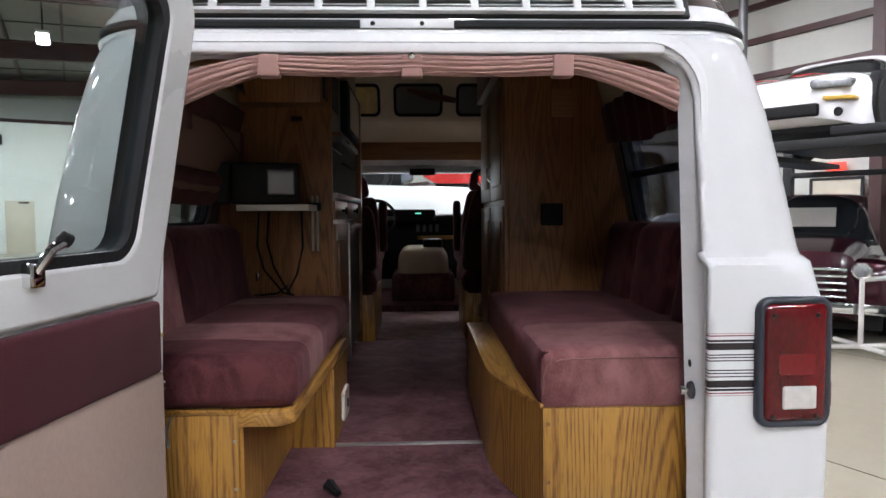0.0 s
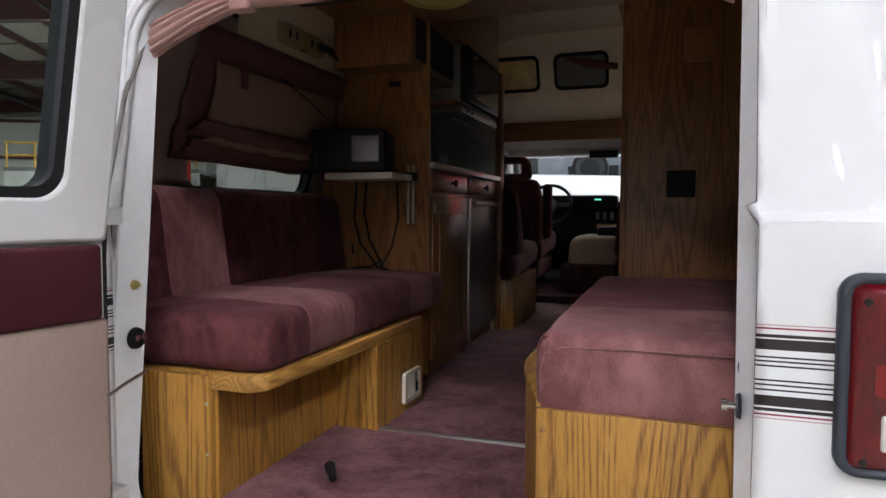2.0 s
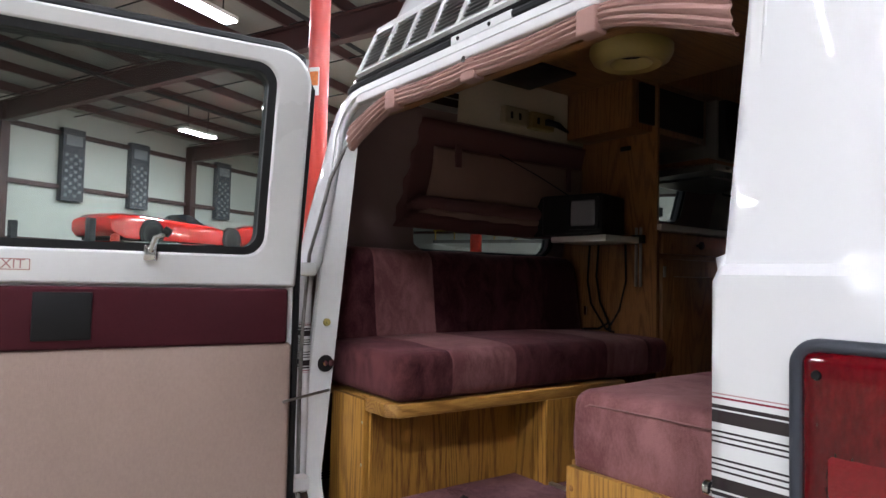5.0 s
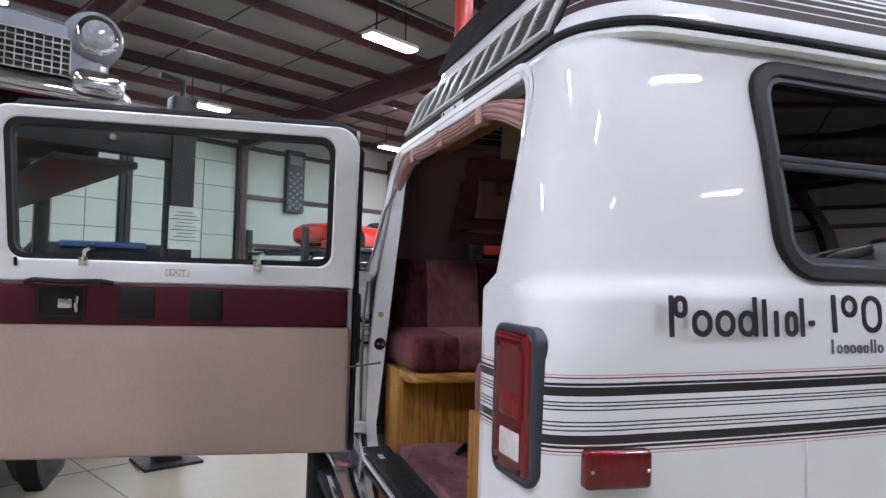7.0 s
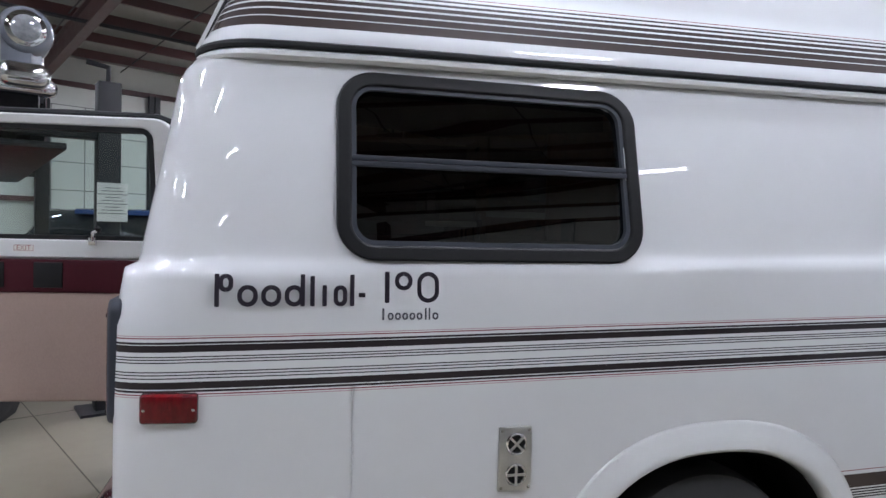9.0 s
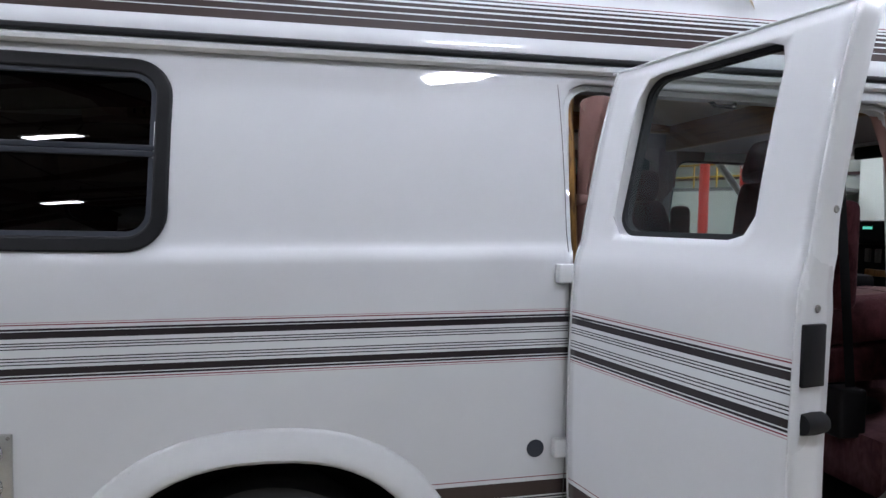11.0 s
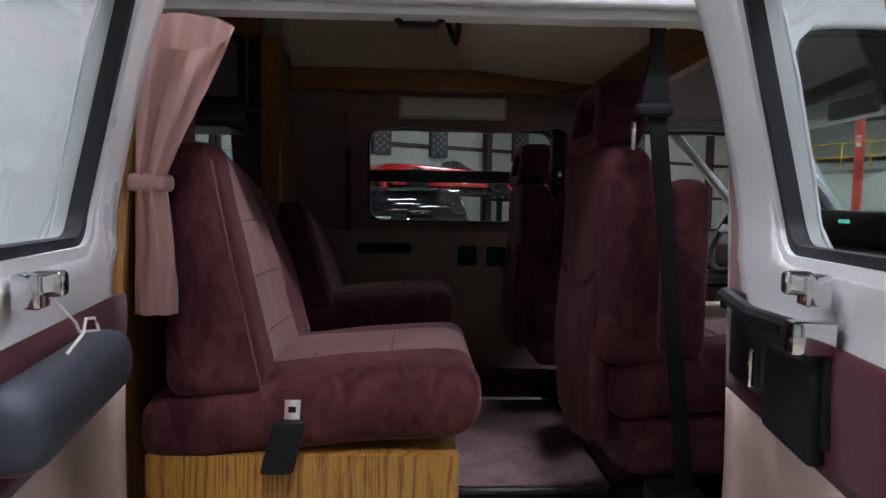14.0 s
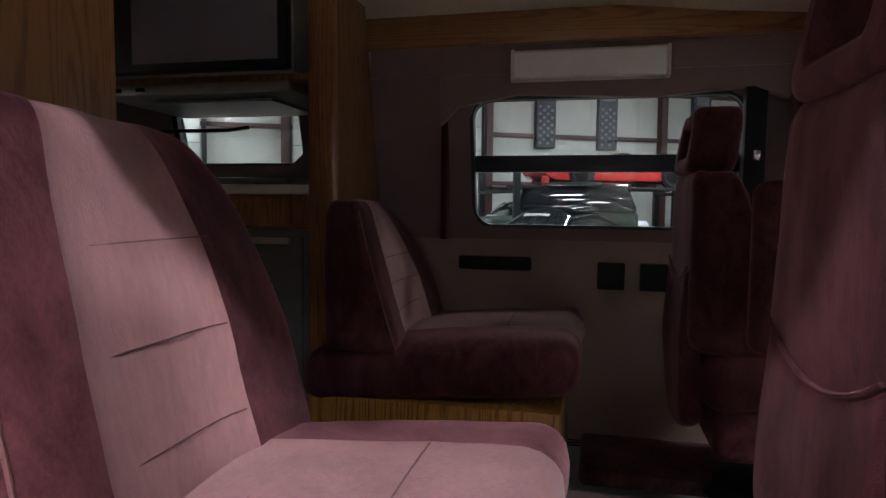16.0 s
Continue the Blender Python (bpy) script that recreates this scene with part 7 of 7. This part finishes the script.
# right of the van: a white sports car raised over a dark maroon pickup
LR = pose(5.67, 7.13, 0, 0, 0, -50)
LRT = pose(5.22, 7.55, 0, 0, 0, -35)
lift(LR, 3.3, 5.8, 2.26, "black four-post car lift")
v = vehicle("sports_car", "white sports car with red hood stripes on a lift", LR @ pose(0, 0, 2.26), 4.7, 1.86, SPORT, SPORTR, P_WHITE, ground=0.09)
part("grille", rbox((-0.52, -2.425, 0.19), (0.52, -2.25, 0.33), 0.03, 0.06, shape=lambda p: Vector((p.x, p.y + 0.17 * p.x * p.x, p.z))), M["black"], v)
for s in (-1, 1):
    part("headlight", rbox((s * 0.62 - 0.17, -2.375, 0.50), (s * 0.62 + 0.17, -2.05, 0.605), 0.04, 0.05, shape=lambda p: Vector((p.x, p.y + 0.5 * (abs(p.x) - 0.6), p.z + 0.12 * (p.y + 2.1)))), M["carlens"], v, "clear headlight")
    part("indicator", rbox((s * 0.70 - 0.13, -2.33, 0.345), (s * 0.70 + 0.13, -2.10, 0.385), 0.015, 0.05, shape=lambda p: Vector((p.x, p.y + 0.6 * (abs(p.x) - 0.7), p.z))), M["yellow"], v)
    part("fog_lamp", lathe([(0.05, 0), (0.04, 0.02), (0, 0.02)], pose(s * 0.68, -2.27, 0.225, 90), 14), M["black"], v)
    part("hood_stripe", bx(s * 0.25 - 0.09, s * 0.25 + 0.09, -1.95, -1.0, 0.735, 0.745, m=pose(0, 0, 0, 8.0) @ pose(0, 0, 0.24)), P_RED, v)
v = vehicle("pickup_truck", "deep maroon vintage pickup truck with chrome grille", LRT @ pose(0.38, 0.0, 0), 4.8, 1.8, OLD, [(-0.80, 1.10, 0.72), (-0.48, 1.64, 0.64), (0.7, 1.69, 0.64), (1.1, 1.10, 0.62)], P_MAR, wheel=0.36, cat="truck")
bm = B()
for i in range(5):
    box(bm, -0.42, 0.42, -2.36 + 0.0, -2.2, 0.50 + i * 0.075, 0.53 + i * 0.075, 0.008)
part("grille", bm, M["chrome"], v)
part("bumper", bx(-0.88, 0.88, -2.55, -2.42, 0.36, 0.48, 0.03), M["chrome"], v)
part("paper", bx(-0.30, 0.26, -0.006, 0.0, 0.0, 0.28, m=pose(0, -0.775, 1.24, -29)), M["ivoryw"], v, "white price sheet in the windscreen")
for s in (-1, 1):
    part("fender", rbox((s * 0.62 - 0.28, -2.25, 0.30), (s * 0.62 + 0.28, -1.0, 0.92), 0.2, 0.1), P_MAR, v)
lamps_on(v, [(-0.55, -2.24, 0.80), (0.55, -2.24, 0.80)], 0.085, "carlens")
sg = thing("rolling_stand", "white tubular stand on casters", "stand", at=pose(4.40, 4.75, 0))
for pts in ([(0, 0, 0.08), (0, 0, 0.75)], [(-0.35, 0, 0.08), (0.45, 0, 0.08)], [(0, -0.35, 0.08), (0, 0.4, 0.08)], [(0, 0, 0.75), (0.5, 0, 0.78)]):
    part("bar", tube(pts, 0.025, 8), M["ivoryw"], sg)
v = vehicle("old_sedan", "cream vintage sedan parked by the wall", pose(5.9, 13.2, 0, 0, 0, -30), 4.6, 1.75, OLD, OLDR, P_YEL)
lamps_on(v, [(-0.5, -2.24, 0.80), (0.5, -2.24, 0.80)], 0.10)
v = vehicle("old_roadster", "dark blue vintage car with chrome trim", pose(7.3, 10.3, 0, 0, 0, -45), 4.6, 1.75, OLD, OLDR, P_BLU)
lamps_on(v, [(-0.5, -2.24, 0.80), (0.5, -2.24, 0.80)], 0.10)
tagged(part("silver_duct", lathe([(0.10, 0), (0.10, 7.0)], pose(7.25, 12.9, 0), 20), M["duct"], None), "silver round duct standing by the wall", "duct")
tagged(part("blue_post", bx(5.6, 5.78, 15.1, 15.28, 0, 3.6), P_BLU, None), "blue painted steel lift post", "post")

# left of the van: a silver classic raised over an off-road car, posts, more lifts
TURN = pose(-2.75, -0.95, 0, 0, 0, 23) @ pose(2.75, 0.95, 0)
LL = TURN @ pose(-5.2, -2.4, 0, 0, 0, 90)
T = thing("car_lift", "black four-post lift with a silver classic car", "car lift", at=LL)
for sx in (-1, 1):
    part("runway", bx(sx * 0.93 - 0.25, sx * 0.93 + 0.25, -2.45, 2.45, 1.97, 2.02, 0.01), M["liftblk"], T)
    for y in (-2.45, 2.45):
        p = part("post", bx(sx * 1.45 - 0.08, sx * 1.45 + 0.08, y - 0.08, y + 0.08, 0, 2.50, 0.01), M["liftblk"], T)
        part("foot_plate", bx(sx * 1.45 - 0.19, sx * 1.45 + 0.19, y - 0.17, y + 0.17, 0, 0.02), M["liftblk"], p)
        part("cable_arm", tube([(sx * 1.45, y, 2.48), (sx * 1.45, y, 2.62), (sx * 1.30, y, 2.64)], 0.02, 6), M["liftblk"], p)
for y in (-2.45, 2.45):
    cb = part("cross_beam", bx(-1.45, 1.45, y - 0.06, y + 0.06, 2.06, 2.22, 0.01), M["liftblk"], T)
    for x in (-1.0, -0.3, 0.3, 1.0):
        part("bolt", lathe([(0.025, 0), (0.02, 0.015), (0, 0.016)], pose(x, y - 0.06, 2.15, 90), 12), M["steel"], cb)
sh = tagged(part("notice_sheet", bx(-2.668, -2.660, -1.035, -0.825, 1.45, 1.74), M["ivoryw"], None), "white paper notice taped to the lift post", "paper")
for k in range(9):
    w = 0.05 + 0.025 * ((k * 7) % 3)
    part("print_bar", bx(-2.660, -2.659, -0.93 - w, -0.93 + w, 1.70 - k * 0.024, 1.706 - k * 0.024), M["grey"], sh)
sh.matrix_world = TURN
v = vehicle("classic_car", "silver classic car with chrome grille and bumper", LL @ pose(0.17, 0.03, 2.02), 4.7, 1.86, [(-2.3, 0.86, 0.80), (-2.15, 0.95, 0.90), (-1.0, 1.02, 0.94), (1.4, 1.0, 0.92), (2.3, 0.85, 0.80)], SEDANR, P_SILV, ground=0.36, rim="liftblk")
part("grille_back", bx(-0.60, 0.60, -2.36, -2.28, 0.50, 0.74), M["black"], v)
bm = B()
for i in range(25):
    box(bm, -0.60 + i * 0.05, -0.594 + i * 0.05, -2.375, -2.355, 0.50, 0.74)
for i in range(7):
    box(bm, -0.60, 0.60, -2.378, -2.358, 0.50 + i * 0.04, 0.505 + i * 0.04)
part("grille_mesh", bm, M["steel"], v, "chrome egg-crate grille")
part("valance", bx(-0.85, 0.85, -2.34, -1.2, 0.12, 0.36, 0.03), M["black"], v, "dark lower valance")
part("bumper", rbox((-0.95, -2.52, 0.32), (0.95, -2.38, 0.44), 0.05, 0.06), M["chrome"], v, "chrome bumper")
for s in (-1, 1):
    part("bumper_bullet", rbox((s * 0.74 - 0.16, -2.58, 0.36), (s * 0.74 + 0.16, -2.36, 0.54), 0.07, 0.05), M["chrome"], v)
    part("lamp_pod", lathe([(0.19, -0.25), (0.185, 0.0), (0.16, 0.06), (0.135, 0.075)], pose(s * 0.76, -2.26, 0.82, 90), 28), P_SILV, v)
lamps_on(v, [(-0.76, -2.32, 0.82), (0.76, -2.32, 0.82)], 0.115, "carlens")
v = vehicle("off_road_car", "red open off-road car with large tyres", pose(-3.75, -2.45, 0, 0, 0, 90), 3.9, 1.75, [(-1.9, 0.95, 0.70), (-0.6, 1.0, 0.78), (0.3, 0.98, 0.80), (1.9, 0.98, 0.80)], None, P_RED, wheel=0.43, ground=0.55)
v = vehicle("suv", "dark blue estate car parked by the hall doors", pose(-11.0, -3.4, 0, 0, 0, 8), 4.6, 1.85, SUV, SUVR, P_BLU)
for x, y in ((-4.3, 1.67), (-6.8, 5.65), (-8.6, 9.4), (-11.8, 12.7)):
    p = tagged(part("red_post", lathe([(0.095, 0), (0.095, 5.2)], pose(x, y, 0), 20), M["red"], None), "red painted steel lift post", "post", "red posts")
    part("base_plate", bx(x - 0.2, x + 0.2, y - 0.2, y + 0.2, 0, 0.02), M["red"], p)
    part("warning_label", bx(-0.05, 0.05, -0.0985, -0.090, 2.93, 3.19, 0.002, m=pose(x, y, 0, 0, 0, 40)), M["ivoryw"], p, "orange and white warning label")
    part("label_print", bx(-0.042, 0.042, -0.1000, -0.0975, 3.02, 3.15, m=pose(x, y, 0, 0, 0, 40)), M["orange"], p)
v = vehicle("sedan", "black sedan with a paper on its windscreen", pose(-12.6, 2.5, 0, 0, 0, 62), 4.7, 1.86, SEDAN, SEDANR, P_BLK)
part("paper", bx(-0.35, 0.25, -0.012, 0.0, 0.0, 0.30, m=pose(0, -0.86, 1.05, -50)), M["ivoryw"], v, "white price sheet")
v = vehicle("army_truck", "dark green canvas-topped truck with a red beacon", pose(-16.6, 2.2, 0, 0, 0, 0), 4.4, 1.9, [(-2.2, 1.05, 0.80), (-1.0, 1.15, 0.88), (-0.9, 1.35, 0.90), (2.1, 1.35, 0.90), (2.2, 1.2, 0.88)], [(-0.95, 1.4, 0.86), (-0.8, 2.0, 0.84), (2.0, 2.02, 0.84), (2.15, 1.4, 0.86)], car_paint("army_green_paint", (0.02, 0.035, 0.025), 0.6), wheel=0.42, ground=0.5, cat="truck")
part("beacon", lathe([(0.11, 0), (0.10, 0.16), (0.0, 0.20)], pose(0.3, -0.2, 2.0), 16), M["red"], v, "red beacon lamp")
LW2 = HM @ pose(-14.4, 11.4, 0, 0, 0, 180)
lift(LW2, 2.9, 6.0, 1.92, "black four-post lift carrying a red convertible")
vehicle("convertible", "red convertible on a lift", LW2 @ pose(0, -0.4, 1.92), 4.6, 1.86, [(y, z * 0.86, w) for y, z, w in SPORT], [(-0.75, 0.78, 0.70), (-0.45, 1.02, 0.62), (-0.35, 1.02, 0.62), (-0.25, 0.8, 0.62)], P_RED, open_top=True)
vehicle("estate_car", "white estate car parked under a lift", LW2 @ pose(0, 0.9, 0), 4.6, 1.85, SUV, [(y, z * 0.86, w) for y, z, w in SUVR], P_WHITE)
LW3 = HM @ pose(-14.4, 17.4, 0, 0, 0, 180)
lift(LW3, 2.9, 4.6, 1.92, "black four-post lift further along the wall")
vehicle("convertible", "second red convertible on a lift", LW3 @ pose(0, 0, 1.92), 4.6, 1.86, SPORT, SPORTR, P_RED)
vehicle("sedan", "silver sedan under a lift", LW3, 4.6, 1.85, SEDAN, SEDANR, P_SILV)
# ahead of the van: a white van, and a lift with two cars behind it
v = vehicle("white_van", "plain white van parked ahead", pose(0.3, 9.3, 0, 0, 0, 84), 5.2, 2.0, [(-2.6, 1.2, 0.8), (-2.3, 1.55, 0.95), (-1.0, 1.86, 0.98), (2.4, 1.98, 0.98), (2.6, 1.7, 0.9)], None, P_WHITE, cat="van")
LF = pose(-0.6, 13.6, 0, 0, 0, 88)
lift(LF, 3.0, 6.4, 1.95, "black lift with cars ahead of the van")
v = vehicle("old_coupe", "silver vintage coupe on a lift", LF @ pose(0, 1.9, 1.95), 4.4, 1.7, OLD, OLDR, P_SILV)
lamps_on(v, [(-0.5, -2.24, 0.80), (0.5, -2.24, 0.80)], 0.10)
vehicle("coupe", "red coupe on a lift", LF @ pose(0.4, -3.0, 1.95), 4.4, 1.8, SPORT, SPORTR, P_RED)
vehicle("old_sedan", "black vintage sedan on a lift", pose(-4.2, 14.0, 1.95, 0, 0, 80), 4.6, 1.75, OLD, OLDR, P_BLK)
lift(pose(-4.2, 14.0, 0, 0, 0, 80), 3.0, 4.8, 1.95, "black lift with a vintage sedan")
